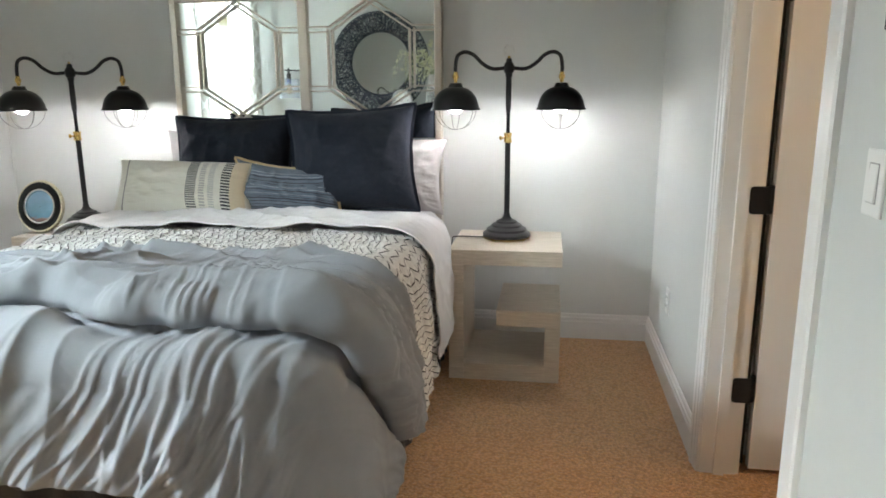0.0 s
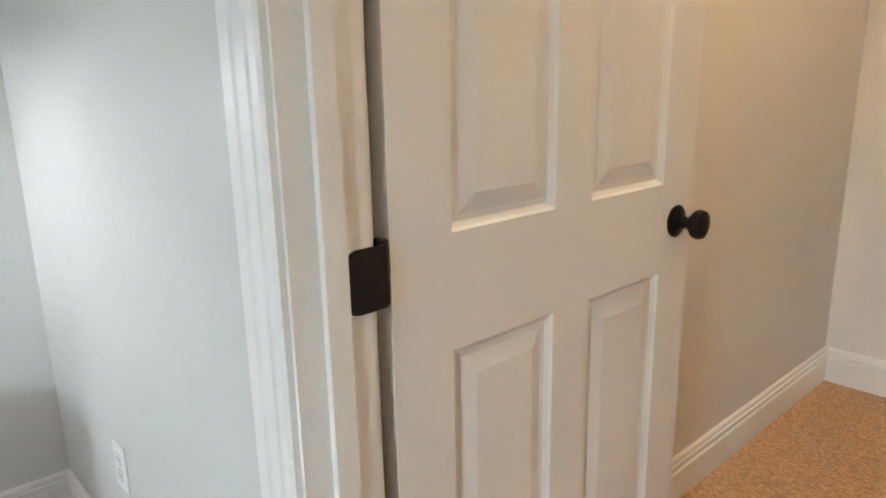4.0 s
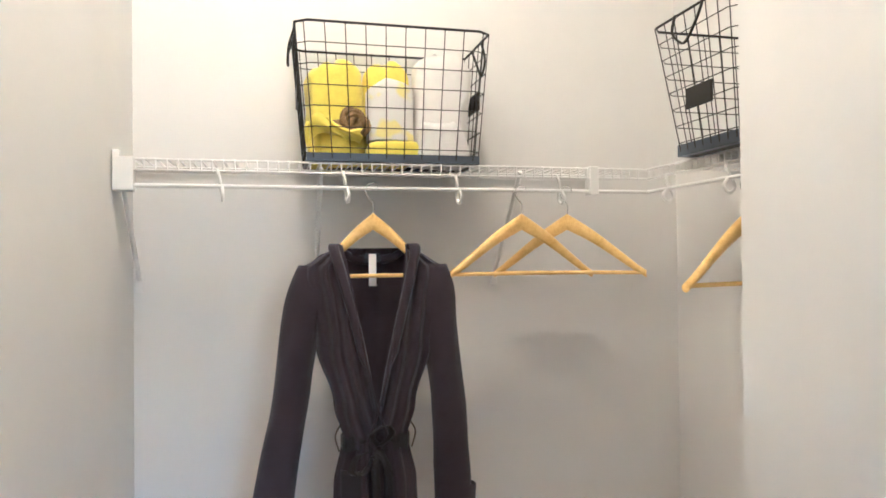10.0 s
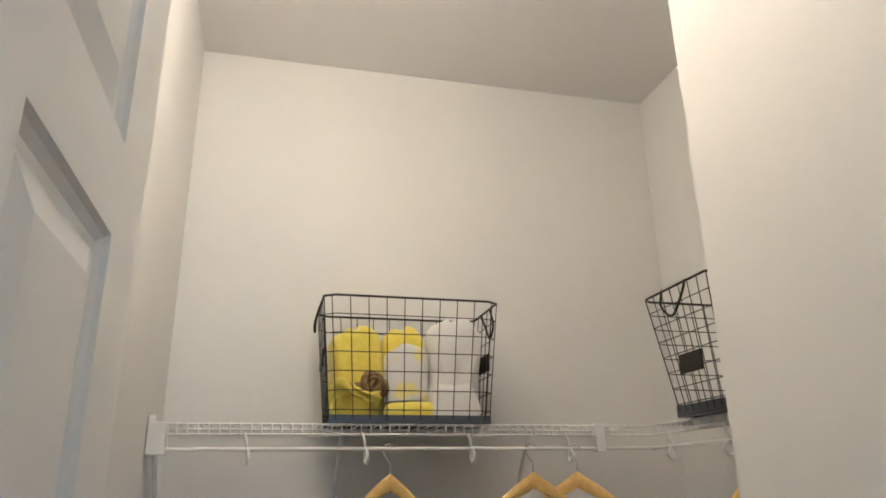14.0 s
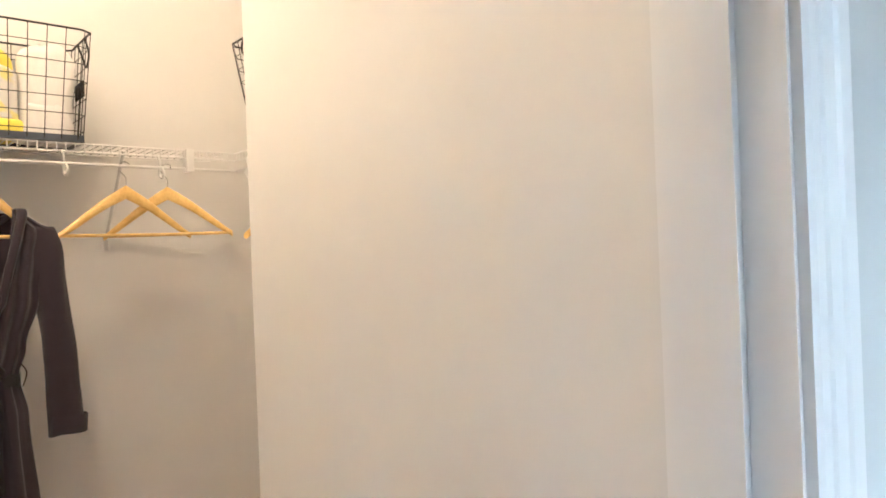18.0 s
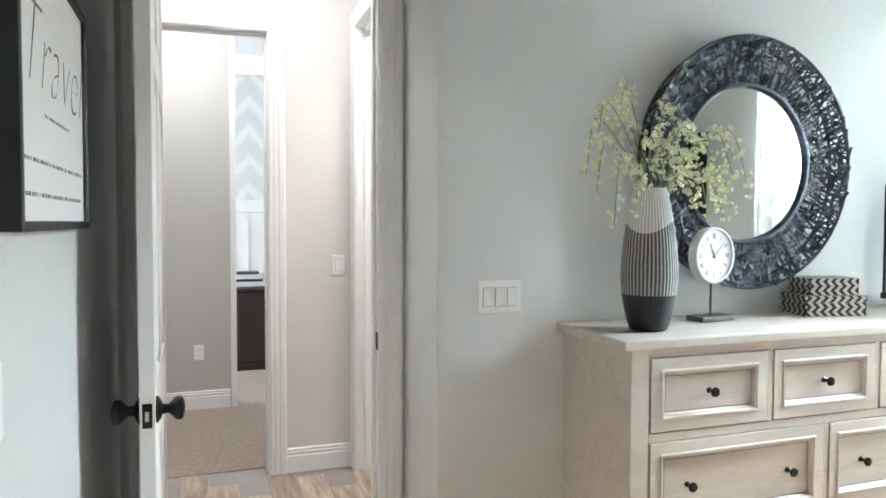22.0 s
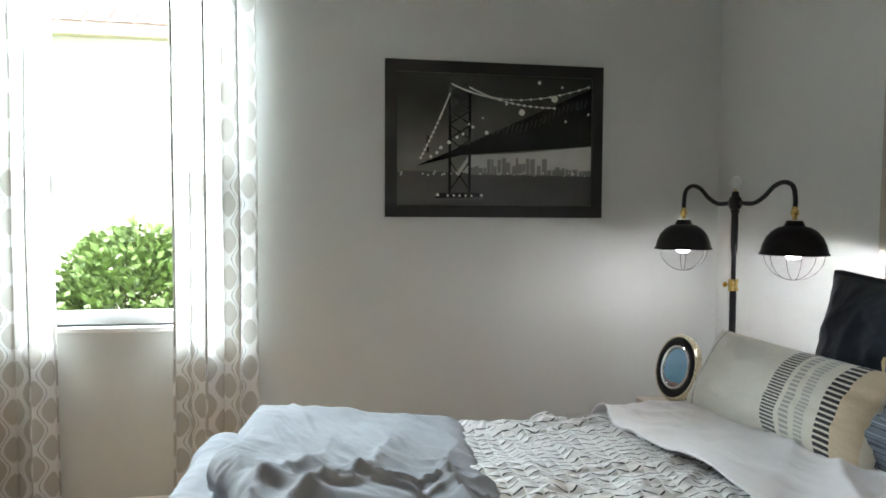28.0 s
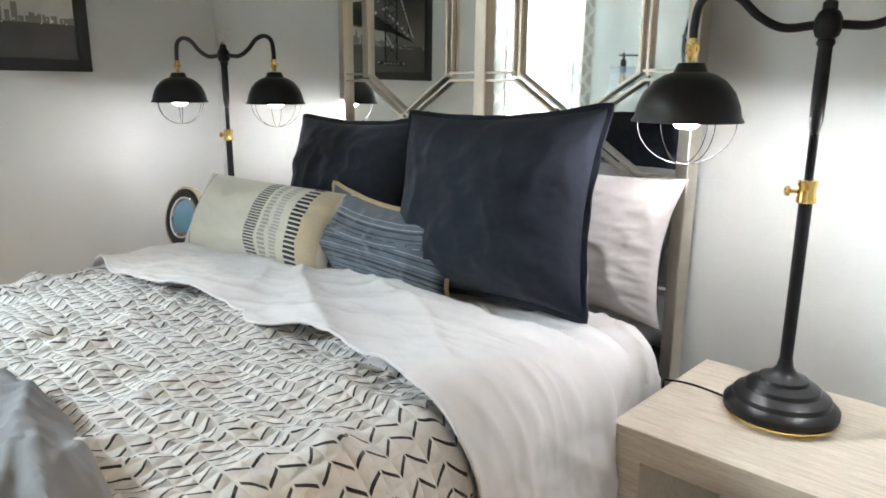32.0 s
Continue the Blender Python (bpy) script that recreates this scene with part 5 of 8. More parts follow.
def flowers():
    f = thing("flower_arrangement", "sprays of small cream-green blossoms in the vase", "flowers", pose(-1.040, 0.395, TABLE + 0.40))
    rs_ = random.Random(11)
    ways = ((0.20, -0.02, 0.36, 0.10), (0.15, 0.03, 0.40, 0.06), (0.10, -0.05, 0.33, 0.05), (0.23, 0.02, 0.22, 0.16), (0.19, 0.06, 0.15, 0.20), (0.04, 0.05, 0.24, 0.02),
            (-0.05, 0.02, 0.36, 0.04), (-0.12, 0.05, 0.28, 0.06), (-0.30, 0.03, 0.27, 0.15), (-0.40, 0.00, 0.28, 0.22), (-0.22, 0.06, 0.22, 0.20), (-0.15, 0.08, 0.17, 0.16), (-0.10, -0.04, 0.25, 0.08),
            (-0.25, 0.08, 0.15, 0.14), (-0.08, 0.10, 0.12, 0.10), (0.13, 0.09, 0.12, 0.12), (-0.18, -0.02, 0.30, 0.12), (0.24, -0.03, 0.30, 0.18), (-0.04, 0.11, 0.20, 0.08), (-0.20, 0.10, 0.10, 0.12))
    for dx, dy, up, droop in ways:
        path = bent([(0.008 * rs_.uniform(-1, 1), 0.008 * rs_.uniform(-1, 1), -0.33), (dx * 0.08, dy * 0.1, 0.05), (dx * 0.45, dy * 0.5, up * 0.72), (dx * 0.82, dy * 0.9, up), (dx, dy + 0.02, up - droop)], 8)
        stem = part("flower_stem", tube(bm_new(), path, [0.0016] * len(path), 5), "stem", f, "", 60)
        bm = bm_new()
        n = len(path)
        for i in range(int(n * 0.40), n):
            for _ in range(1 if i < n * 0.62 else 2):
                off = Vector((rs_.gauss(0, 1), rs_.gauss(0, 1), rs_.gauss(0, 0.8))).normalized()
                c = path[i] + off * rs_.uniform(0.010, 0.026)
                petal_cup(bm, c, off + Vector((0, 0, -0.2)), rs_.uniform(0.008, 0.0125), rs_)
        tagged(part("blossom_spray", bm, "blossom", stem, "small cream-green blossoms"), kind="stuff")
    return f


vase()
flowers()


def round_mirror():
    mi = thing("wall_mirror", "round mirror in a wide dished frame of woven dark strips", "mirror", pose(-1.62, SOUTH + 0.004, 1.622))
    rot = Matrix.Rotation(radians(-90), 4, 'X')
    part("glass", lathe(bm_new(), ((0.001, 0.040), (0.297, 0.040), (0.297, 0.030), (0.001, 0.030)), 72, (0, 0, 0), rot, False), "mirror", mi, "plain round mirror glass")
    part("inner_ring", lathe(bm_new(), ((0.293, 0.030), (0.293, 0.050), (0.298, 0.056), (0.310, 0.056), (0.314, 0.050), (0.314, 0.030), (0.293, 0.030)), 72, (0, 0, 0), rot, False), "gunmetal", mi, "dark inner ring", 40)
    part("outer_ring", tube(bm_new(), [(0.482 * math.cos(2 * math.pi * k / 72), 0.085, 0.482 * math.sin(2 * math.pi * k / 72)) for k in range(72)], 0.006, 8, True), "gunmetal", mi, "dark wire rim", 60)
    part("back_ring", tube(bm_new(), [(0.466 * math.cos(2 * math.pi * k / 72), 0.012, 0.466 * math.sin(2 * math.pi * k / 72)) for k in range(72)], 0.006, 8, True), "gunmetal", mi, "dark wire rim by the wall", 60)
    rs_ = random.Random(5)
    sectors = 12

    def face(r, a):
        s = max(0.0, (r - 0.305) / (0.482 - 0.305))
        return Vector((r * math.cos(a), 0.042 + 0.043 * s ** 1.3, r * math.sin(a)))
    def strip(bm, r0, a0, r1, a1, w_, h_):
        p, q = face(r0, a0), face(r1, a1)
        mid = face((r0 + r1) / 2, (a0 + a1) / 2)
        t_ = (q - p).normalized()
        n_ = Vector((-t_.z, 0, t_.x)).normalized()
        tip = rs_.uniform(-0.004, 0.004)
        vs = []
        for e_ in (p, mid, q):
            for sd in (-1, 1):
                for dep in (0, 0.002):
                    vs.append(bm.verts.new(e_ + n_ * (sd * w_) + Vector((0, h_ + dep + tip * sd, 0))))
        for b_ in (0, 4):
            for f_ in ((0, 1, 5, 4), (2, 6, 7, 3), (1, 3, 7, 5), (0, 4, 6, 2)):
                bm.faces.new([vs[b_ + i_] for i_ in f_])
        for f_ in ((0, 2, 3, 1), (8, 9, 11, 10)):
            bm.faces.new([vs[i_] for i_ in f_])

    for sct in range(sectors):
        bm = bm_new()
        for k in range(11):
            a = 2 * math.pi * (sct + (k + rs_.uniform(0.2, 0.8)) / 11) / sectors
            cuts = [0.306, rs_.uniform(0.345, 0.385), rs_.uniform(0.405, 0.445), 0.481]
            for r0, r1 in zip(cuts, cuts[1:]):
                lean = rs_.gauss(0, 0.035)
                strip(bm, r0 - 0.008, a - lean, min(0.478, r1 + 0.008), a + lean, rs_.uniform(0.0035, 0.0062), rs_.uniform(0.0, 0.009))
        for rr in (0.322, 0.345, 0.368, 0.392, 0.414, 0.436, 0.456, 0.472):
            a = 2 * math.pi * sct / sectors
            while a < 2 * math.pi * (sct + 1) / sectors:
                da = rs_.uniform(0.07, 0.16)
                strip(bm, rr + rs_.gauss(0, 0.009), a, min(0.480, rr + rs_.gauss(0, 0.009)), a + da, rs_.uniform(0.0028, 0.0048), rs_.uniform(0.002, 0.012))
                a += da * rs_.uniform(0.8, 1.3)
        for k in range(15):
            a = 2 * math.pi * (sct + (k + 0.5) / 15) / sectors
            a2 = a + rs_.choice((-1, 1)) * rs_.uniform(0.04, 0.15)
            p, q = Vector((0.466 * math.cos(a), 0.012, 0.466 * math.sin(a))), Vector((0.482 * math.cos(a2), 0.085, 0.482 * math.sin(a2)))
            tube(bm, [p, (p + q) / 2 * 1.004, q], 0.0035, 4)
        tagged(part("weave", bm, "gunmetal", mi, "woven dark metal strips"), kind="stuff")
    return mi


M["gunmetal"] = surface("gunmetal_strip", (0.075, 0.088, 0.11), 0.30, 0.9, var=0.5, scale=30, grain=300, grain_bump=0.1)
round_mirror()


def clock():
    c = thing("desk_clock", "round white clock with roman numerals on a thin metal stand", "clock", pose(-1.395, 0.278, TABLE, 0, 0, 10))
    part("stand_base", box(bm_new(), -0.085, 0.085, -0.038, 0.038, 0, 0.020, 0.003), "pewter", c, "dark grey metal base")
    part("stand_rod", tube(bm_new(), [(0, 0, 0.019), (0, 0, 0.140)], 0.004, 10), "pewter", c, "", 40)
    rot = Matrix.Rotation(radians(-90), 4, 'X')
    at = (0, -0.02, 0.240)
    part("case", lathe(bm_new(), ((0.098, 0.0), (0.104, 0.004), (0.104, 0.036), (0.101, 0.041), (0.096, 0.041), (0.094, 0.036), (0.094, 0.030), (0.001, 0.030)), 56, at, rot, False), "clock_case", c, "brushed white metal case", 40)
    part("case_back", lathe(bm_new(), ((0.001, 0.0), (0.098, 0.0)), 56, at, rot, False), "clock_case", c)
    dial = part("dial", lathe(bm_new(), ((0.001, 0.031), (0.094, 0.031)), 56, at, rot, False), "paper", c, "white clock dial")
    for k in range(12):
        a = math.pi / 2 - k * math.pi / 6
        n = (1, 2, 3, 2, 1, 2, 3, 4, 3, 1, 2, 3)[(k - 1) % 12]
        bm = bm_new()
        for j in range(n):
            off = (j - (n - 1) / 2) * 0.0055
            cs, sn = math.cos(a), math.sin(a)
            vs = []
            for r, w in ((0.062, -0.0013), (0.062, 0.0013), (0.082, 0.0013), (0.082, -0.0013)):
                vs.append(bm.verts.new((-(r * cs - (w + off) * sn), 0.0115, 0.240 + r * sn + (w + off) * cs)))
            bm.faces.new(vs)
        part("numeral", bm, "ink", dial, "black roman numeral")
    for ln, w, deg in ((0.050, 0.0028, 118), (0.072, 0.002, 42)):
        a = radians(deg)
        cs, sn = math.cos(a), math.sin(a)
        bm = bm_new()
        vs = []
        for y in (0.0135, 0.0145):
            for r, s in ((-0.012, -w), (-0.012, w), (ln, w * 0.4), (ln, -w * 0.4)):
                vs.append(bm.verts.new((-(r * cs - s * sn), y, 0.240 + r * sn + s * cs)))
        for q in ((0, 1, 2, 3), (4, 5, 6, 7), (0, 1, 5, 4), (1, 2, 6, 5), (2, 3, 7, 6), (3, 0, 4, 7)):
            bm.faces.new([vs[i] for i in q])
        part("clock_hand", bm, "ink", c, "thin dark clock hand")
    return c


M["pewter"] = surface("dark_pewter", (0.10, 0.10, 0.105), 0.35, 0.9, var=0.15)
M["clock_case"] = surface("brushed_white_metal", (0.70, 0.70, 0.70), 0.35, 0.4, var=0.06, grain=200)
M["paper"] = surface("white_paper", (0.80, 0.80, 0.785), 0.7, var=0.02, grain_bump=0.03)
M["ink"] = surface("black_ink", (0.02, 0.02, 0.022), 0.7, var=0.1, grain_bump=0)
clock()


def chevron_material():
    m, t, n, l, b = nodes_of("bone_inlay_chevron")
    xyz = n.new("ShaderNodeSeparateXYZ")
    l.new(coords(t), xyz.inputs[0])
    s = math_node(t, 'ADD', xyz.outputs[0], xyz.outputs[1])
    zig = math_node(t, 'ABSOLUTE', math_node(t, 'SUBTRACT', math_node(t, 'FRACT', math_node(t, 'MULTIPLY', xyz.outputs[2], 1 / 0.036)), 0.5))
    k = math_node(t, 'FRACT', math_node(t, 'MULTIPLY_ADD', zig, 1.15, math_node(t, 'MULTIPLY', s, 1 / 0.034)))
    f = ramp(t, k, ((0.46, (0, 0, 0)), (0.50, (1, 1, 1)), (0.96, (1, 1, 1)), (1.0, (0, 0, 0))))
    g = noise_tex(t, coords(t), 40, 4, 0.6, (1, 1, 4))
    bone = ramp(t, g, ((0.3, (0.40, 0.36, 0.30)), (0.7, (0.62, 0.58, 0.51))))
    l.new(mixed(t, f, (0.012, 0.011, 0.011), bone), b.inputs["Base Color"])
    b.inputs["Roughness"].default_value = 0.3
    return m


M["chevron"] = chevron_material()
for w_, dp_, h_, z_, rz in ((0.250, 0.170, 0.080, 0.0, -14), (0.208, 0.135, 0.066, 0.0805, -12)):
    bx = thing("inlay_box", "small lidded box with black and bone chevron inlay", "box", pose(-1.955, 0.262, TABLE + z_, 0, 0, rz), "stacked inlay boxes")
    part("box_body", box(bm_new(), -w_ / 2, w_ / 2, -dp_ / 2, dp_ / 2, 0, h_ * 0.66, 0.0015), "chevron", bx)
    part("lid", box(bm_new(), -w_ / 2 - 0.001, w_ / 2 + 0.001, -dp_ / 2 - 0.001, dp_ / 2 + 0.001, h_ * 0.67, h_, 0.0025), "chevron", bx)


def seeded_glass(name="seeded_glass", film=(0.80, 0.85, 0.90), clear_col=(0.95, 0.97, 1.0), share=0.87):
    """Bubbly glass: mostly clear, with a milky film and small seeds."""
    m, t, n, l, b = nodes_of(name)
    v = n.new("ShaderNodeTexVoronoi")
    v.inputs["Scale"].default_value = 190
    l.new(coords(t), v.inputs["Vector"])
    seed = ramp(t, v.outputs["Distance"], ((0.10, (1, 1, 1)), (0.22, (0, 0, 0))))
    b.inputs["Base Color"].default_value = (*film, 1)
    b.inputs["Roughness"].default_value = 0.25
    bump(t, b, seed, 0.5, 0.001)
    clear = n.new("ShaderNodeBsdfTransparent")
    clear.inputs["Color"].default_value = (*clear_col, 1)
    mix = n.new("ShaderNodeMixShader")
    l.new(math_node(t, 'MULTIPLY_ADD', seed, -0.35, share), mix.inputs[0])
    l.new(b.outputs[0], mix.inputs[1])
    l.new(clear.outputs[0], mix.inputs[2])
    l.new(mix.outputs[0], n["Material Output"].inputs["Surface"])
    return m


def desk_lamp():
    l_ = thing("desk_lamp", "black metal desk lamp with a seeded glass drum shade", "desk lamp", pose(-2.475, 0.282, TABLE, 0, 0, 139))
    base = part("base", lathe(bm_new(), ((0.088, 0), (0.092, 0.004), (0.092, 0.022), (0.086, 0.028), (0.030, 0.030), (0.001, 0.030)), 44), "black", l_, "", 40)
    part("switch_post", lathe(bm_new(), ((0.005, 0.028), (0.005, 0.040), (0.007, 0.042), (0.007, 0.050), (0.003, 0.052)), 12, (0.05, 0.02, 0)), "black", base, "", 40)
    part("elbow", tube(bm_new(), [(-0.055, 0, 0.028), (-0.055, 0, 0.052), (-0.135, 0, 0.052)], 0.008, 10), "black", l_, "", 50)
    part("joint", lathe(bm_new(), ((0.011, -0.012), (0.013, -0.008), (0.013, 0.010), (0.010, 0.014)), 14, (-0.135, 0, 0.052)), "black", l_, "", 40)
    part("pole", tube(bm_new(), bent([(-0.135, 0, 0.045), (-0.135, 0, 0.25), (-0.135, 0, 0.50), (-0.128, 0, 0.525), (-0.105, 0, 0.532), (0.0, 0, 0.532), (0.105, 0, 0.532)], 6), 0.0065, 12), "black", l_, "", 60)
    part("top_knob", lathe(bm_new(), ((0.009, 0.515), (0.009, 0.550), (0.006, 0.554)), 14, (0.068, 0, 0)), "black", l_, "", 40)
    part("socket", lathe(bm_new(), ((0.006, 0.52), (0.010, 0.505), (0.022, 0.500), (0.022, 0.435), (0.017, 0.432)), 22, (0.068, 0, 0)), "black", l_, "", 40)
    sh = part("shade", lathe(bm_new(), ((0.024, 0.452), (0.092, 0.450), (0.098, 0.444), (0.099, 0.262), (0.0965, 0.262), (0.0955, 0.442), (0.024, 0.448)), 48, (0.068, 0, 0), None, False), "seeded_glass", l_, "clear seeded glass drum shade", 50)
    sh.visible_shadow = False
    part("socket_cap", lathe(bm_new(), ((0.0235, 0.447), (0.0235, 0.405), (0.018, 0.402)), 22, (0.068, 0, 0)), "blue_cap", l_, "blue translucent socket cap", 40)
    blb = part("bulb", lathe(bm_new(), ((0.013, 0.402), (0.015, 0.390), (0.024, 0.365), (0.029, 0.340), (0.026, 0.318), (0.012, 0.302), (0.001, 0.299)), 24, (0.068, 0, 0)), "bulb_glass", l_, "clear unlit bulb", 60)
    blb.visible_shadow = False
    bm = bm_new()
    for k in range(4):
        a = k * math.pi / 2
        tube(bm, [(0.068 + 0.006 * math.cos(a), 0.006 * math.sin(a), 0.385), (0.068 + 0.012 * math.cos(a + 0.3), 0.012 * math.sin(a + 0.3), 0.320)], 0.0016, 5)
    part("filament", bm, "amber", blb, "amber filament")
    part("cord", tube(bm_new(), bent([(-0.09, 0.0, 0.012), (-0.13, 0.05, 0.004), (-0.16, 0.09, 0.004), (-0.165, 0.12, 0.0035)], 8), 0.003, 6), "clear_cord", l_, "pale lamp cord", 60)
    return l_


M["seeded_glass"] = seeded_glass()
M["bulb_glass"] = seeded_glass("amber_bulb_glass", (0.85, 0.50, 0.20), (1.0, 0.90, 0.75), 0.62)
M["amber"] = surface("amber_filament", (0.75, 0.36, 0.08), 0.5, 0.0, grain_bump=0)
M["blue_cap"] = surface("blue_plastic", (0.05, 0.09, 0.26), 0.4, var=0.2)
M["clear_cord"] = surface("pale_cord", (0.55, 0.55, 0.52), 0.4, var=0.05)
desk_lamp()


# ---- pictures ----
def framed(name, label, m, w, h, rim, depth, mat="black_frame"):
    p = thing(name, label, "picture", m)
    bm = bm_new()
    prof = ((0, 0), (0, depth), (0.004, depth + 0.002), (rim - 0.004, depth + 0.002), (rim, depth - 0.002), (rim, 0.004))
    rings = [[bm.verts.new((x, -dep, z)) for x, z in ((-w / 2 + o, o), (w / 2 - o, o), (w / 2 - o, h - o), (-w / 2 + o, h - o))] for o, dep in prof]
    for a, b in zip(rings, rings[1:]):
        for k in range(4):
            bm.faces.new((a[k], a[(k + 1) % 4], b[(k + 1) % 4], b[k]))
    part("picture_frame", bm, mat, p, "plain black frame")
    return p


M["black_frame"] = surface("black_lacquer_wood", (0.010, 0.010, 0.010), 0.42, var=0.2, grain=60, grain_bump=0.06)
for i, g in enumerate((0.010, 0.022, 0.05, 0.11, 0.24, 0.55, 0.75)):
    M["grey%d" % i] = surface("print_grey", (g, g * 1.0, g * 0.93), 0.25, var=0.12, scale=5, grain_bump=0)


def print_sky(name, lo, hi):
    """Printed night sky: lighter towards the water."""
    m, t, n, l, b = nodes_of(name)
    xyz = n.new("ShaderNodeSeparateXYZ")
    l.new(coords(t), xyz.inputs[0])
    f = math_node(t, 'ADD', math_node(t, 'MULTIPLY', xyz.outputs[2], 1.4), math_node(t, 'MULTIPLY', noise_tex(t, coords(t), 3, 3, 0.5), 0.5))
    l.new(ramp(t, f, ((0.55, hi), (1.15, lo))), b.inputs["Base Color"])
    b.inputs["Roughness"].default_value = 0.22
    return m


M["print_sky"] = print_sky("print_night_sky", (0.05, 0.052, 0.046), (0.20, 0.203, 0.18))


def flat(bm, pts, y):
    bm.faces.new([bm.verts.new((x, y, z)) for x, z in pts])


def bar2(bm, a, b, w, y):
    a, b = Vector((a[0], 0, a[1])), Vector((b[0], 0, b[1]))
    t_ = (b - a).normalized()
    n_ = Vector((-t_.z, 0, t_.x)) * w / 2
    bm.faces.new([bm.verts.new((p.x, y, p.z)) for p in (a + n_, a - n_, b - n_, b + n_)])


def dot(bm, x, z, r, y, seg=10):
    bm.faces.new([bm.verts.new((x + r * math.cos(2 * math.pi * k / seg), y, z + r * math.sin(2 * math.pi * k / seg))) for k in range(seg)])


def bridge_print():
    W_, H_ = 1.008, 0.692
    p = framed("framed_print", "black-framed night photograph of a suspension bridge over water", pose(WEST + 0.002, 2.498, 1.333, 0, 0, -90) @ pose(0, 0, 0, 0, 0, 180), W_, H_, 0.052, 0.024)
    x0, x1, z0, z1 = -W_ / 2 + 0.05, W_ / 2 - 0.05, 0.05, H_ - 0.05
    w, h = x1 - x0, z1 - z0

    def q(a, c):
        return (x0 + a * w, z0 + c * h)
    part("print", box(bm_new(), x0, x1, -0.010, -0.004, z0, z1), "print_sky", p, "dark toned photograph")
    y = -0.0112
    bm = bm_new()
    flat(bm, [q(0, 0), q(1, 0), q(1, 0.235), q(0, 0.265)], y)
    part("printed_water", bm, "grey3", p)
    bm = bm_new()
    flat(bm, [q(0.30, 0.255), q(1, 0.24), q(1, 0.47), q(0.62, 0.41), q(0.36, 0.385)], y - 0.0004)
    part("printed_pale_sky", bm, "grey5", p)
    rs_ = random.Random(3)
    bm = bm_new()
    x = 0.36
    while x < 0.99:
        wd = rs_.uniform(0.010, 0.026)
        top = 0.25 + (0.11 if 0.45 < x < 0.75 else 0.05) * rs_.uniform(0.5, 1.15)
        flat(bm, [q(x, 0.24), q(x + wd, 0.24), q(x + wd, top), q(x, top)], y - 0.0008)
        x += wd * rs_.uniform(0.7, 1.4)
    part("printed_skyline", bm, "grey4", p)
    bm = bm_new()
    flat(bm, [q(0.10, 0.30), q(1, 0.92), q(1, 0.475), q(0.32, 0.385), q(0.16, 0.345)], y - 0.0012)
    for a in (0.265, 0.365):
        bar2(bm, q(a, 0.10), q(a, 0.90), 0.012, y - 0.0012)
    for k in range(5):
        c = 0.40 + k * 0.11
        bar2(bm, q(0.265, c), q(0.365, c + 0.10), 0.006, y - 0.0016)
        bar2(bm, q(0.365, c), q(0.265, c + 0.10), 0.006, y - 0.002)
    bar2(bm, q(0.265, 0.12), q(0.365, 0.34), 0.006, y - 0.0016)
    bar2(bm, q(0.365, 0.12), q(0.265, 0.34), 0.006, y - 0.002)
    flat(bm, [q(0.19, 0.06), q(0.44, 0.06), q(0.42, 0.10), q(0.21, 0.10)], y - 0.0012)
    bar2(bm, q(0.155, 0.40), q(0.155, 0.53), 0.01, y - 0.0012)
    part("printed_bridge", bm, "grey0", p)
    bm = bm_new()
    for k in range(26):
        a = k / 25
        c = 0.46 + 0.30 * a + 0.12 * math.sin(a * 9) * 0.2
        bar2(bm, q(0.36 + 0.6 * a, c), q(0.372 + 0.6 * a, c + 0.06), 0.004, y - 0.0024)
    part("printed_girders", bm, "grey3", p)
    bm = bm_new()
    for a0, c0, a1, c1, sag in ((0.27, 0.92, 0.98, 0.93, 0.13), (0.36, 0.90, 0.80, 0.76, 0.05), (0.265, 0.85, 0.12, 0.36, 0.02)):
        prev = None
        for k in range(15):
            s = k / 14
            pt = q(a0 + (a1 - a0) * s, c0 + (c1 - c0) * s - sag * 4 * s * (1 - s) * (1 - 0.3 * s))
            if prev:
                bar2(bm, prev, pt, 0.007 if s < 0.4 else 0.003, y - 0.0028)
            if s > 0.25:
                dot(bm, *pt, 0.006, y - 0.0032)
            prev = pt
    for a, c, r in ((0.80, 0.83, 0.026), (0.63, 0.72, 0.024), (0.72, 0.95, 0.014), (0.55, 0.78, 0.011), (0.84, 0.92, 0.011), (0.98, 0.72, 0.011), (0.86, 0.66, 0.010), (0.38, 0.60, 0.012), (0.45, 0.56, 0.015), (0.33, 0.545, 0.011), (0.22, 0.44, 0.014), (0.26, 0.48, 0.014), (0.30, 0.52, 0.012), (0.20, 0.40, 0.012), (0.17, 0.37, 0.012), (0.43, 0.67, 0.008), (0.36, 0.62, 0.008), (0.205, 0.085, 0.010), (0.425, 0.085, 0.010)):
        dot(bm, *q(a, c), r * 0.6, y - 0.0036, 14)
    for k in range(5):
        dot(bm, *q(0.255 + 0.03 * k, 0.08), 0.005, y - 0.0036)
    for k in range(40):
        dot(bm, *q(rs_.uniform(0.0, 1.0), 0.245 + rs_.uniform(-0.012, 0.02)), rs_.uniform(0.002, 0.005), y - 0.0036, 7)
    part("printed_lights", bm, "grey6", p)
    gl = part("picture_glass", box(bm_new(), x0, x1, -0.0175, -0.016, z0, z1), "glass", p, "clear picture glass")
    gl.visible_shadow = False
    return p


bridge_print()


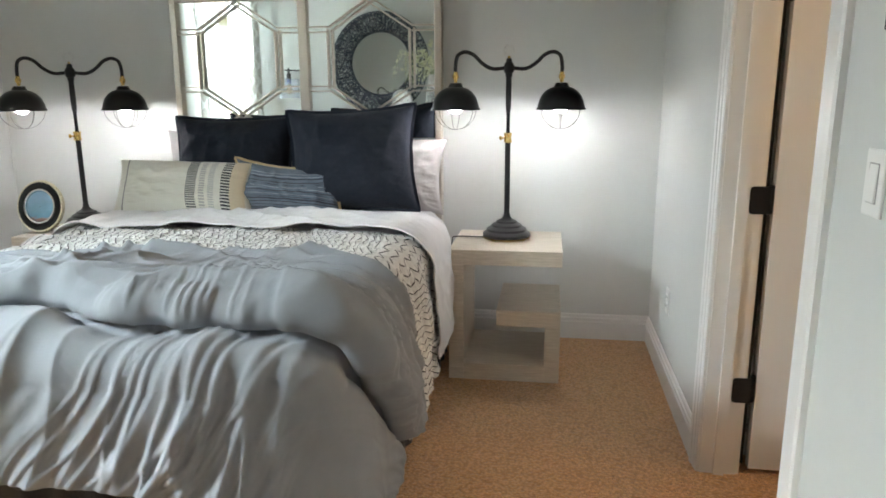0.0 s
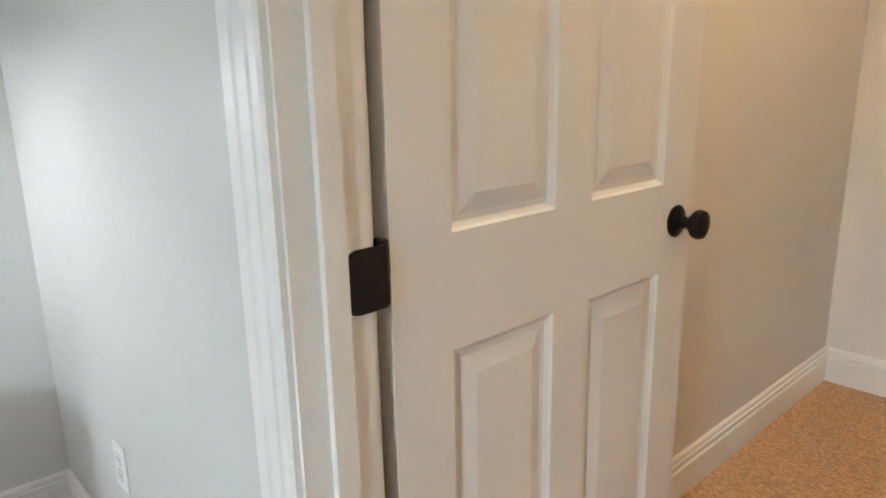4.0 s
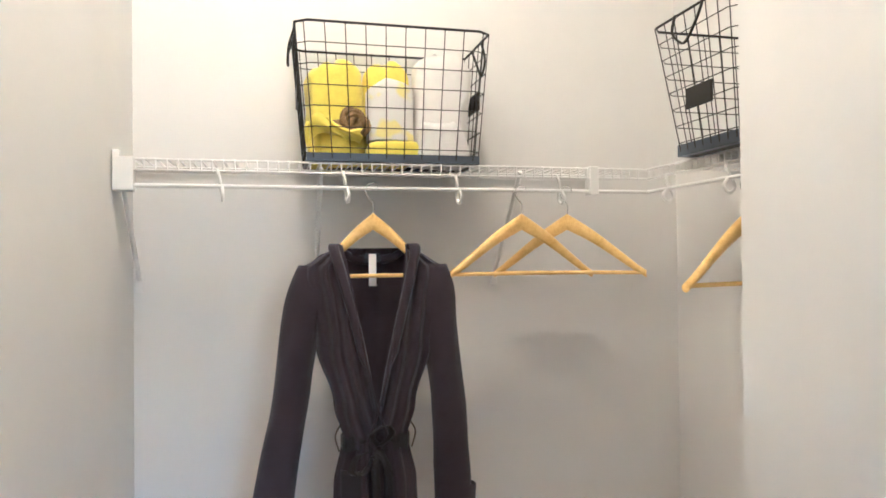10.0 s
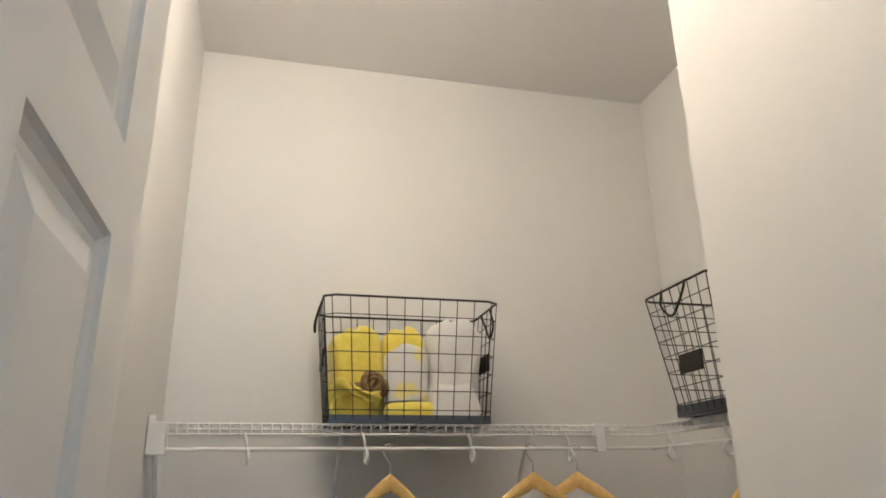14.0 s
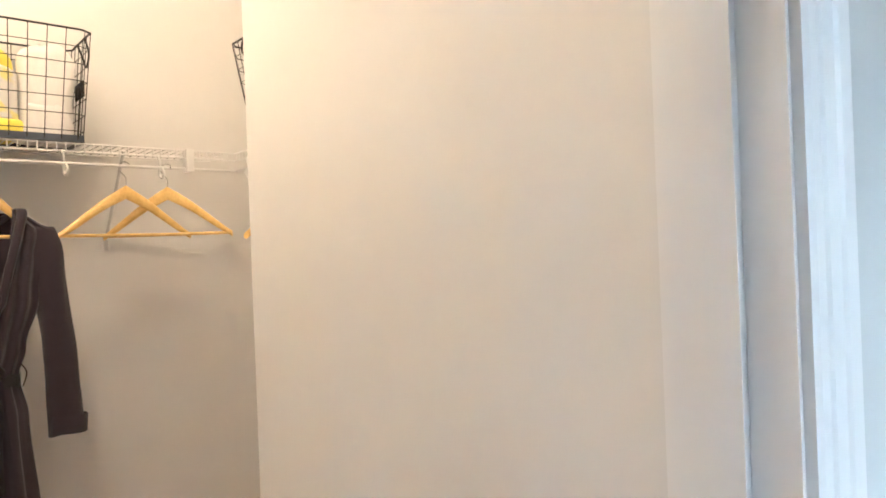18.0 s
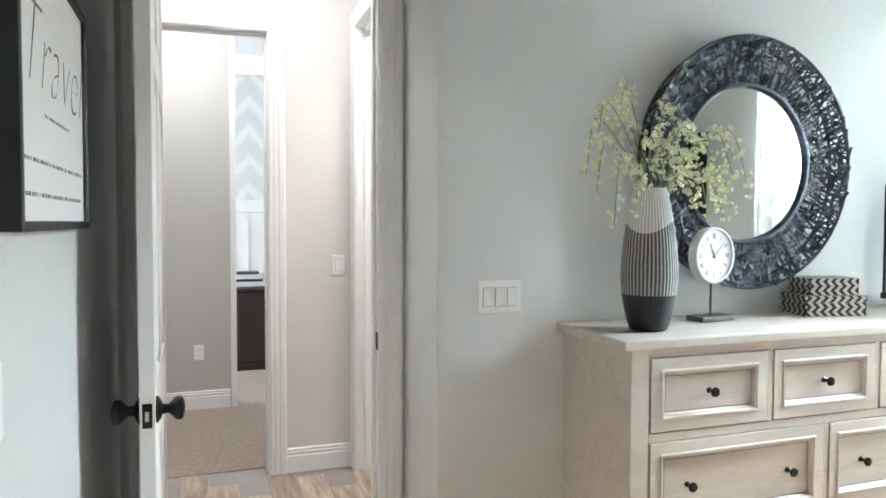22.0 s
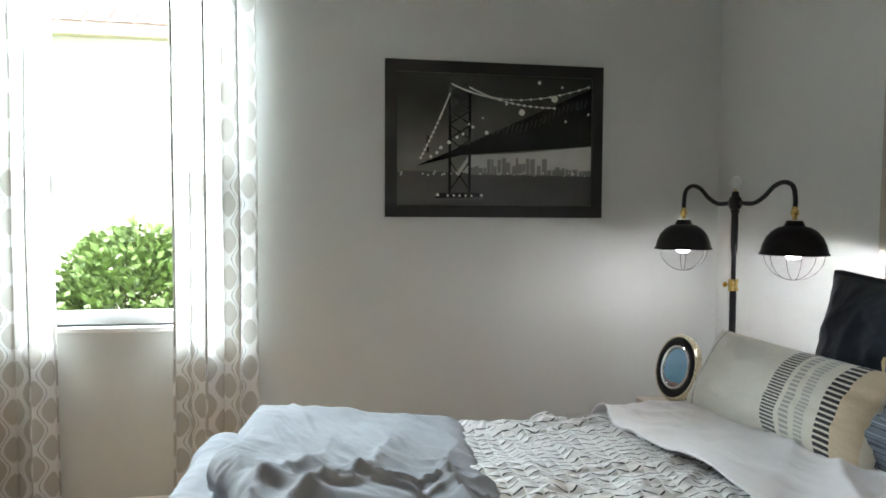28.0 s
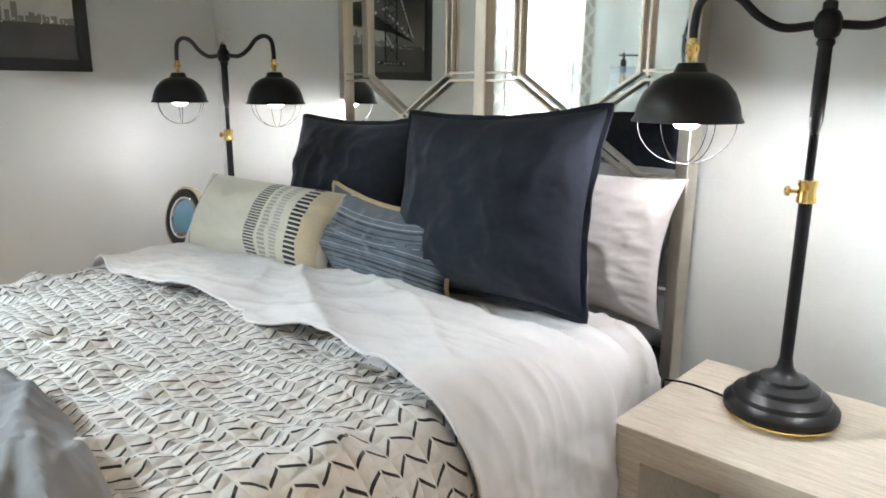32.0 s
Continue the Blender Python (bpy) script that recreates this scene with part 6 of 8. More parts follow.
def planks_print():
    W_, H_ = 1.008, 0.692
    p = framed("framed_print", "black-framed monochrome print hung above the headboard", pose(-1.128, NORTH - 0.002, 1.884), W_, H_, 0.052, 0.024)
    x0, x1, z0, z1 = -W_ / 2 + 0.05, W_ / 2 - 0.05, 0.05, H_ - 0.05
    part("print", box(bm_new(), x0, x1, -0.010, -0.004, z0, z1), "print_sky", p, "dark toned photograph")
    bm = bm_new()
    for k in range(13):
        a = x0 + 0.02 + k * 0.068
        flat(bm, [(a, z0), (a + 0.035, z0), (a + 0.035 + (0.0 - a) * 0.5, z0 + 0.28), (a + (0.0 - a) * 0.5, z0 + 0.28)], -0.0112)
    part("printed_planks", bm, "grey4", p)
    gl = part("picture_glass", box(bm_new(), x0, x1, -0.0175, -0.016, z0, z1), "glass", p, "clear picture glass")
    gl.visible_shadow = False


planks_print()


def travel_print():
    W_, H_ = 0.622, 0.478
    p = framed("framed_print", "deep black frame with a white lettered travel print", pose(EAST - 0.002, 0.911, 1.374, 0, 0, -90), W_, H_, 0.016, 0.032)
    x0, x1, z0, z1 = -W_ / 2 + 0.014, W_ / 2 - 0.014, 0.014, H_ - 0.014
    pr = part("print", box(bm_new(), x0, x1, -0.024, -0.004, z0, z1), "paper", p, "white paper print")
    cu = bpy.data.curves.new("lettering", 'FONT')
    cu.body, cu.size, cu.align_x, cu.shear = "Travel", 0.215, 'CENTER', 0.35
    cu.offset = -0.0060
    tx = new("lettering", cu)
    tx.parent = p
    tx.matrix_basis = pose(0.0, -0.0245, 0.235, 90, 0, 0)
    cu.materials.append(M["grey4"])
    rs_ = random.Random(9)
    for z_, a0, a1, hh in ((0.195, -0.10, 0.13, 0.006), (0.112, -0.28, 0.27, 0.007), (0.056, -0.27, 0.24, 0.007)):
        a = a0
        while a < a1:
            wd = rs_.uniform(0.004, 0.022)
            bm = bm_new()
            flat(bm, [(a, z_), (a + wd, z_), (a + wd, z_ + hh), (a, z_ + hh)], -0.0243)
            part("printed_word", bm, "grey4", pr)
            a += wd + rs_.uniform(0.004, 0.009)


travel_print()


def photo_frame():
    p = thing("photo_frame", "small oval photo frame with a dark band and a seaside picture", "photo frame", pose(-2.395, 3.085, 0.6095, -14, 0, 14) @ Matrix.Diagonal((1.36, 1.36, 1.36, 1)))
    rot = Matrix.Rotation(radians(90), 4, 'X') @ Matrix.Diagonal((0.84, 1.0, 1.0, 1))
    at = (0, 0, 0.098)

    def ring(nm, prof, mat, lb):
        part(nm, lathe(bm_new(), prof, 48, at, rot, False), mat, p, lb, 40)
    ring("outer_rim", ((0.096, -0.012), (0.098, 0.004), (0.094, 0.010), (0.089, 0.010)), "brass_pale", "pale gold outer rim")
    ring("dark_band", ((0.089, 0.010), (0.082, 0.013), (0.072, 0.012), (0.067, 0.009)), "black", "glossy black band")
    ring("inner_rim", ((0.067, 0.009), (0.064, 0.013), (0.058, 0.012), (0.055, 0.006)), "chrome", "silver inner rim")
    ring("photo", ((0.056, 0.006), (0.001, 0.006)), "photo", "small blue seaside photo")
    ring("backing", ((0.096, -0.012), (0.001, -0.012)), "black", "black backing")
    st_ = part("easel", box(bm_new(), -0.02, 0.02, 0.0, 0.004, 0.0, 0.13, 0.001), "black", p, "fold-out easel leg")
    st_.matrix_basis = pose(0, 0.052, 0.0, 20, 0, 0)


def photo_material():
    m, t, n, l, b = nodes_of("seaside_photo")
    xyz = n.new("ShaderNodeSeparateXYZ")
    l.new(coords(t), xyz.inputs[0])
    f = math_node(t, 'MULTIPLY_ADD', noise_tex(t, coords(t), 40, 3, 0.6), 0.04, math_node(t, 'SUBTRACT', xyz.outputs[2], 0.045))
    l.new(ramp(t, math_node(t, 'MULTIPLY', f, 9.0), ((0.0, (0.12, 0.07, 0.06)), (0.25, (0.30, 0.22, 0.22)), (0.32, (0.16, 0.36, 0.55)), (0.95, (0.30, 0.55, 0.78)))), b.inputs["Base Color"])
    b.inputs["Roughness"].default_value = 0.15
    return m


M["photo"] = photo_material()
M["brass_pale"] = surface("pale_gold", (0.62, 0.55, 0.40), 0.28, 0.9, var=0.1)
photo_frame()


# ---- switches and outlets ----
def wall_plate(name, label, m, gangs, outlet=False, category="light switch"):
    p = thing(name, label, category, m)
    w = 0.07 + 0.046 * (gangs - 1)
    part("plate", box(bm_new(), -w / 2, w / 2, -0.006, 0, -0.057, 0.057, 0.003), "plastic", p)
    for k in range(gangs):
        x = (k - (gangs - 1) / 2) * 0.046
        if outlet:
            for z in (-0.020, 0.020):
                r = part("socket_face", box(bm_new(), x - 0.016, x + 0.016, -0.0075, -0.005, z - 0.014, z + 0.014, 0.004), "plastic", p)
                for s in (-0.006, 0.006):
                    part("slot", box(bm_new(), x + s - 0.001, x + s + 0.001, -0.0078, -0.0074, z - 0.004, z + 0.005), "ink", r)
        else:
            # Grey surround: shade of the gap at the rocker, put into colour.
            part("rocker_gap_shade", box(bm_new(), x - 0.0175, x + 0.0175, -0.0072, -0.005, -0.034, 0.034, 0.0005), "switch_gap", p)
            rk = part("rocker", box(bm_new(), x - 0.0162, x + 0.0162, -0.009, -0.005, -0.0325, 0.0325, 0.0015), "plastic", p)
            rk.rotation_euler = (radians(3 if k % 2 else -3), 0, 0)
    return p


M["switch_gap"] = surface("switch_gap_grey", (0.35, 0.35, 0.34), 0.6, grain_bump=0)
wall_plate("light_switch", "white three-gang rocker switch on the grey wall", pose(-0.598, SOUTH, 1.130, 0, 0, 180), 3)
wall_plate("light_switch", "white single rocker switch beside the closet door", pose(EAST, 1.258, 1.131, 0, 0, -90), 1)
wall_plate("outlet", "white wall outlet low beside the nightstand", pose(EAST, 3.085, 0.375, 0, 0, -90), 1, True, "outlet")
wall_plate("light_switch", "white rocker switch on the hall wall", pose(-0.332, HALL_Y, 1.147, 0, 0, 180), 1)


# ---- closet ----
M["white_wire"] = surface("white_coated_wire", (0.78, 0.78, 0.76), 0.35, var=0.02, grain_bump=0.02)
M["black_wire"] = surface("black_coated_wire", (0.012, 0.010, 0.010), 0.45, 0.2, var=0.2, grain_bump=0.03)
M["hanger_wood"] = wood("honey_wood", (0.66, 0.41, 0.09), (0.84, 0.60, 0.20), 0.35, 5.0, (6, 1.2, 6))
M["robe"] = cloth("plum_black_jersey", (0.036, 0.027, 0.037), 0.12, 1100, 0.25, 0.22)
M["satin"] = surface("black_satin", (0.012, 0.011, 0.013), 0.28, var=0.2, grain=500, grain_bump=0.1)
M["yellow_towel"] = cloth("yellow_terry", (0.84, 0.71, 0.09), 0.08, 260, 0.8, 0.3, 50)
M["white_towel"] = cloth("white_terry", (0.78, 0.765, 0.735), 0.03, 260, 0.6, 0.3, 50)
M["blanket"] = cloth("cream_blanket", (0.74, 0.70, 0.64), 0.04, 420, 0.6, 0.3, 40)
M["brown_ring"] = cloth("woven_brown_ring", (0.30, 0.20, 0.09), 0.4, 300, 1.0, 0.1, 90)
M["base_metal"] = surface("blued_steel", (0.10, 0.115, 0.14), 0.35, 0.6, var=0.15, grain_bump=0.03)
SHELF_Z, SHELF_X, SHELF_Y = 1.735, 2.83, 1.10


def wire_shelf(name, label, length, m, first=0.0):
    """A shelf of white wire: it runs along local x, its back on y = 0, its front at y = -0.258 with a lip and a rod."""
    s = thing(name, label, "wire shelf", m, "closet shelves")
    dp = 0.258
    for y, z, r, nm in ((-0.012, 0, 0.003, "back_wire"), (-dp * 0.5, -0.004, 0.003, "middle_wire"), (-dp, 0.0, 0.0032, "front_wire"), (-dp, -0.026, 0.0032, "lip_wire"), (-dp, -0.064, 0.0052, "hang_rod")):
        part(nm, tube(bm_new(), [(0, y, z), (length, y, z)], r, 8), "white_wire", s, "", 60)
    n = int(length / 0.0265)
    me = None
    for k in range(n):
        x = 0.012 + k * 0.0265
        if me is None:
            me = finish("cross_wire", tube(bm_new(), [(0, -0.008, 0.003), (0, -dp + 0.004, 0.003), (0, -dp - 0.003, 0.0), (0, -dp - 0.003, -0.028)], 0.0021, 5), "white_wire", 60)
        w = new("cross_wire", me)
        w.parent = s
        w.location = (x, 0, 0)
    return s


def hang_hook(s, x):
    pts = bent([(x, -0.258, -0.022), (x + 0.006, -0.262, -0.045), (x + 0.010, -0.245, -0.085), (x + 0.012, -0.262, -0.100), (x + 0.014, -0.278, -0.085), (x + 0.012, -0.266, -0.066)], 5)
    part("rod_hook", tube(bm_new(), pts, 0.0042, 6), "white_wire", s, "white rod support hook", 60)


def brace(s, x):
    part("brace", tube(bm_new(), [(x, -0.252, -0.012), (x, -0.006, -0.30)], 0.0065, 8), "white_wire", s, "diagonal white brace", 60)
    part("brace_foot", box(bm_new(), x - 0.010, x + 0.010, -0.006, 0.0, -0.335, -0.285, 0.002), "white_wire", s, "white brace foot")


back = wire_shelf("wire_shelf", "white wire shelf with a hanging rod along the back wall", CLOSET_N - SHELF_Y + 0.085, pose(CLOSET_E, CLOSET_N - 0.006, SHELF_Z, 0, 0, -90))
for x in (0.235, 0.545, 0.845, 1.14):
    hang_hook(back, x)
for x in (0.49, 1.035):
    brace(back, x)
part("end_bracket", box(bm_new(), -0.004, 0.044, -0.272, -0.236, -0.078, 0.004, 0.003), "white_wire", back, "white plastic end bracket")
part("end_bracket_stem", box(bm_new(), -0.004, 0.012, -0.266, -0.240, 0.0, 0.022, 0.002), "white_wire", back, "white plastic end bracket stem")
part("corner_clip", box(bm_new(), 1.235, 1.262, -0.272, -0.236, -0.075, 0.006, 0.003), "white_wire", back, "white corner clip")
side = wire_shelf("wire_shelf", "white wire shelf with a hanging rod along the end wall", SHELF_X - VEST_X - 0.03, pose(SHELF_X + 0.0, CLOSET_S, SHELF_Z, 0, 0, 180))
for x in (0.10, 0.36, 0.66):
    hang_hook(side, x)
brace(side, 0.52)
brace(back, 0.010)


def grid_basket(name, label, m, L, D, H, taper, tray=0.022, step=0.052, rows=7, wire=0.0014, plate=0.52):
    b = thing(name, label, "wire basket", m, "black wire baskets")
    tl, td = L - taper, D - taper

    def at(a, c, v):
        """Round the basket: a, c from -0.5 to 0.5 across, v from 0 (bottom) to 1."""
        return Vector((a * (tl + (L - tl) * v), c * (td + (D - td) * v), tray * 0.4 + v * (H - tray * 0.4)))

    def loop(v, r, n=6):
        k = 0.42
        pts = []
        for a, c in ((-0.5, -k), (-0.5, k), (-k - 0.02, 0.5), (k + 0.02, 0.5), (0.5, k), (0.5, -k), (k + 0.02, -0.5), (-k - 0.02, -0.5)):
            pts.append(at(a, c, v))
        return tube(bm_new(), pts, r, n, True)
    part("rim", loop(1.0, 0.0034, 8), "black_wire", b, "thick black rim wire", 60)
    for k in range(1, rows + 1):
        part("hoop_wire", loop(1 - k / (rows + 0.5), wire, 5), "black_wire", b, "", 60)
    nl, nd = max(3, round(L / step)), max(3, round(D / step))
    for k in range(nl + 1):
        a = -0.46 + 0.92 * k / nl
        for c in (-0.5, 0.5):
            part("upright_wire", tube(bm_new(), [at(a, c, 1), at(a, c, 0.0)], wire, 5), "black_wire", b, "", 60)
    for k in range(nd + 1):
        c = -0.44 + 0.88 * k / nd
        for a in (-0.5, 0.5):
            part("upright_wire", tube(bm_new(), [at(a, c, 1), at(a, c, 0.0)], wire, 5), "black_wire", b, "", 60)
    bm = bm_new()
    t2, d2 = tl / 2, td / 2
    for q in ((-t2, t2, -d2, -d2 + 0.018), (-t2, t2, d2 - 0.018, d2), (-t2, -t2 + 0.018, -d2 + 0.018, d2 - 0.018), (t2 - 0.018, t2, -d2 + 0.018, d2 - 0.018)):
        box(bm, *q, 0.0, tray)
    part("base_frame", bm, "base_metal", b, "flat black base frame")
    bm = bm_new()
    box(bm, -t2 + 0.018, t2 - 0.018, -d2 + 0.018, d2 - 0.018, 0.003, 0.006)
    if tray > 0.03 or rows > 6:
        part("base_plate", bm, "black_wire", b, "flat black base")
    else:
        bm.free()
    for s in (-1, 1):
        p0, p1 = at(s * 0.5, -0.17, 1), at(s * 0.5, 0.17, 1)
        o = Vector((s * 0.014, 0, 0))
        arc = bent([p0 + Vector((0, 0, 0.004)), p0 + o + Vector((0, 0.01, -0.045)), (p0 + p1) / 2 + o + Vector((0, 0, -0.082)), p1 + o + Vector((0, -0.01, -0.045)), p1 + Vector((0, 0, 0.004))], 6)
        part("handle", tube(bm_new(), arc, 0.0034, 6), "black_wire", b, "bent wire handle", 60)
        c = at(s * 0.5, 0, plate)
        bm = bm_new()
        box(bm, c.x - 0.003 + s * 0.004, c.x + 0.003 + s * 0.004, -0.052, 0.052, c.z - 0.026, c.z + 0.026, 0.002)
        part("label_plate", bm, "black_wire", b, "black label plate")
    return b


SB = pose(2.935, 1.756, SHELF_Z + 0.0045, 0, 0, 90)
grid_basket("wire_basket", "black wire basket of yellow and white towels on the closet shelf", SB, 0.515, 0.275, 0.352, 0.055, 0.022, 0.056, 6)
grid_basket("wire_basket", "black wire basket on the end shelf of the closet", pose(2.485, 0.925, SHELF_Z + 0.0045, 0, 0, 90), 0.36, 0.34, 0.335, 0.09, 0.030, 0.052, 7, plate=0.37)
LB = pose(2.525, 1.258, 0.002, 0, 0, 36)
grid_basket("laundry_basket", "tall black wire basket of white blankets on the closet carpet", LB, 0.50, 0.33, 0.43, 0.05, 0.020, 0.056, 7)


def lump(name, label, category, mat, m, size, seed, fold=0.0, nu=56, nv=40, power=0.45, group=""):
    """A soft bundle: a rounded block with creases."""
    bm = bm_new()
    sx, sy, sz = size

    def fn(u, v):
        a, b = 2 * math.pi * u, math.pi * (v - 0.5)
        ca, sa, cb, sb = math.cos(a), math.sin(a), math.cos(b), math.sin(b)

        def pw(x):
            return math.copysign(abs(x) ** power, x)
        p = Vector((pw(cb) * pw(ca) * sx, pw(cb) * pw(sa) * sy, pw(sb) * sz))
        k = 0.10 * noise.fractal(p * 9 + Vector((seed, 0, 0)), 1, 2, 3) + fold * (ridge(p.x * 14 + seed, p.z * 9 + p.y * 6, seed, 3) - 0.5)
        return p * (1 + k) + Vector((0, 0, sz))
    sheet(bm, nu, nv, fn)
    bmesh.ops.remove_doubles(bm, verts=bm.verts, dist=0.0004)
    ob = whole(name, bm, mat, label, category, "", 80, group)
    ob.matrix_basis = m
    return ob


tz = 0.008
M["patched_towel"] = cloth("white_terry_with_yellow", (0.78, 0.765, 0.735), 0.03, 260, 0.6, 0.3, 50)


def patched():
    """White terry with soft yellow patches dyed into it."""
    m, t, n, l, b = nodes_of("patched_terry")
    f_ = ramp(t, noise_tex(t, coords(t), 16, 2, 0.4), ((0.52, (0.78, 0.765, 0.735)), (0.60, (0.84, 0.76, 0.30))))
    l.new(f_, b.inputs["Base Color"])
    b.inputs["Roughness"].default_value = 0.95
    b.inputs["Sheen Weight"].default_value = 0.3
    bump(t, b, noise_tex(t, coords(t), 330, 3, 0.7), 0.7, 0.004)
    return m


M["patched_towel"] = patched()


def folded(name, label, mat, m, w, d_, h, layers, seed, category="towel"):
    """A towel folded into a tall bundle: leaves lie against one another, rounded at the folds."""
    bm = bm_new()

    def fn(u, v):
        a = 2 * math.pi * u
        ca, sa = math.cos(a), math.sin(a)
        x = math.copysign(abs(ca) ** 0.5, ca) * w
        y = math.copysign(abs(sa) ** 0.55, sa) * d_
        z = v * h
        leaf = math.sin(layers * math.pi * (x / w * 0.5 + 0.5)) * (0.010 if sa > 0 else 0.004)
        top = 0.030 * noise.noise(Vector((x * 16 + seed, y * 10, 2.0))) * v ** 3
        rnd = math.sqrt(max(0.0, 1 - max(0.0, (v - 0.86) / 0.14) ** 2))
        k = 1 + 0.05 * fbm(x * 12 + seed, z * 9, y * 8) + 0.05 * (ridge(x * 18 + seed, z * 7 + y * 9, seed, 4) - 0.4)
        return Vector((x * k * (0.35 + 0.65 * rnd), (y + leaf) * k * (0.35 + 0.65 * rnd), z + top + 0.012 * abs(math.sin(layers * math.pi * (x / w * 0.5 + 0.5))) * v ** 4))
    g = sheet(bm, 97, 60, fn)
    bm.faces.new(g[-1][:-1])
    bm.faces.new(g[0][:-1][::-1])
    bmesh.ops.remove_doubles(bm, verts=bm.verts, dist=0.0004)
    ob = whole(name, bm, mat, label, category, "", 80, "rolled towels")
    ob.matrix_basis = m


folded("folded_towel", "yellow terry towel folded upright in the wire basket", "yellow_towel", SB @ pose(0.135, -0.035, tz, 0, 4, 6), 0.076, 0.072, 0.262, 2, 2.0)
folded("folded_towel", "yellow towel folded under a white one", "yellow_towel", SB @ pose(0.006, -0.035, tz), 0.066, 0.055, 0.268, 2, 5.0)
folded("folded_towel", "white towel with yellow patches folded in the basket", "patched_towel", SB @ pose(0.004, 0.040, tz + 0.056), 0.064, 0.042, 0.150, 1, 4.0)
lump("folded_towel", "yellow towel folded low at the front of the basket", "towel", "yellow_towel", SB @ pose(0.004, 0.058, tz, 0, 0, 0), (0.066, 0.042, 0.027), 6.0, 0.14, group="rolled towels")
folded("rolled_blanket", "white rolled blanket standing in the wire basket", "white_towel", SB @ pose(-0.135, 0.0, tz, 0, -3, 0), 0.078, 0.082, 0.300, 1, 9.0, "blanket")
lump("rolled_blanket", "grey-white corner of a blanket tucked in the basket", "blanket", "white_towel", SB @ pose(-0.135, 0.078, tz, 0, 0, 0), (0.062, 0.022, 0.052), 3.0, 0.30, group="rolled towels")
# a yellow washcloth curled in front, tied with a woven band
bm = bm_new()
curl = bent([(0.215, 0.060, 0.03), (0.222, 0.086, 0.10), (0.195, 0.098, 0.118), (0.155, 0.104, 0.085), (0.115, 0.100, 0.070), (0.085, 0.092, 0.085)], 8)
rows = [[bm.verts.new(p + Vector((0.004 * math.sin(9 * v_ + k * 0.2), 0.006 * math.sin(5 * v_ + k * 0.3) - 0.020 * (1 - v_), -0.060 * (1 - v_) * (0.6 + 0.4 * math.sin(k * 0.16))))) for v_ in [i_ / 9 for i_ in range(10)]] for k, p in enumerate(curl)]
for a_, b_ in zip(rows, rows[1:]):
    for k in range(9):
        bm.faces.new((a_[k], a_[k + 1], b_[k + 1], b_[k]))
cl = whole("washcloth", bm, "yellow_towel", "yellow terry washcloth curled at the front of the basket", "towel", "", 80)
cl.matrix_basis = SB @ pose(0, 0, tz)
th = cl.modifiers.new("thickness", 'SOLIDIFY')
th.thickness = 0.008
tie = thing("towel_tie", "rough woven brown band knotted round a towel", "ribbon", SB @ pose(0.135, 0.0, tz + 0.098))
band = [(0.080 * math.cos(math.pi * i_ / 20), 0.045 + 0.012 * math.sin(math.pi * i_ / 20), -0.012 * math.cos(math.pi * i_ / 20)) for i_ in range(21)]
bm = bm_new()
rows = [[bm.verts.new((x_, y_ + 0.003 * math.sin(7 * k), z_ + q_)) for q_ in (-0.014, -0.005, 0.005, 0.014)] for k, (x_, y_, z_) in enumerate(band)]
for a_, b_ in zip(rows, rows[1:]):
    for k in range(3):
        bm.faces.new((a_[k], a_[k + 1], b_[k + 1], b_[k]))
bd = part("band", bm, "brown_ring", tie, "", 60)
th = bd.modifiers.new("thickness", 'SOLIDIFY')
th.thickness = 0.004
rs = random.Random(2)
for k in range(6):
    c_ = Vector((-0.035 + 0.012 * rs.uniform(-1, 1), 0.070, 0.004 + 0.010 * rs.uniform(-1, 1)))
    part("knot_strand", tube(bm_new(), [c_ + Vector((0.024 * math.cos(2 * math.pi * i_ / 18), 0.012 * math.sin(4 * math.pi * i_ / 18 + k), 0.026 * math.sin(2 * math.pi * i_ / 18))) for i_ in range(18)], 0.007, 5, True), "brown_ring", tie, "rough brown strand of the knot", 70)


def heaped_blanket():
    """A knitted throw dropped into the basket: heaped at one end, sliding down to the other, in tumbled folds."""
    bm = bm_new()

    def fn(u, v):
        a, b = 2 * math.pi * u, math.pi * (v - 0.5)
        ca, sa, cb, sb = math.cos(a), math.sin(a), math.cos(b), math.sin(b)

        def pw(x, e):
            return math.copysign(abs(x) ** e, x)
        x, y = pw(cb, 0.5) * pw(ca, 0.5) * 0.205, pw(cb, 0.5) * pw(sa, 0.5) * 0.125
        tall = 0.075 + 0.075 / (1 + math.exp((-x - 0.01) * 24))
        z = (pw(sb, 0.6) + 1) * tall
        q = Vector((x, y, z))
        k = 0.050 * (ridge(x * 9 + z * 7, y * 8 - z * 9, 3.0, 2) - 0.6) + 0.030 * (ridge(x * 19 - z * 15, y * 17 + z * 9, 8.0, 2) - 0.6)
        out = Vector((x * 1.2, y * 2.2, (z - tall) * 1.6)).normalized()
        q += out * (k + 0.006 * math.sin(x * 210 + z * 120) * math.sin(z * 230 - x * 60))
        q.x, q.y, q.z = max(-0.215, min(0.215, q.x)), max(-0.135, min(0.135, q.y)), max(0.0, q.z)
        return q
    sheet(bm, 190, 110, fn)
    bmesh.ops.remove_doubles(bm, verts=bm.verts, dist=0.0003)
    ob = whole("blanket", bm, "blanket", "cream knitted blanket heaped in the tall wire basket", "blanket", "", 80)
    ob.matrix_basis = LB @ pose(0, 0, 0.022)


heaped_blanket()


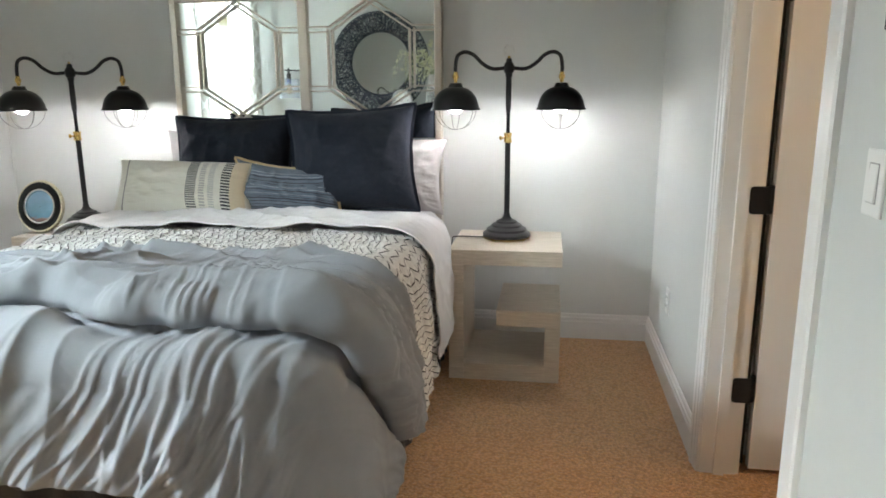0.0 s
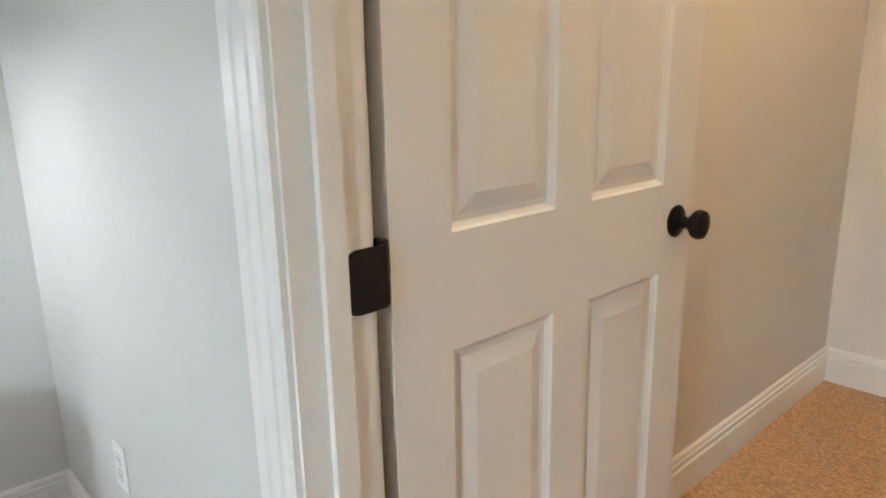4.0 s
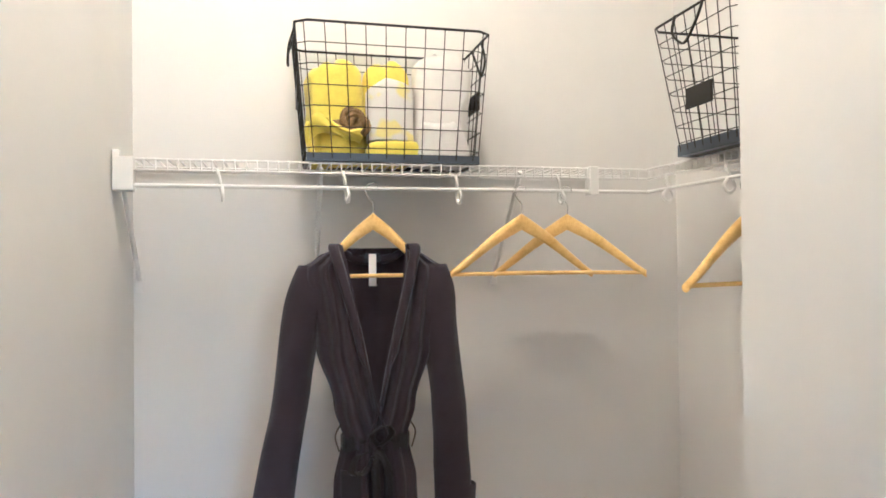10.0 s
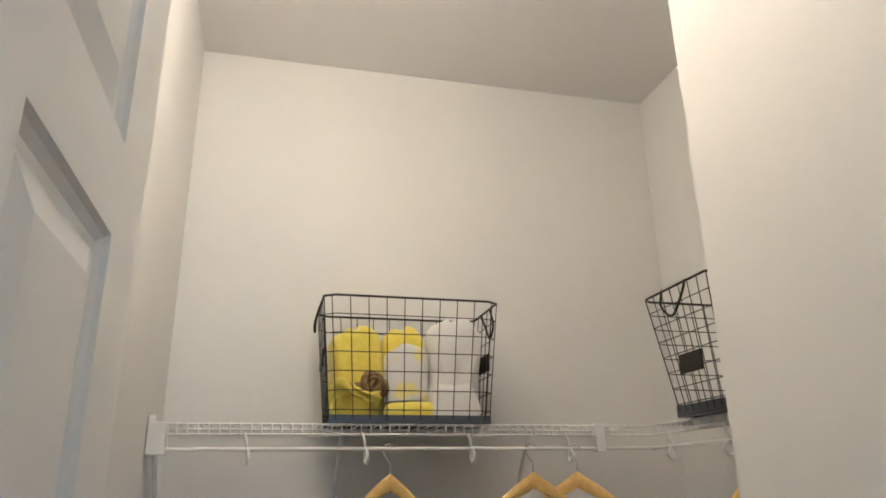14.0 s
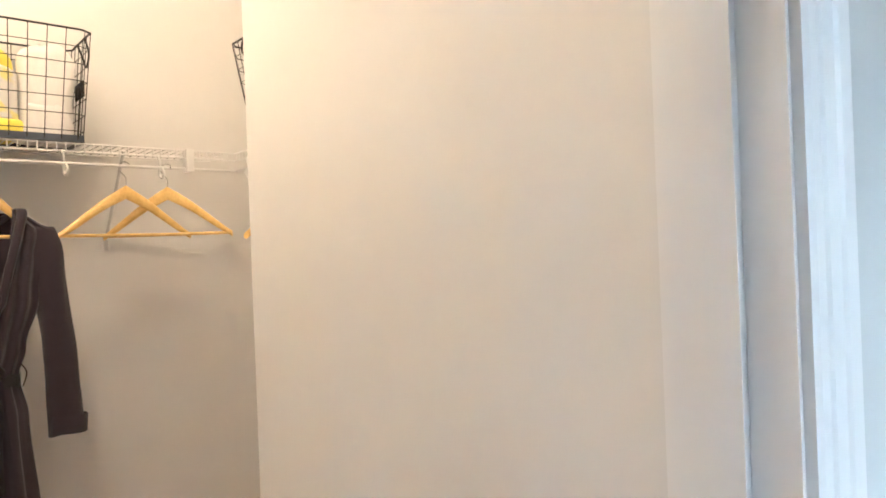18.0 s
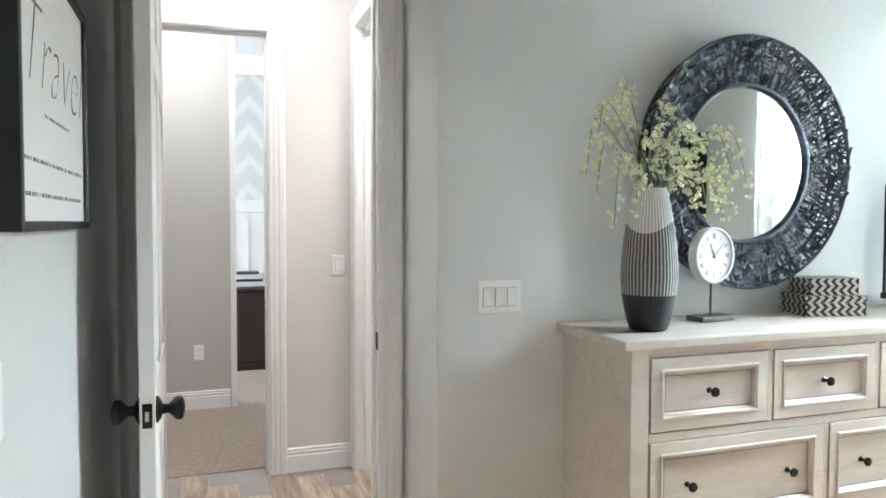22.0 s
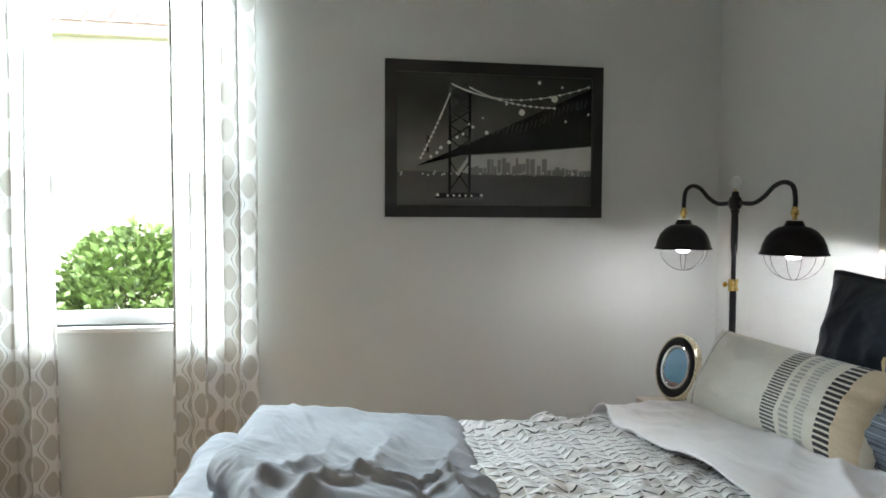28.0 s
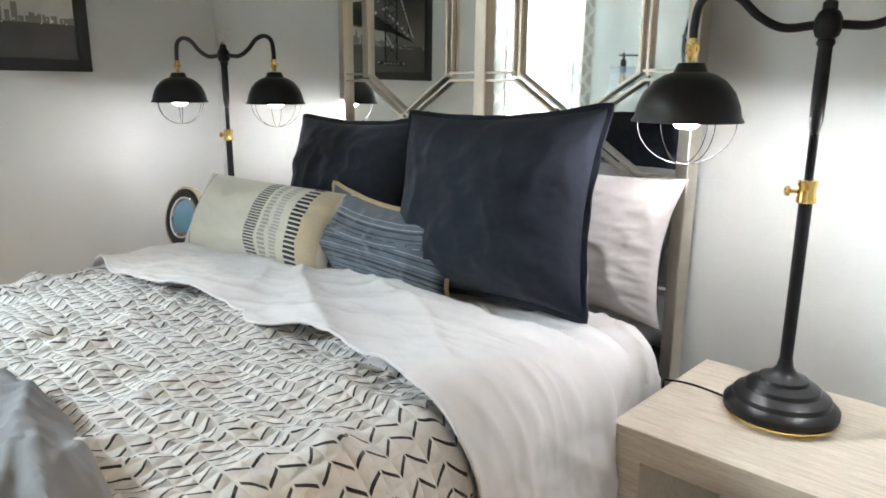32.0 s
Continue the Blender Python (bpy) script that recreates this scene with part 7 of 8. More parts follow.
def hanger(label, m, group="wooden hangers", reach=0.212, fall=0.146):
    """A wooden hanger in the local xz plane, hung from the rod at the origin."""
    h = thing("clothes_hanger", label, "hanger", m, group)
    pts = bent([(0, 0, -0.082), (0, 0, -0.045), (0.012, 0, -0.030), (0.020, 0, -0.012), (0.012, 0, 0.004), (0, 0, 0.008), (-0.011, 0, 0.002), (-0.013, 0, -0.010)], 5)
    part("hook", tube(bm_new(), pts, 0.0017, 8), "chrome", h, "thin metal hook", 60)
    for s in (-1, 1):
        bm = bm_new()
        n, secs = 18, []
        for i in range(n + 1):
            u = i / n
            x = s * reach * u
            z = -0.092 - fall * (u ** 0.92) + 0.018 * math.sin(math.pi * u) * (1 - u)
            hh = 0.0235 * (1 - 0.55 * u) if u < 0.85 else 0.0105
            th = 0.0075 + 0.003 * u
            ring = []
            for k in range(10):
                a = 2 * math.pi * k / 10
                ring.append(bm.verts.new((x, th * math.cos(a), z + hh * math.sin(a) - (0.010 if u < 0.06 else 0) * 0)))
            secs.append(ring)
        for a, b in zip(secs, secs[1:]):
            for k in range(10):
                bm.faces.new((a[k], a[(k + 1) % 10], b[(k + 1) % 10], b[k]))
        bm.faces.new(secs[0])
        bm.faces.new(secs[-1])
        part("arm", bm, "hanger_wood", h, "honey-coloured wooden arm", 60)
    part("trouser_bar", tube(bm_new(), [(-min(0.205, reach), 0, -0.234), (min(0.205, reach), 0, -0.234)], 0.0055, 10), "hanger_wood", h, "round wooden bar", 60)
    return h


ROD = SHELF_Z - 0.064 + 0.006
hanger("honey-coloured wooden hanger holding a dark robe", pose(SHELF_X, 1.816, ROD, 0, 0, 90), reach=0.150, fall=0.135)
hanger("bare honey-coloured wooden hanger on the closet rod", pose(SHELF_X, 1.405, ROD, 0, 0, 93))
hanger("bare honey-coloured wooden hanger turned on the closet rod", pose(SHELF_X, 1.270, ROD, 0, 0, 56))
hanger("bare honey-coloured wooden hanger on the end rod", pose(2.40, SHELF_Y - 0.08, ROD - 0.02, 0, 0, 108))


def robe():
    r = thing("robe", "plum-black wrap robe with a satin belt, hung on a wooden hanger", "robe", pose(SHELF_X, 1.816, -0.010, 0, 0, 90))
    # local x runs to the viewer's left (north); local y points to the viewer (west)
    def lerp(tab, z):
        for (z0, v0), (z1, v1) in zip(tab, tab[1:]):
            if z <= z1:
                s = (z - z0) / (z1 - z0)
                s = s * s * (3 - 2 * s)
                return v0 + (v1 - v0) * s
        return tab[-1][1]
    half = ((0.30, 0.150), (0.60, 0.122), (0.92, 0.100), (1.03, 0.082), (1.12, 0.105), (1.28, 0.150), (1.40, 0.172), (1.45, 0.188), (1.475, 0.186), (1.50, 0.146), (1.535, 0.082))
    deep = ((0.30, 0.075), (0.90, 0.058), (1.03, 0.046), (1.25, 0.060), (1.45, 0.050), (1.535, 0.030))

    def pleat(a, z, k, amp):
        return amp * math.sin(k * a + 1.6 * noise.noise(Vector((a * 1.4, z * 1.5, 2.0))))
    # skirt
    bm = bm_new()

    def skirt(u, v):
        z = 0.325 + v * 0.710
        a = 2 * math.pi * u
        w, d_ = lerp(half, z), lerp(deep, z)
        hem = 0.030 * math.sin(2 * a + 1.0) + 0.02 * math.sin(5 * a) if v == 0 else 0
        k = 1 + pleat(a, z, 7, 0.12 * (1 - 0.5 * v)) + pleat(a, z, 15, 0.03)
        return (math.cos(a) * w * k, math.sin(a) * d_ * k, z + hem * (1 - v))
    sheet(bm, 121, 44, skirt)
    bmesh.ops.remove_doubles(bm, verts=bm.verts, dist=0.0004)
    part("skirt", bm, "robe", r, "", 80)
    bm = bm_new()

    def flap(u, v):
        z = 0.275 + v * 0.76
        x = 0.055 - 0.145 * u * (1.0 - 0.45 * v) - 0.01 * v
        d_ = lerp(deep, z)
        return (x, d_ + 0.014 + 0.008 * math.sin(14 * u + 3 * noise.noise(Vector((u, z * 2, 5)))), z - 0.05 * u * (1 - v) * (1 - u) * 4 * 0.5)
    sheet(bm, 30, 40, flap)
    part("overlap", bm, "robe", r, "front overlap", 80)
    # back of the bodice
    bm = bm_new()

    def rear(u, v):
        z = 1.03 + v * 0.495
        w = lerp(half, z)
        x = (2 * u - 1) * w
        return (x, -lerp(deep, z) * (1 - 0.75 * (2 * u - 1) ** 2) + 0.004 * math.sin(30 * u), z)
    sheet(bm, 50, 30, rear)
    part("back_panel", bm, "robe", r, "", 80)
    # crossed fronts with long pleats
    for s in (1, -1):
        bm = bm_new()

        def front(u, v, s=s):
            z = 1.02 + v * 0.515
            w = lerp(half, z)
            inner = s * 0.082 * max(0.0, min(1.0, (z - 1.125) / 0.41)) ** 0.85 if z > 1.125 else -s * 0.035 * (1.125 - z) / 0.1
            x = inner + (s * w - inner) * u
            bulge = lerp(deep, z) * math.sqrt(max(0.0, 1 - (abs(x) / (w + 0.002)) ** 2.2))
            fold = 0.008 * math.sin(2 * math.pi * (3.1 * u + 0.7 * v) + 1.5 * noise.noise(Vector((u * 2, v * 2, s)))) * (1 - abs(2 * u - 0.9) * 0.35)
            roll = 0.012 * math.exp(-((u - 0.03) / 0.06) ** 2)
            return (x, bulge + fold + roll + (0.006 if s > 0 else 0.0), z)
        sheet(bm, 64, 46, front)
        part("front_panel", bm, "robe", r, "pleated wrap front", 80)
        # sleeve
        bm = bm_new()

        def sleeve(u, v, s=s):
            a = 2 * math.pi * u
            q = 1 - v
            z = 1.470 - 0.622 * q
            cx = s * (0.160 + 0.020 * math.sin(q * 1.5) + (0.082 if s > 0 else 0.032) * q)
            wd = 0.054 - 0.008 * math.sin(q * 3.0)
            dp = 0.036 - 0.006 * q
            k = 1 + 0.07 * math.sin(3 * a + 9 * q) + 0.05 * noise.noise(Vector((math.cos(a) * 2, math.sin(a) * 2, q * 6 + s)))
            top = max(0.0, 1 - q / 0.16)
            k *= 1 - 0.40 * top ** 2
            x = cx + math.cos(a) * wd * k
            return (x, math.sin(a) * dp * k + 0.006, z + 0.012 * top - (0.012 * math.cos(a) * (1 if v == 0 else 0)))
        sheet(bm, 33, 50, sleeve)
        bmesh.ops.remove_doubles(bm, verts=bm.verts, dist=0.0004)
        sl = part("sleeve", bm, "robe", r, "", 80)
        th = sl.modifiers.new("thickness", 'SOLIDIFY')
        th.thickness = 0.002
        q0 = s * (0.160 + 0.020 + (0.082 if s > 0 else 0.032))
        bm = bm_new()
        lathe(bm, ((1.02, 0.0), (1.06, 0.003), (1.06, 0.055), (1.0, 0.058)), 32, (0, 0, 0), Matrix.Diagonal((0.051, 0.033, 1, 1)), False)
        cf = part("cuff", bm, "robe", sl, "wide turned cuff", 60)
        cf.matrix_basis = pose(q0, 0.006, 0.842, 0, 4 * s, 0)
    # collar
    pts = bent([(0.010, 0.062, 1.125), (0.040, 0.064, 1.30), (0.078, 0.052, 1.46), (0.092, 0.020, 1.530), (0.05, -0.030, 1.512), (0.0, -0.036, 1.505), (-0.05, -0.030, 1.512), (-0.092, 0.020, 1.530), (-0.078, 0.050, 1.46), (-0.040, 0.060, 1.30), (-0.008, 0.056, 1.125)], 8)
    bm = bm_new()
    n_ = len(pts)
    rows = []
    for k_, p_ in enumerate(pts):
        w_ = 0.022 * math.sin(math.pi * min(1.0, max(0.0, k_ / (n_ - 1)))) ** 0.4 + 0.004
        out_ = Vector((1 if p_.x > 0 else -1, 0, 0)) if abs(p_.x) > 0.03 and p_.y > -0.01 else Vector((0, -0.3, -1))
        rows.append([bm.verts.new(p_ + out_ * w_ * c_ + Vector((0, 0.006 * math.sin(math.pi * c_), 0))) for c_ in (0.0, 0.25, 0.5, 0.75, 1.0)])
    for a_, b_ in zip(rows, rows[1:]):
        for k_ in range(4):
            bm.faces.new((a_[k_], a_[k_ + 1], b_[k_ + 1], b_[k_]))
    cl_ = part("collar", bm, "robe", r, "flat shawl collar", 80)
    th = cl_.modifiers.new("thickness", 'SOLIDIFY')
    th.thickness, th.offset = 0.005, 1.0
    tg = part("care_label", box(bm_new(), -0.010, 0.010, -0.020, -0.0185, 1.425, 1.510, 0.0004), "paper", r, "white care label")
    part("neck_label", box(bm_new(), -0.022, 0.022, -0.0225, -0.0205, 1.487, 1.512, 0.0004), "satin", r, "dark neck label")
    # belt
    bm = bm_new()

    def band(u, v):
        a = 2 * math.pi * u
        return (math.cos(a) * 0.090, math.sin(a) * 0.055 + 0.002, 1.010 + 0.036 * v + 0.004 * math.sin(9 * a))
    sheet(bm, 61, 6, band)
    part("belt", bm, "satin", r, "black satin belt", 80)
    for i, (loop, wd) in enumerate((([(0.0, 0.070, 1.025), (0.020, 0.090, 1.060), (-0.012, 0.095, 1.085), (-0.030, 0.085, 1.060), (-0.004, 0.072, 1.030)], 0.008), ([(0.0, 0.070, 1.02), (0.055, 0.085, 1.010), (0.070, 0.085, 0.970), (0.040, 0.080, 0.965), (0.004, 0.072, 1.015)], 0.009),
                                  ([(0.0, 0.072, 1.02), (0.012, 0.088, 0.96), (0.004, 0.086, 0.82), (0.006, 0.086, 0.635)], 0.011), ([(0.0, 0.072, 1.02), (-0.020, 0.088, 0.96), (-0.014, 0.084, 0.84), (-0.018, 0.084, 0.715)], 0.011))):
        line = bent(loop, 7)
        bm = bm_new()
        for a, b in zip(line, line[1:]):
            pass
        rows = [[bm.verts.new(p + Vector((wd * k, 0.003 * math.sin(6 * j / len(line) + k), 0.0))) for k in (-1, 0, 1)] for j, p in enumerate(line)]
        for a, b in zip(rows, rows[1:]):
            for k in range(2):
                bm.faces.new((a[k], a[k + 1], b[k + 1], b[k]))
        tail = part("belt_loop" if i < 2 else "belt_tail", bm, "satin", r, "black satin bow", 80)
        th = tail.modifiers.new("thickness", 'SOLIDIFY')
        th.thickness = 0.0025
    for s in (1, -1):
        part("belt_carrier", tube(bm_new(), bent([(s * 0.090, 0.012, 1.075), (s * 0.104, 0.014, 1.045), (s * 0.094, 0.012, 1.005)], 5), 0.002, 5), "robe", r, "", 60)
    bm = bm_new()

    def pocket(u, v):
        z = 0.80 + 0.165 * v
        x = 0.020 + 0.075 * u
        return (x, lerp(deep, z) * math.sqrt(max(0.02, 1 - (x / (lerp(half, z) + 0.012)) ** 2)) + 0.012, z)
    sheet(bm, 12, 14, pocket)
    pk = part("pocket", bm, "satin_soft", r, "patch pocket", 60)
    th = pk.modifiers.new("thickness", 'SOLIDIFY')
    th.thickness = 0.003
    return r


M["satin_soft"] = surface("dark_satin", (0.022, 0.018, 0.023), 0.4, var=0.15, grain=500, grain_bump=0.1)
robe()
lt = thing("ceiling_light", "flush round closet ceiling light, lit", "ceiling light", pose(1.98, 2.02, TOP))
part("canopy", lathe(bm_new(), ((0.10, 0.0), (0.105, -0.01), (0.10, -0.025), (0.02, -0.026)), 32), "chrome", lt, "brushed metal canopy", 40)


# ---- hall and the room across it ----
M["plank_tile"] = None


def plank_material():
    m, t, n, l, b = nodes_of("wood_look_tile")
    src = coords(t)
    oi = n.new("ShaderNodeObjectInfo")
    mp = n.new("ShaderNodeMapping")
    mp.inputs["Scale"].default_value = (14, 1.6, 1)
    l.new(src, mp.inputs["Vector"])
    cmb = n.new("ShaderNodeCombineXYZ")
    l.new(math_node(t, 'MULTIPLY', oi.outputs["Random"], 40.0), cmb.inputs[0])
    l.new(cmb.outputs[0], mp.inputs["Location"])
    g = noise_tex(t, mp.outputs["Vector"], 2.2, 6, 0.65)
    c = ramp(t, g, ((0.30, (0.16, 0.115, 0.08)), (0.50, (0.34, 0.265, 0.20)), (0.70, (0.50, 0.42, 0.335))))
    hsv = n.new("ShaderNodeHueSaturation")
    l.new(c, hsv.inputs["Color"])
    l.new(math_node(t, 'MULTIPLY_ADD', oi.outputs["Random"], 0.5, 0.75), hsv.inputs["Value"])
    l.new(hsv.outputs["Color"], b.inputs["Base Color"])
    b.inputs["Roughness"].default_value = 0.4
    bump(t, b, g, 0.15, 0.001)
    return m


M["plank_tile"] = plank_material()
M["grout"] = surface("grey_grout", (0.28, 0.26, 0.24), 0.9, var=0.1)
M["pale_carpet"] = carpet_material("pale_carpet", (0.56, 0.47, 0.37), (0.44, 0.35, 0.26), (0.30, 0.23, 0.17))
M["far_wall"] = surface("pale_grey_paint", (0.50, 0.49, 0.455), 0.6, var=0.02, grain=420, grain_bump=0.1)
M["feather"] = None
whole("floor_far_room", box(bm_new(), -0.95, 2.2, -5.0, HALL_Y - 0.12, -0.1, 0.002), "pale_carpet", "pale beige carpet in the room across the hall", "carpet", "structure")
hall = whole("floor_hall", box(bm_new(), HALL_X - 0.12, 1.5, HALL_Y - 0.12, NOOK_Y - 0.06, -0.1, -0.004), "grout", "wood-look plank tiles laid in the hall", "tile floor", "structure")
wall("wall_far_north", [(0.19, 2.2, -3.14, -3.02, -0.02, TOP)], "far_wall", "pale grey wall in the room across the hall")
wall("wall_far_end", [(-0.95, 2.3, -4.85, -4.75, -0.02, TOP)], "hall_wall", "far end wall with panel moulding")
wall("wall_side_room", [(-1.75, -1.65, -1.6, -0.2, -0.02, TOP), (-1.65, HALL_X - 0.12, -1.6, -1.5, -0.02, TOP), (-1.65, NOOK_X - 0.12, -0.3, -0.2, -0.02, TOP)], "hall_wall", "plain wall of a side room")
whole("floor_side_room", box(bm_new(), -1.65, HALL_X - 0.12, -1.5, -0.3, -0.1, 0.0), "pale_carpet", "pale carpet in a side room", "carpet", "structure")
whole("ceiling_side_room", box(bm_new(), -1.75, HALL_X - 0.12, -1.6, -0.2, TOP, TOP + 0.1), "ceiling", "white side room ceiling", "ceiling", "structure")
bm = bm_new()
box(bm, 0.150, 0.192, -3.145, -3.008, 0, TOP)
whole("trim_far_corner", bm, "trim", "white corner trim", "trim", "structure")
baseboard(0.20, -3.02, 2.2, -3.02, 1)
wall_plate("outlet", "white wall outlet across the hall", pose(0.42, -3.02, 0.42, 0, 0, 180), 1, True, "outlet")


def feather_wallpaper():
    m, t, n, l, b = nodes_of("herringbone_wallpaper")
    xyz = n.new("ShaderNodeSeparateXYZ")
    l.new(coords(t), xyz.inputs[0])
    zig = math_node(t, 'ABSOLUTE', math_node(t, 'SUBTRACT', math_node(t, 'FRACT', math_node(t, 'MULTIPLY', xyz.outputs[0], 1 / 0.36)), 0.5))
    k = math_node(t, 'SINE', math_node(t, 'MULTIPLY_ADD', zig, 9.0, math_node(t, 'MULTIPLY_ADD', xyz.outputs[2], 22.0, math_node(t, 'MULTIPLY', noise_tex(t, coords(t), 6, 3, 0.6), 2.5))))
    l.new(mixed(t, ramp(t, k, ((0.0, (0, 0, 0)), (0.9, (1, 1, 1)))), (0.60, 0.62, 0.60), (0.72, 0.73, 0.71)), b.inputs["Base Color"])
    b.inputs["Roughness"].default_value = 0.6
    return m


M["feather"] = feather_wallpaper()
fp = thing("wall_panelling", "herringbone wallpaper above a white chair rail and panel", "wall panel", pose(-0.95, -4.75, 0), kind="structure")
part("wallpaper", box(bm_new(), 0, 3.1, 0.002, 0.008, 1.60, 2.82), "feather", fp)
part("chair_rail", box(bm_new(), 0, 3.1, 0.002, 0.030, 1.48, 1.60, 0.006), "trim", fp)
part("cornice", box(bm_new(), 0, 3.1, 0.002, 0.06, 2.82, TOP - 0.002, 0.01), "ceiling", fp)
part("wainscot", box(bm_new(), 0, 3.1, 0.002, 0.008, 0.0, 1.48), "trim", fp)
bm = bm_new()
for a, b in ((0.12, 0.78), (0.90, 1.56)):
    for q in ((a, b, 1.36, 1.39), (a, b, 0.30, 0.33), (a, a + 0.03, 0.33, 1.36), (b - 0.03, b, 0.33, 1.36)):
        box(bm, q[0], q[1], 0.008, 0.022, q[2], q[3], 0.004)
part("panel_moulding", bm, "trim", fp)
cb = thing("cabinet", "dark stained wooden cabinet against the far wall", "cabinet", pose(-0.32, -4.70, 0.002))
part("body", box(bm_new(), -0.42, 0.42, 0.0, 0.42, 0.06, 0.74, 0.006), "dark_wood", cb)
part("top", box(bm_new(), -0.45, 0.45, -0.01, 0.45, 0.74, 0.775, 0.006), "dark_wood", cb)
part("plinth", box(bm_new(), -0.43, 0.43, 0.0, 0.43, 0.0, 0.06, 0.006), "dark_wood", cb)
for x in (-0.40, 0.01):
    part("door", box(bm_new(), x, x + 0.39, 0.42, 0.438, 0.08, 0.72, 0.006), "dark_wood", cb)
for k, (w_, d_, h_, dx, g) in enumerate(((0.30, 0.22, 0.045, 0, "trim"), (0.27, 0.20, 0.022, 0.01, "dark_wood"), (0.24, 0.18, 0.045, -0.01, "trim"), (0.20, 0.15, 0.022, 0.01, "dark_wood"))):
    z_ = 0.779 + sum((0.045, 0.022, 0.045, 0.022)[:k])
    bk = thing("stacked_box", ("white" if g == "trim" else "dark") + " low box stacked on the cabinet", "box", pose(-0.02 + dx, -4.45, z_), "stacked boxes on the cabinet")
    part("case", box(bm_new(), -w_ / 2, w_ / 2, -d_ / 2, d_ / 2, 0, h_ - 0.008, 0.003), g, bk)
    part("lid", box(bm_new(), -w_ / 2 - 0.003, w_ / 2 + 0.003, -d_ / 2 - 0.003, d_ / 2 + 0.003, h_ - 0.008, h_ - 0.0003, 0.002), g, bk)
fl = thing("flower_bowl", "white flowers in a low white bowl on the cabinet", "flowers", pose(-0.26, -4.45, 0.779))
part("bowl", lathe(bm_new(), ((0.04, 0), (0.07, 0.03), (0.085, 0.07), (0.080, 0.07), (0.06, 0.03), (0.03, 0.01)), 24), "plastic", fl, "", 50)
bm = bm_new()
rs = random.Random(8)
for k in range(60):
    v_ = Vector((rs.gauss(0, 1), rs.gauss(0, 1), abs(rs.gauss(0, 1)))).normalized()
    petal_cup(bm, v_ * rs.uniform(0.05, 0.11) + Vector((0, 0, 0.07)), v_, 0.028, rs)
part("flower_heads", bm, "paper", fl, "white flower heads")

# ---- outside the window ----
M["stucco"] = surface("pale_stucco", (0.80, 0.78, 0.68), 0.9, var=0.05, grain=60, grain_bump=0.5)
M["soffit"] = surface("cream_soffit", (0.62, 0.56, 0.36), 0.8, var=0.05)
M["clay"] = surface("pink_clay_tile", (0.68, 0.53, 0.47), 0.8, var=0.2, scale=8, vary=0.2)
M["lawn"] = surface("lawn", (0.07, 0.12, 0.03), 0.95, var=0.4, scale=3, grain=40, grain_bump=0.8)
M["leaf"] = surface("shrub_leaf", (0.15, 0.21, 0.055), 0.45, var=0.35, scale=5)
M["twig"] = surface("brown_twig", (0.12, 0.08, 0.05), 0.8, var=0.2)
whole("ground", box(bm_new(), -400, WEST - 0.141, -400, 400, -0.45, -0.25), "lawn", "mown lawn outside the window", "lawn", "structure")
house = thing("house", "neighbouring pale stucco house with a clay tile roof", "house", pose(-7.6, 0, -0.25))
part("wall", box(bm_new(), -6, 0, -9, 9, 0, 3.45), "stucco", house, "sunlit pale stucco wall")
part("soffit", box(bm_new(), 0, 0.20, -9, 9, 3.40, 3.43), "soffit", house, "cream soffit board")
part("fascia", box(bm_new(), 0.18, 0.22, -9, 9, 3.39, 3.51), "trim", house, "white fascia board")
rf = part("roof", prism(bm_new(), [(0.18, 3.50), (0.24, 3.50), (-5.9, 7.80), (-5.9, 7.70)], 'y', -9, 9), "clay", house, "sloping clay tile roof")
me = None
for row in range(5):
    for k in range(46):
        if me is None:
            bm = bm_new()
            n_ = 7
            secs = []
            for x, z in ((0.0, 0.0), (-0.42, 0.294)):
                secs.append([bm.verts.new((x, 0.11 * math.cos(math.pi * i / n_), z + 0.07 * math.sin(math.pi * i / n_))) for i in range(n_ + 1)])
            for i in range(n_):
                bm.faces.new((secs[0][i], secs[0][i + 1], secs[1][i + 1], secs[1][i]))
            bm.faces.new(secs[0])
            me = finish("roof_tile", bm, "clay", 60)
        tl = new("roof_tile", me)
        tl.parent = rf
        tl.location = (0.28 - row * 0.37, -3.6 + k * 0.24, 3.505 + row * 0.259)


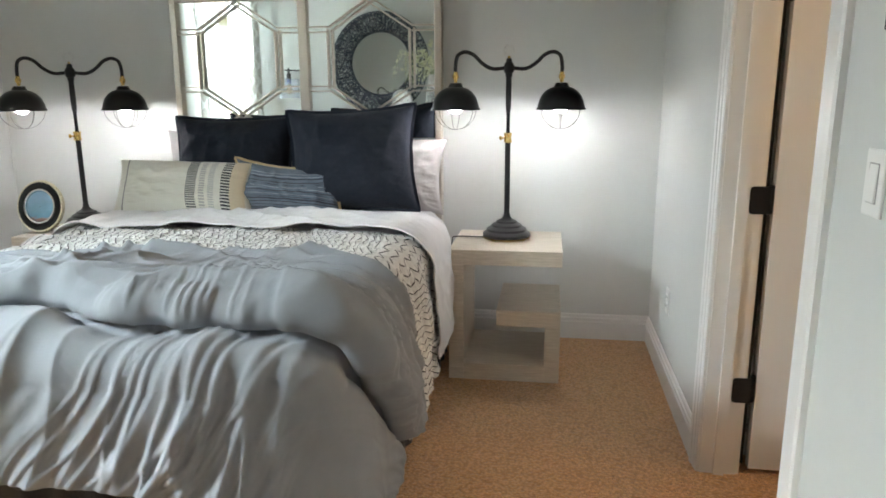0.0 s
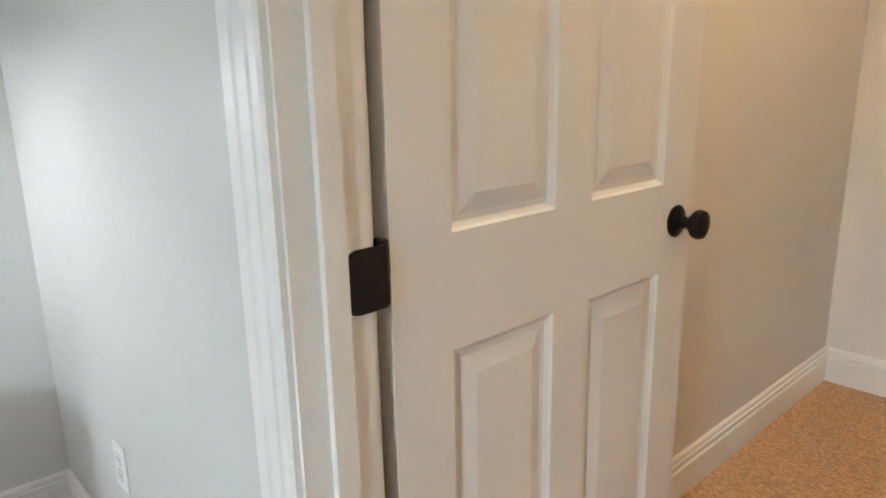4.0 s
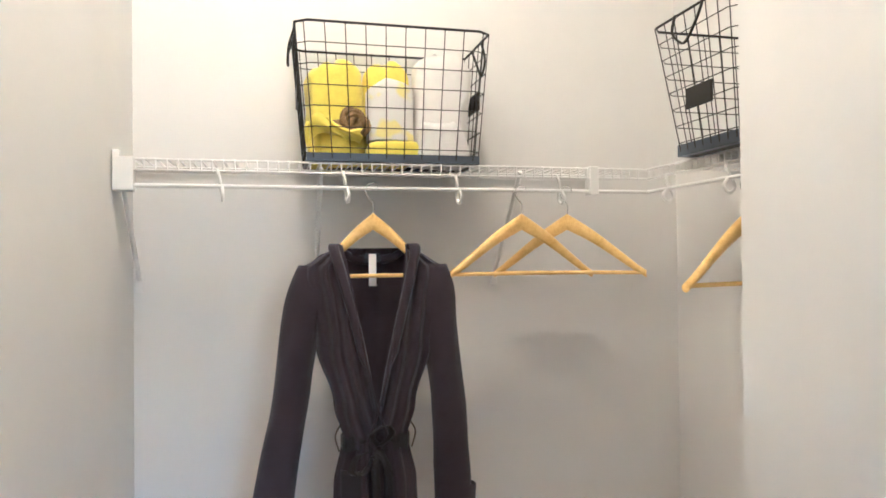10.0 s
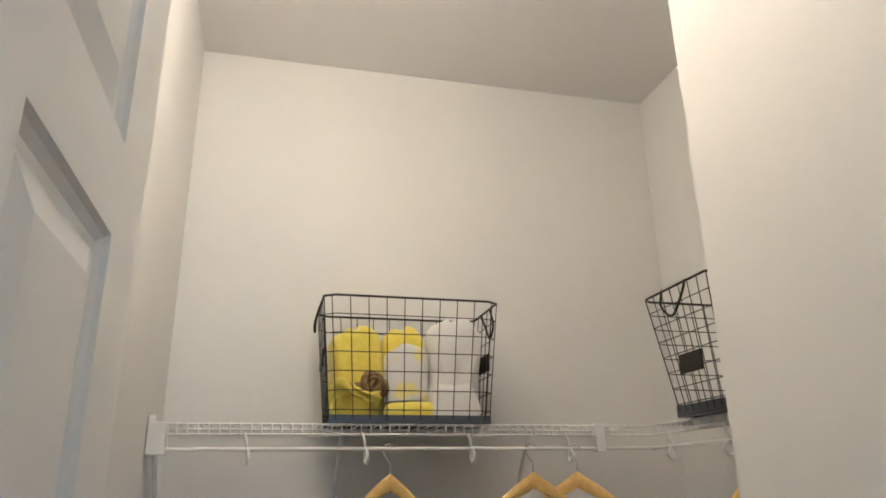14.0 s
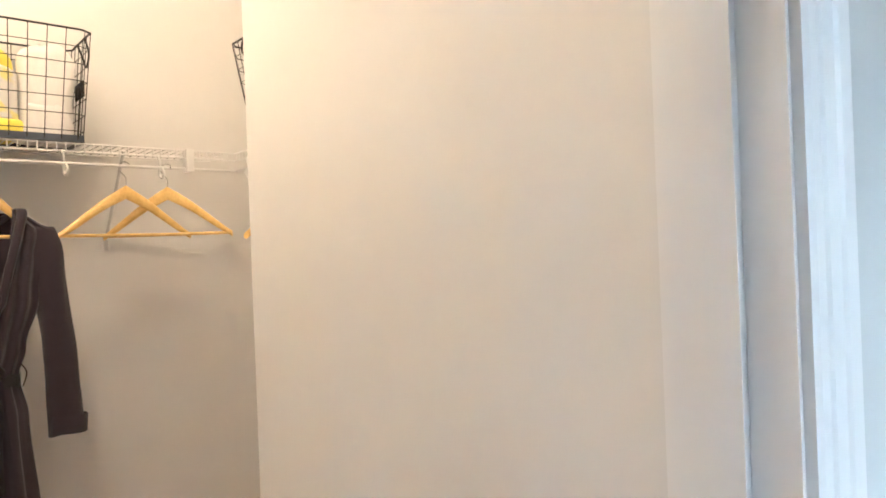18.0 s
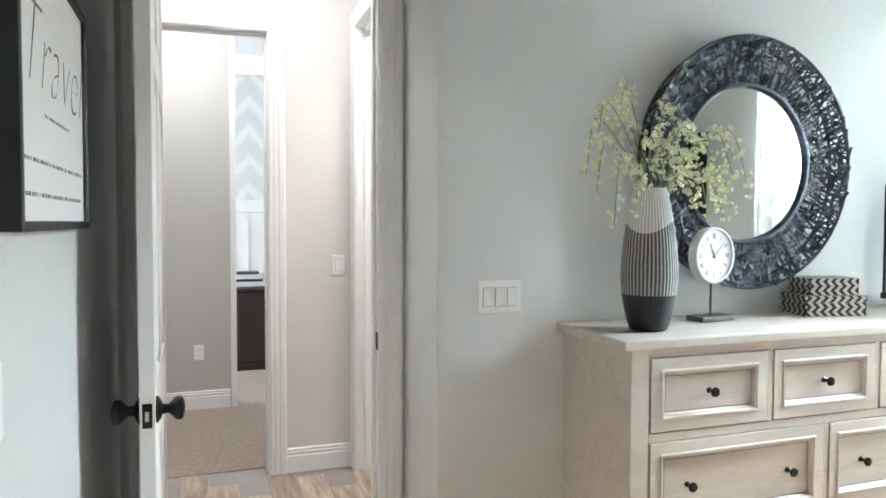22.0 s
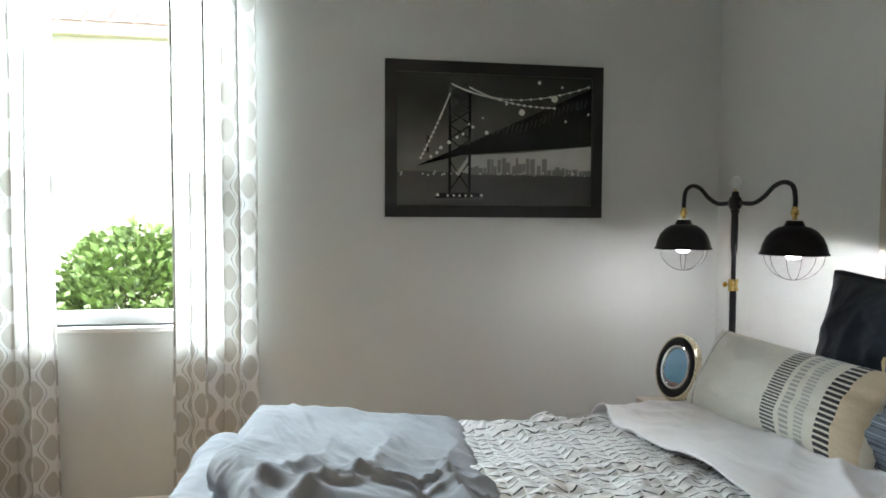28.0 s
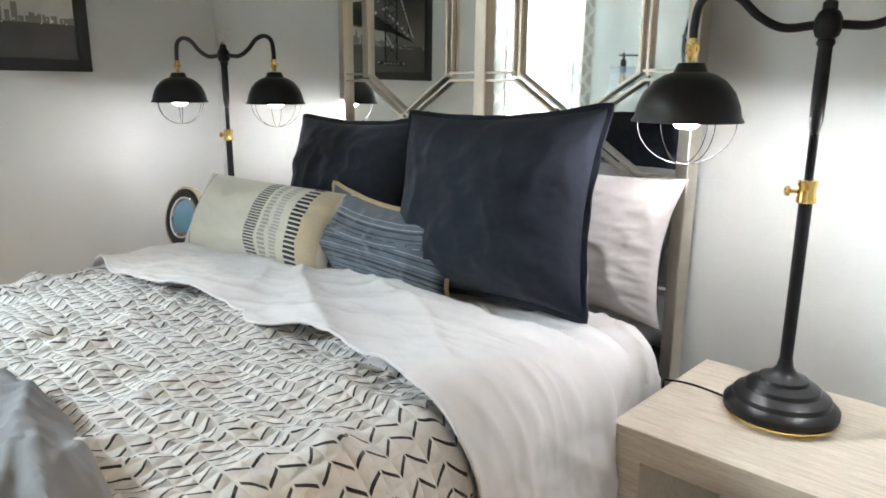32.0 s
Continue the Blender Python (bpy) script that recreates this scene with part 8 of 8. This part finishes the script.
def shrub(m, label, r, h, leaves, seed):
    s = thing("shrub", label, "shrub", m)
    rs_ = random.Random(seed)
    tips = []
    for k in range(9):
        a = rs_.uniform(0, 6.28)
        tip = Vector((math.cos(a) * r * rs_.uniform(0.3, 0.8), math.sin(a) * r * rs_.uniform(0.3, 0.8), h * rs_.uniform(0.5, 0.85)))
        path = bent([(0, 0, 0), (tip.x * 0.2, tip.y * 0.2, tip.z * 0.4), tuple(tip)], 5)
        part("branch", tube(bm_new(), path, [0.018 * (1 - 0.8 * i / (len(path) - 1)) for i in range(len(path))], 6), "twig", s, "", 60)
        tips += path[4:]
    bm = bm_new()
    for k in range(leaves):
        a, e = rs_.uniform(0, 6.28), math.asin(rs_.uniform(-0.35, 1))
        rad = rs_.uniform(0.62, 1.0) ** 0.6 * (1 + 0.20 * noise.noise(Vector((math.cos(a) * 2 * math.cos(e), math.sin(a) * 2 * math.cos(e), e * 2 + seed))))
        c = Vector((r * rad * math.cos(a) * math.cos(e), r * rad * math.sin(a) * math.cos(e), h * 0.42 + h * 0.58 * rad * math.sin(e)))
        d_ = (Vector((math.cos(a), math.sin(a), 0.5)) + Vector((rs_.gauss(0, 0.6), rs_.gauss(0, 0.6), rs_.gauss(0, 0.6)))).normalized()
        q = d_.orthogonal().normalized()
        q = (Matrix.Rotation(rs_.uniform(0, 6.28), 3, d_) @ q)
        w_, l_ = rs_.uniform(0.018, 0.028), rs_.uniform(0.05, 0.085)
        n_ = d_.cross(q)
        vs = [bm.verts.new(p) for p in (c, c + d_ * l_ * 0.5 + q * w_ + n_ * 0.006, c + d_ * l_, c + d_ * l_ * 0.5 - q * w_ + n_ * 0.006)]
        bm.faces.new((vs[0], vs[1], vs[2]))
        bm.faces.new((vs[0], vs[2], vs[3]))
    tagged(part("foliage", bm, "leaf", s, "glossy green leaves"), kind="stuff")


shrub(pose(-5.05, 0.50, -0.25), "clipped green shrub in sun outside the window", 0.70, 1.50, 9000, 3)
shrub(pose(-5.2, 1.75, -0.25), "low green shrub in sun outside the window", 0.6, 1.25, 3500, 6)

# hall tiles, laid lengthwise across the hall
me = finish("tile", box(bm_new(), -0.0735, 0.0735, -0.298, 0.298, -0.008, 0.0, 0.0015, 1), "plank_tile")
row = 0
x = HALL_X - 0.04
while x < 1.5:
    y = HALL_Y - 0.12 + 0.30 - (row % 3) * 0.2
    while y < NOOK_Y + 0.1:
        if HALL_Y - 0.13 < y - 0.29 and y + 0.29 < NOOK_Y - 0.05:
            t_ = new("tile", me)
            t_.parent = hall
            t_.location = (x, y, 0.0)
        y += 0.60
    x += 0.15
    row += 1
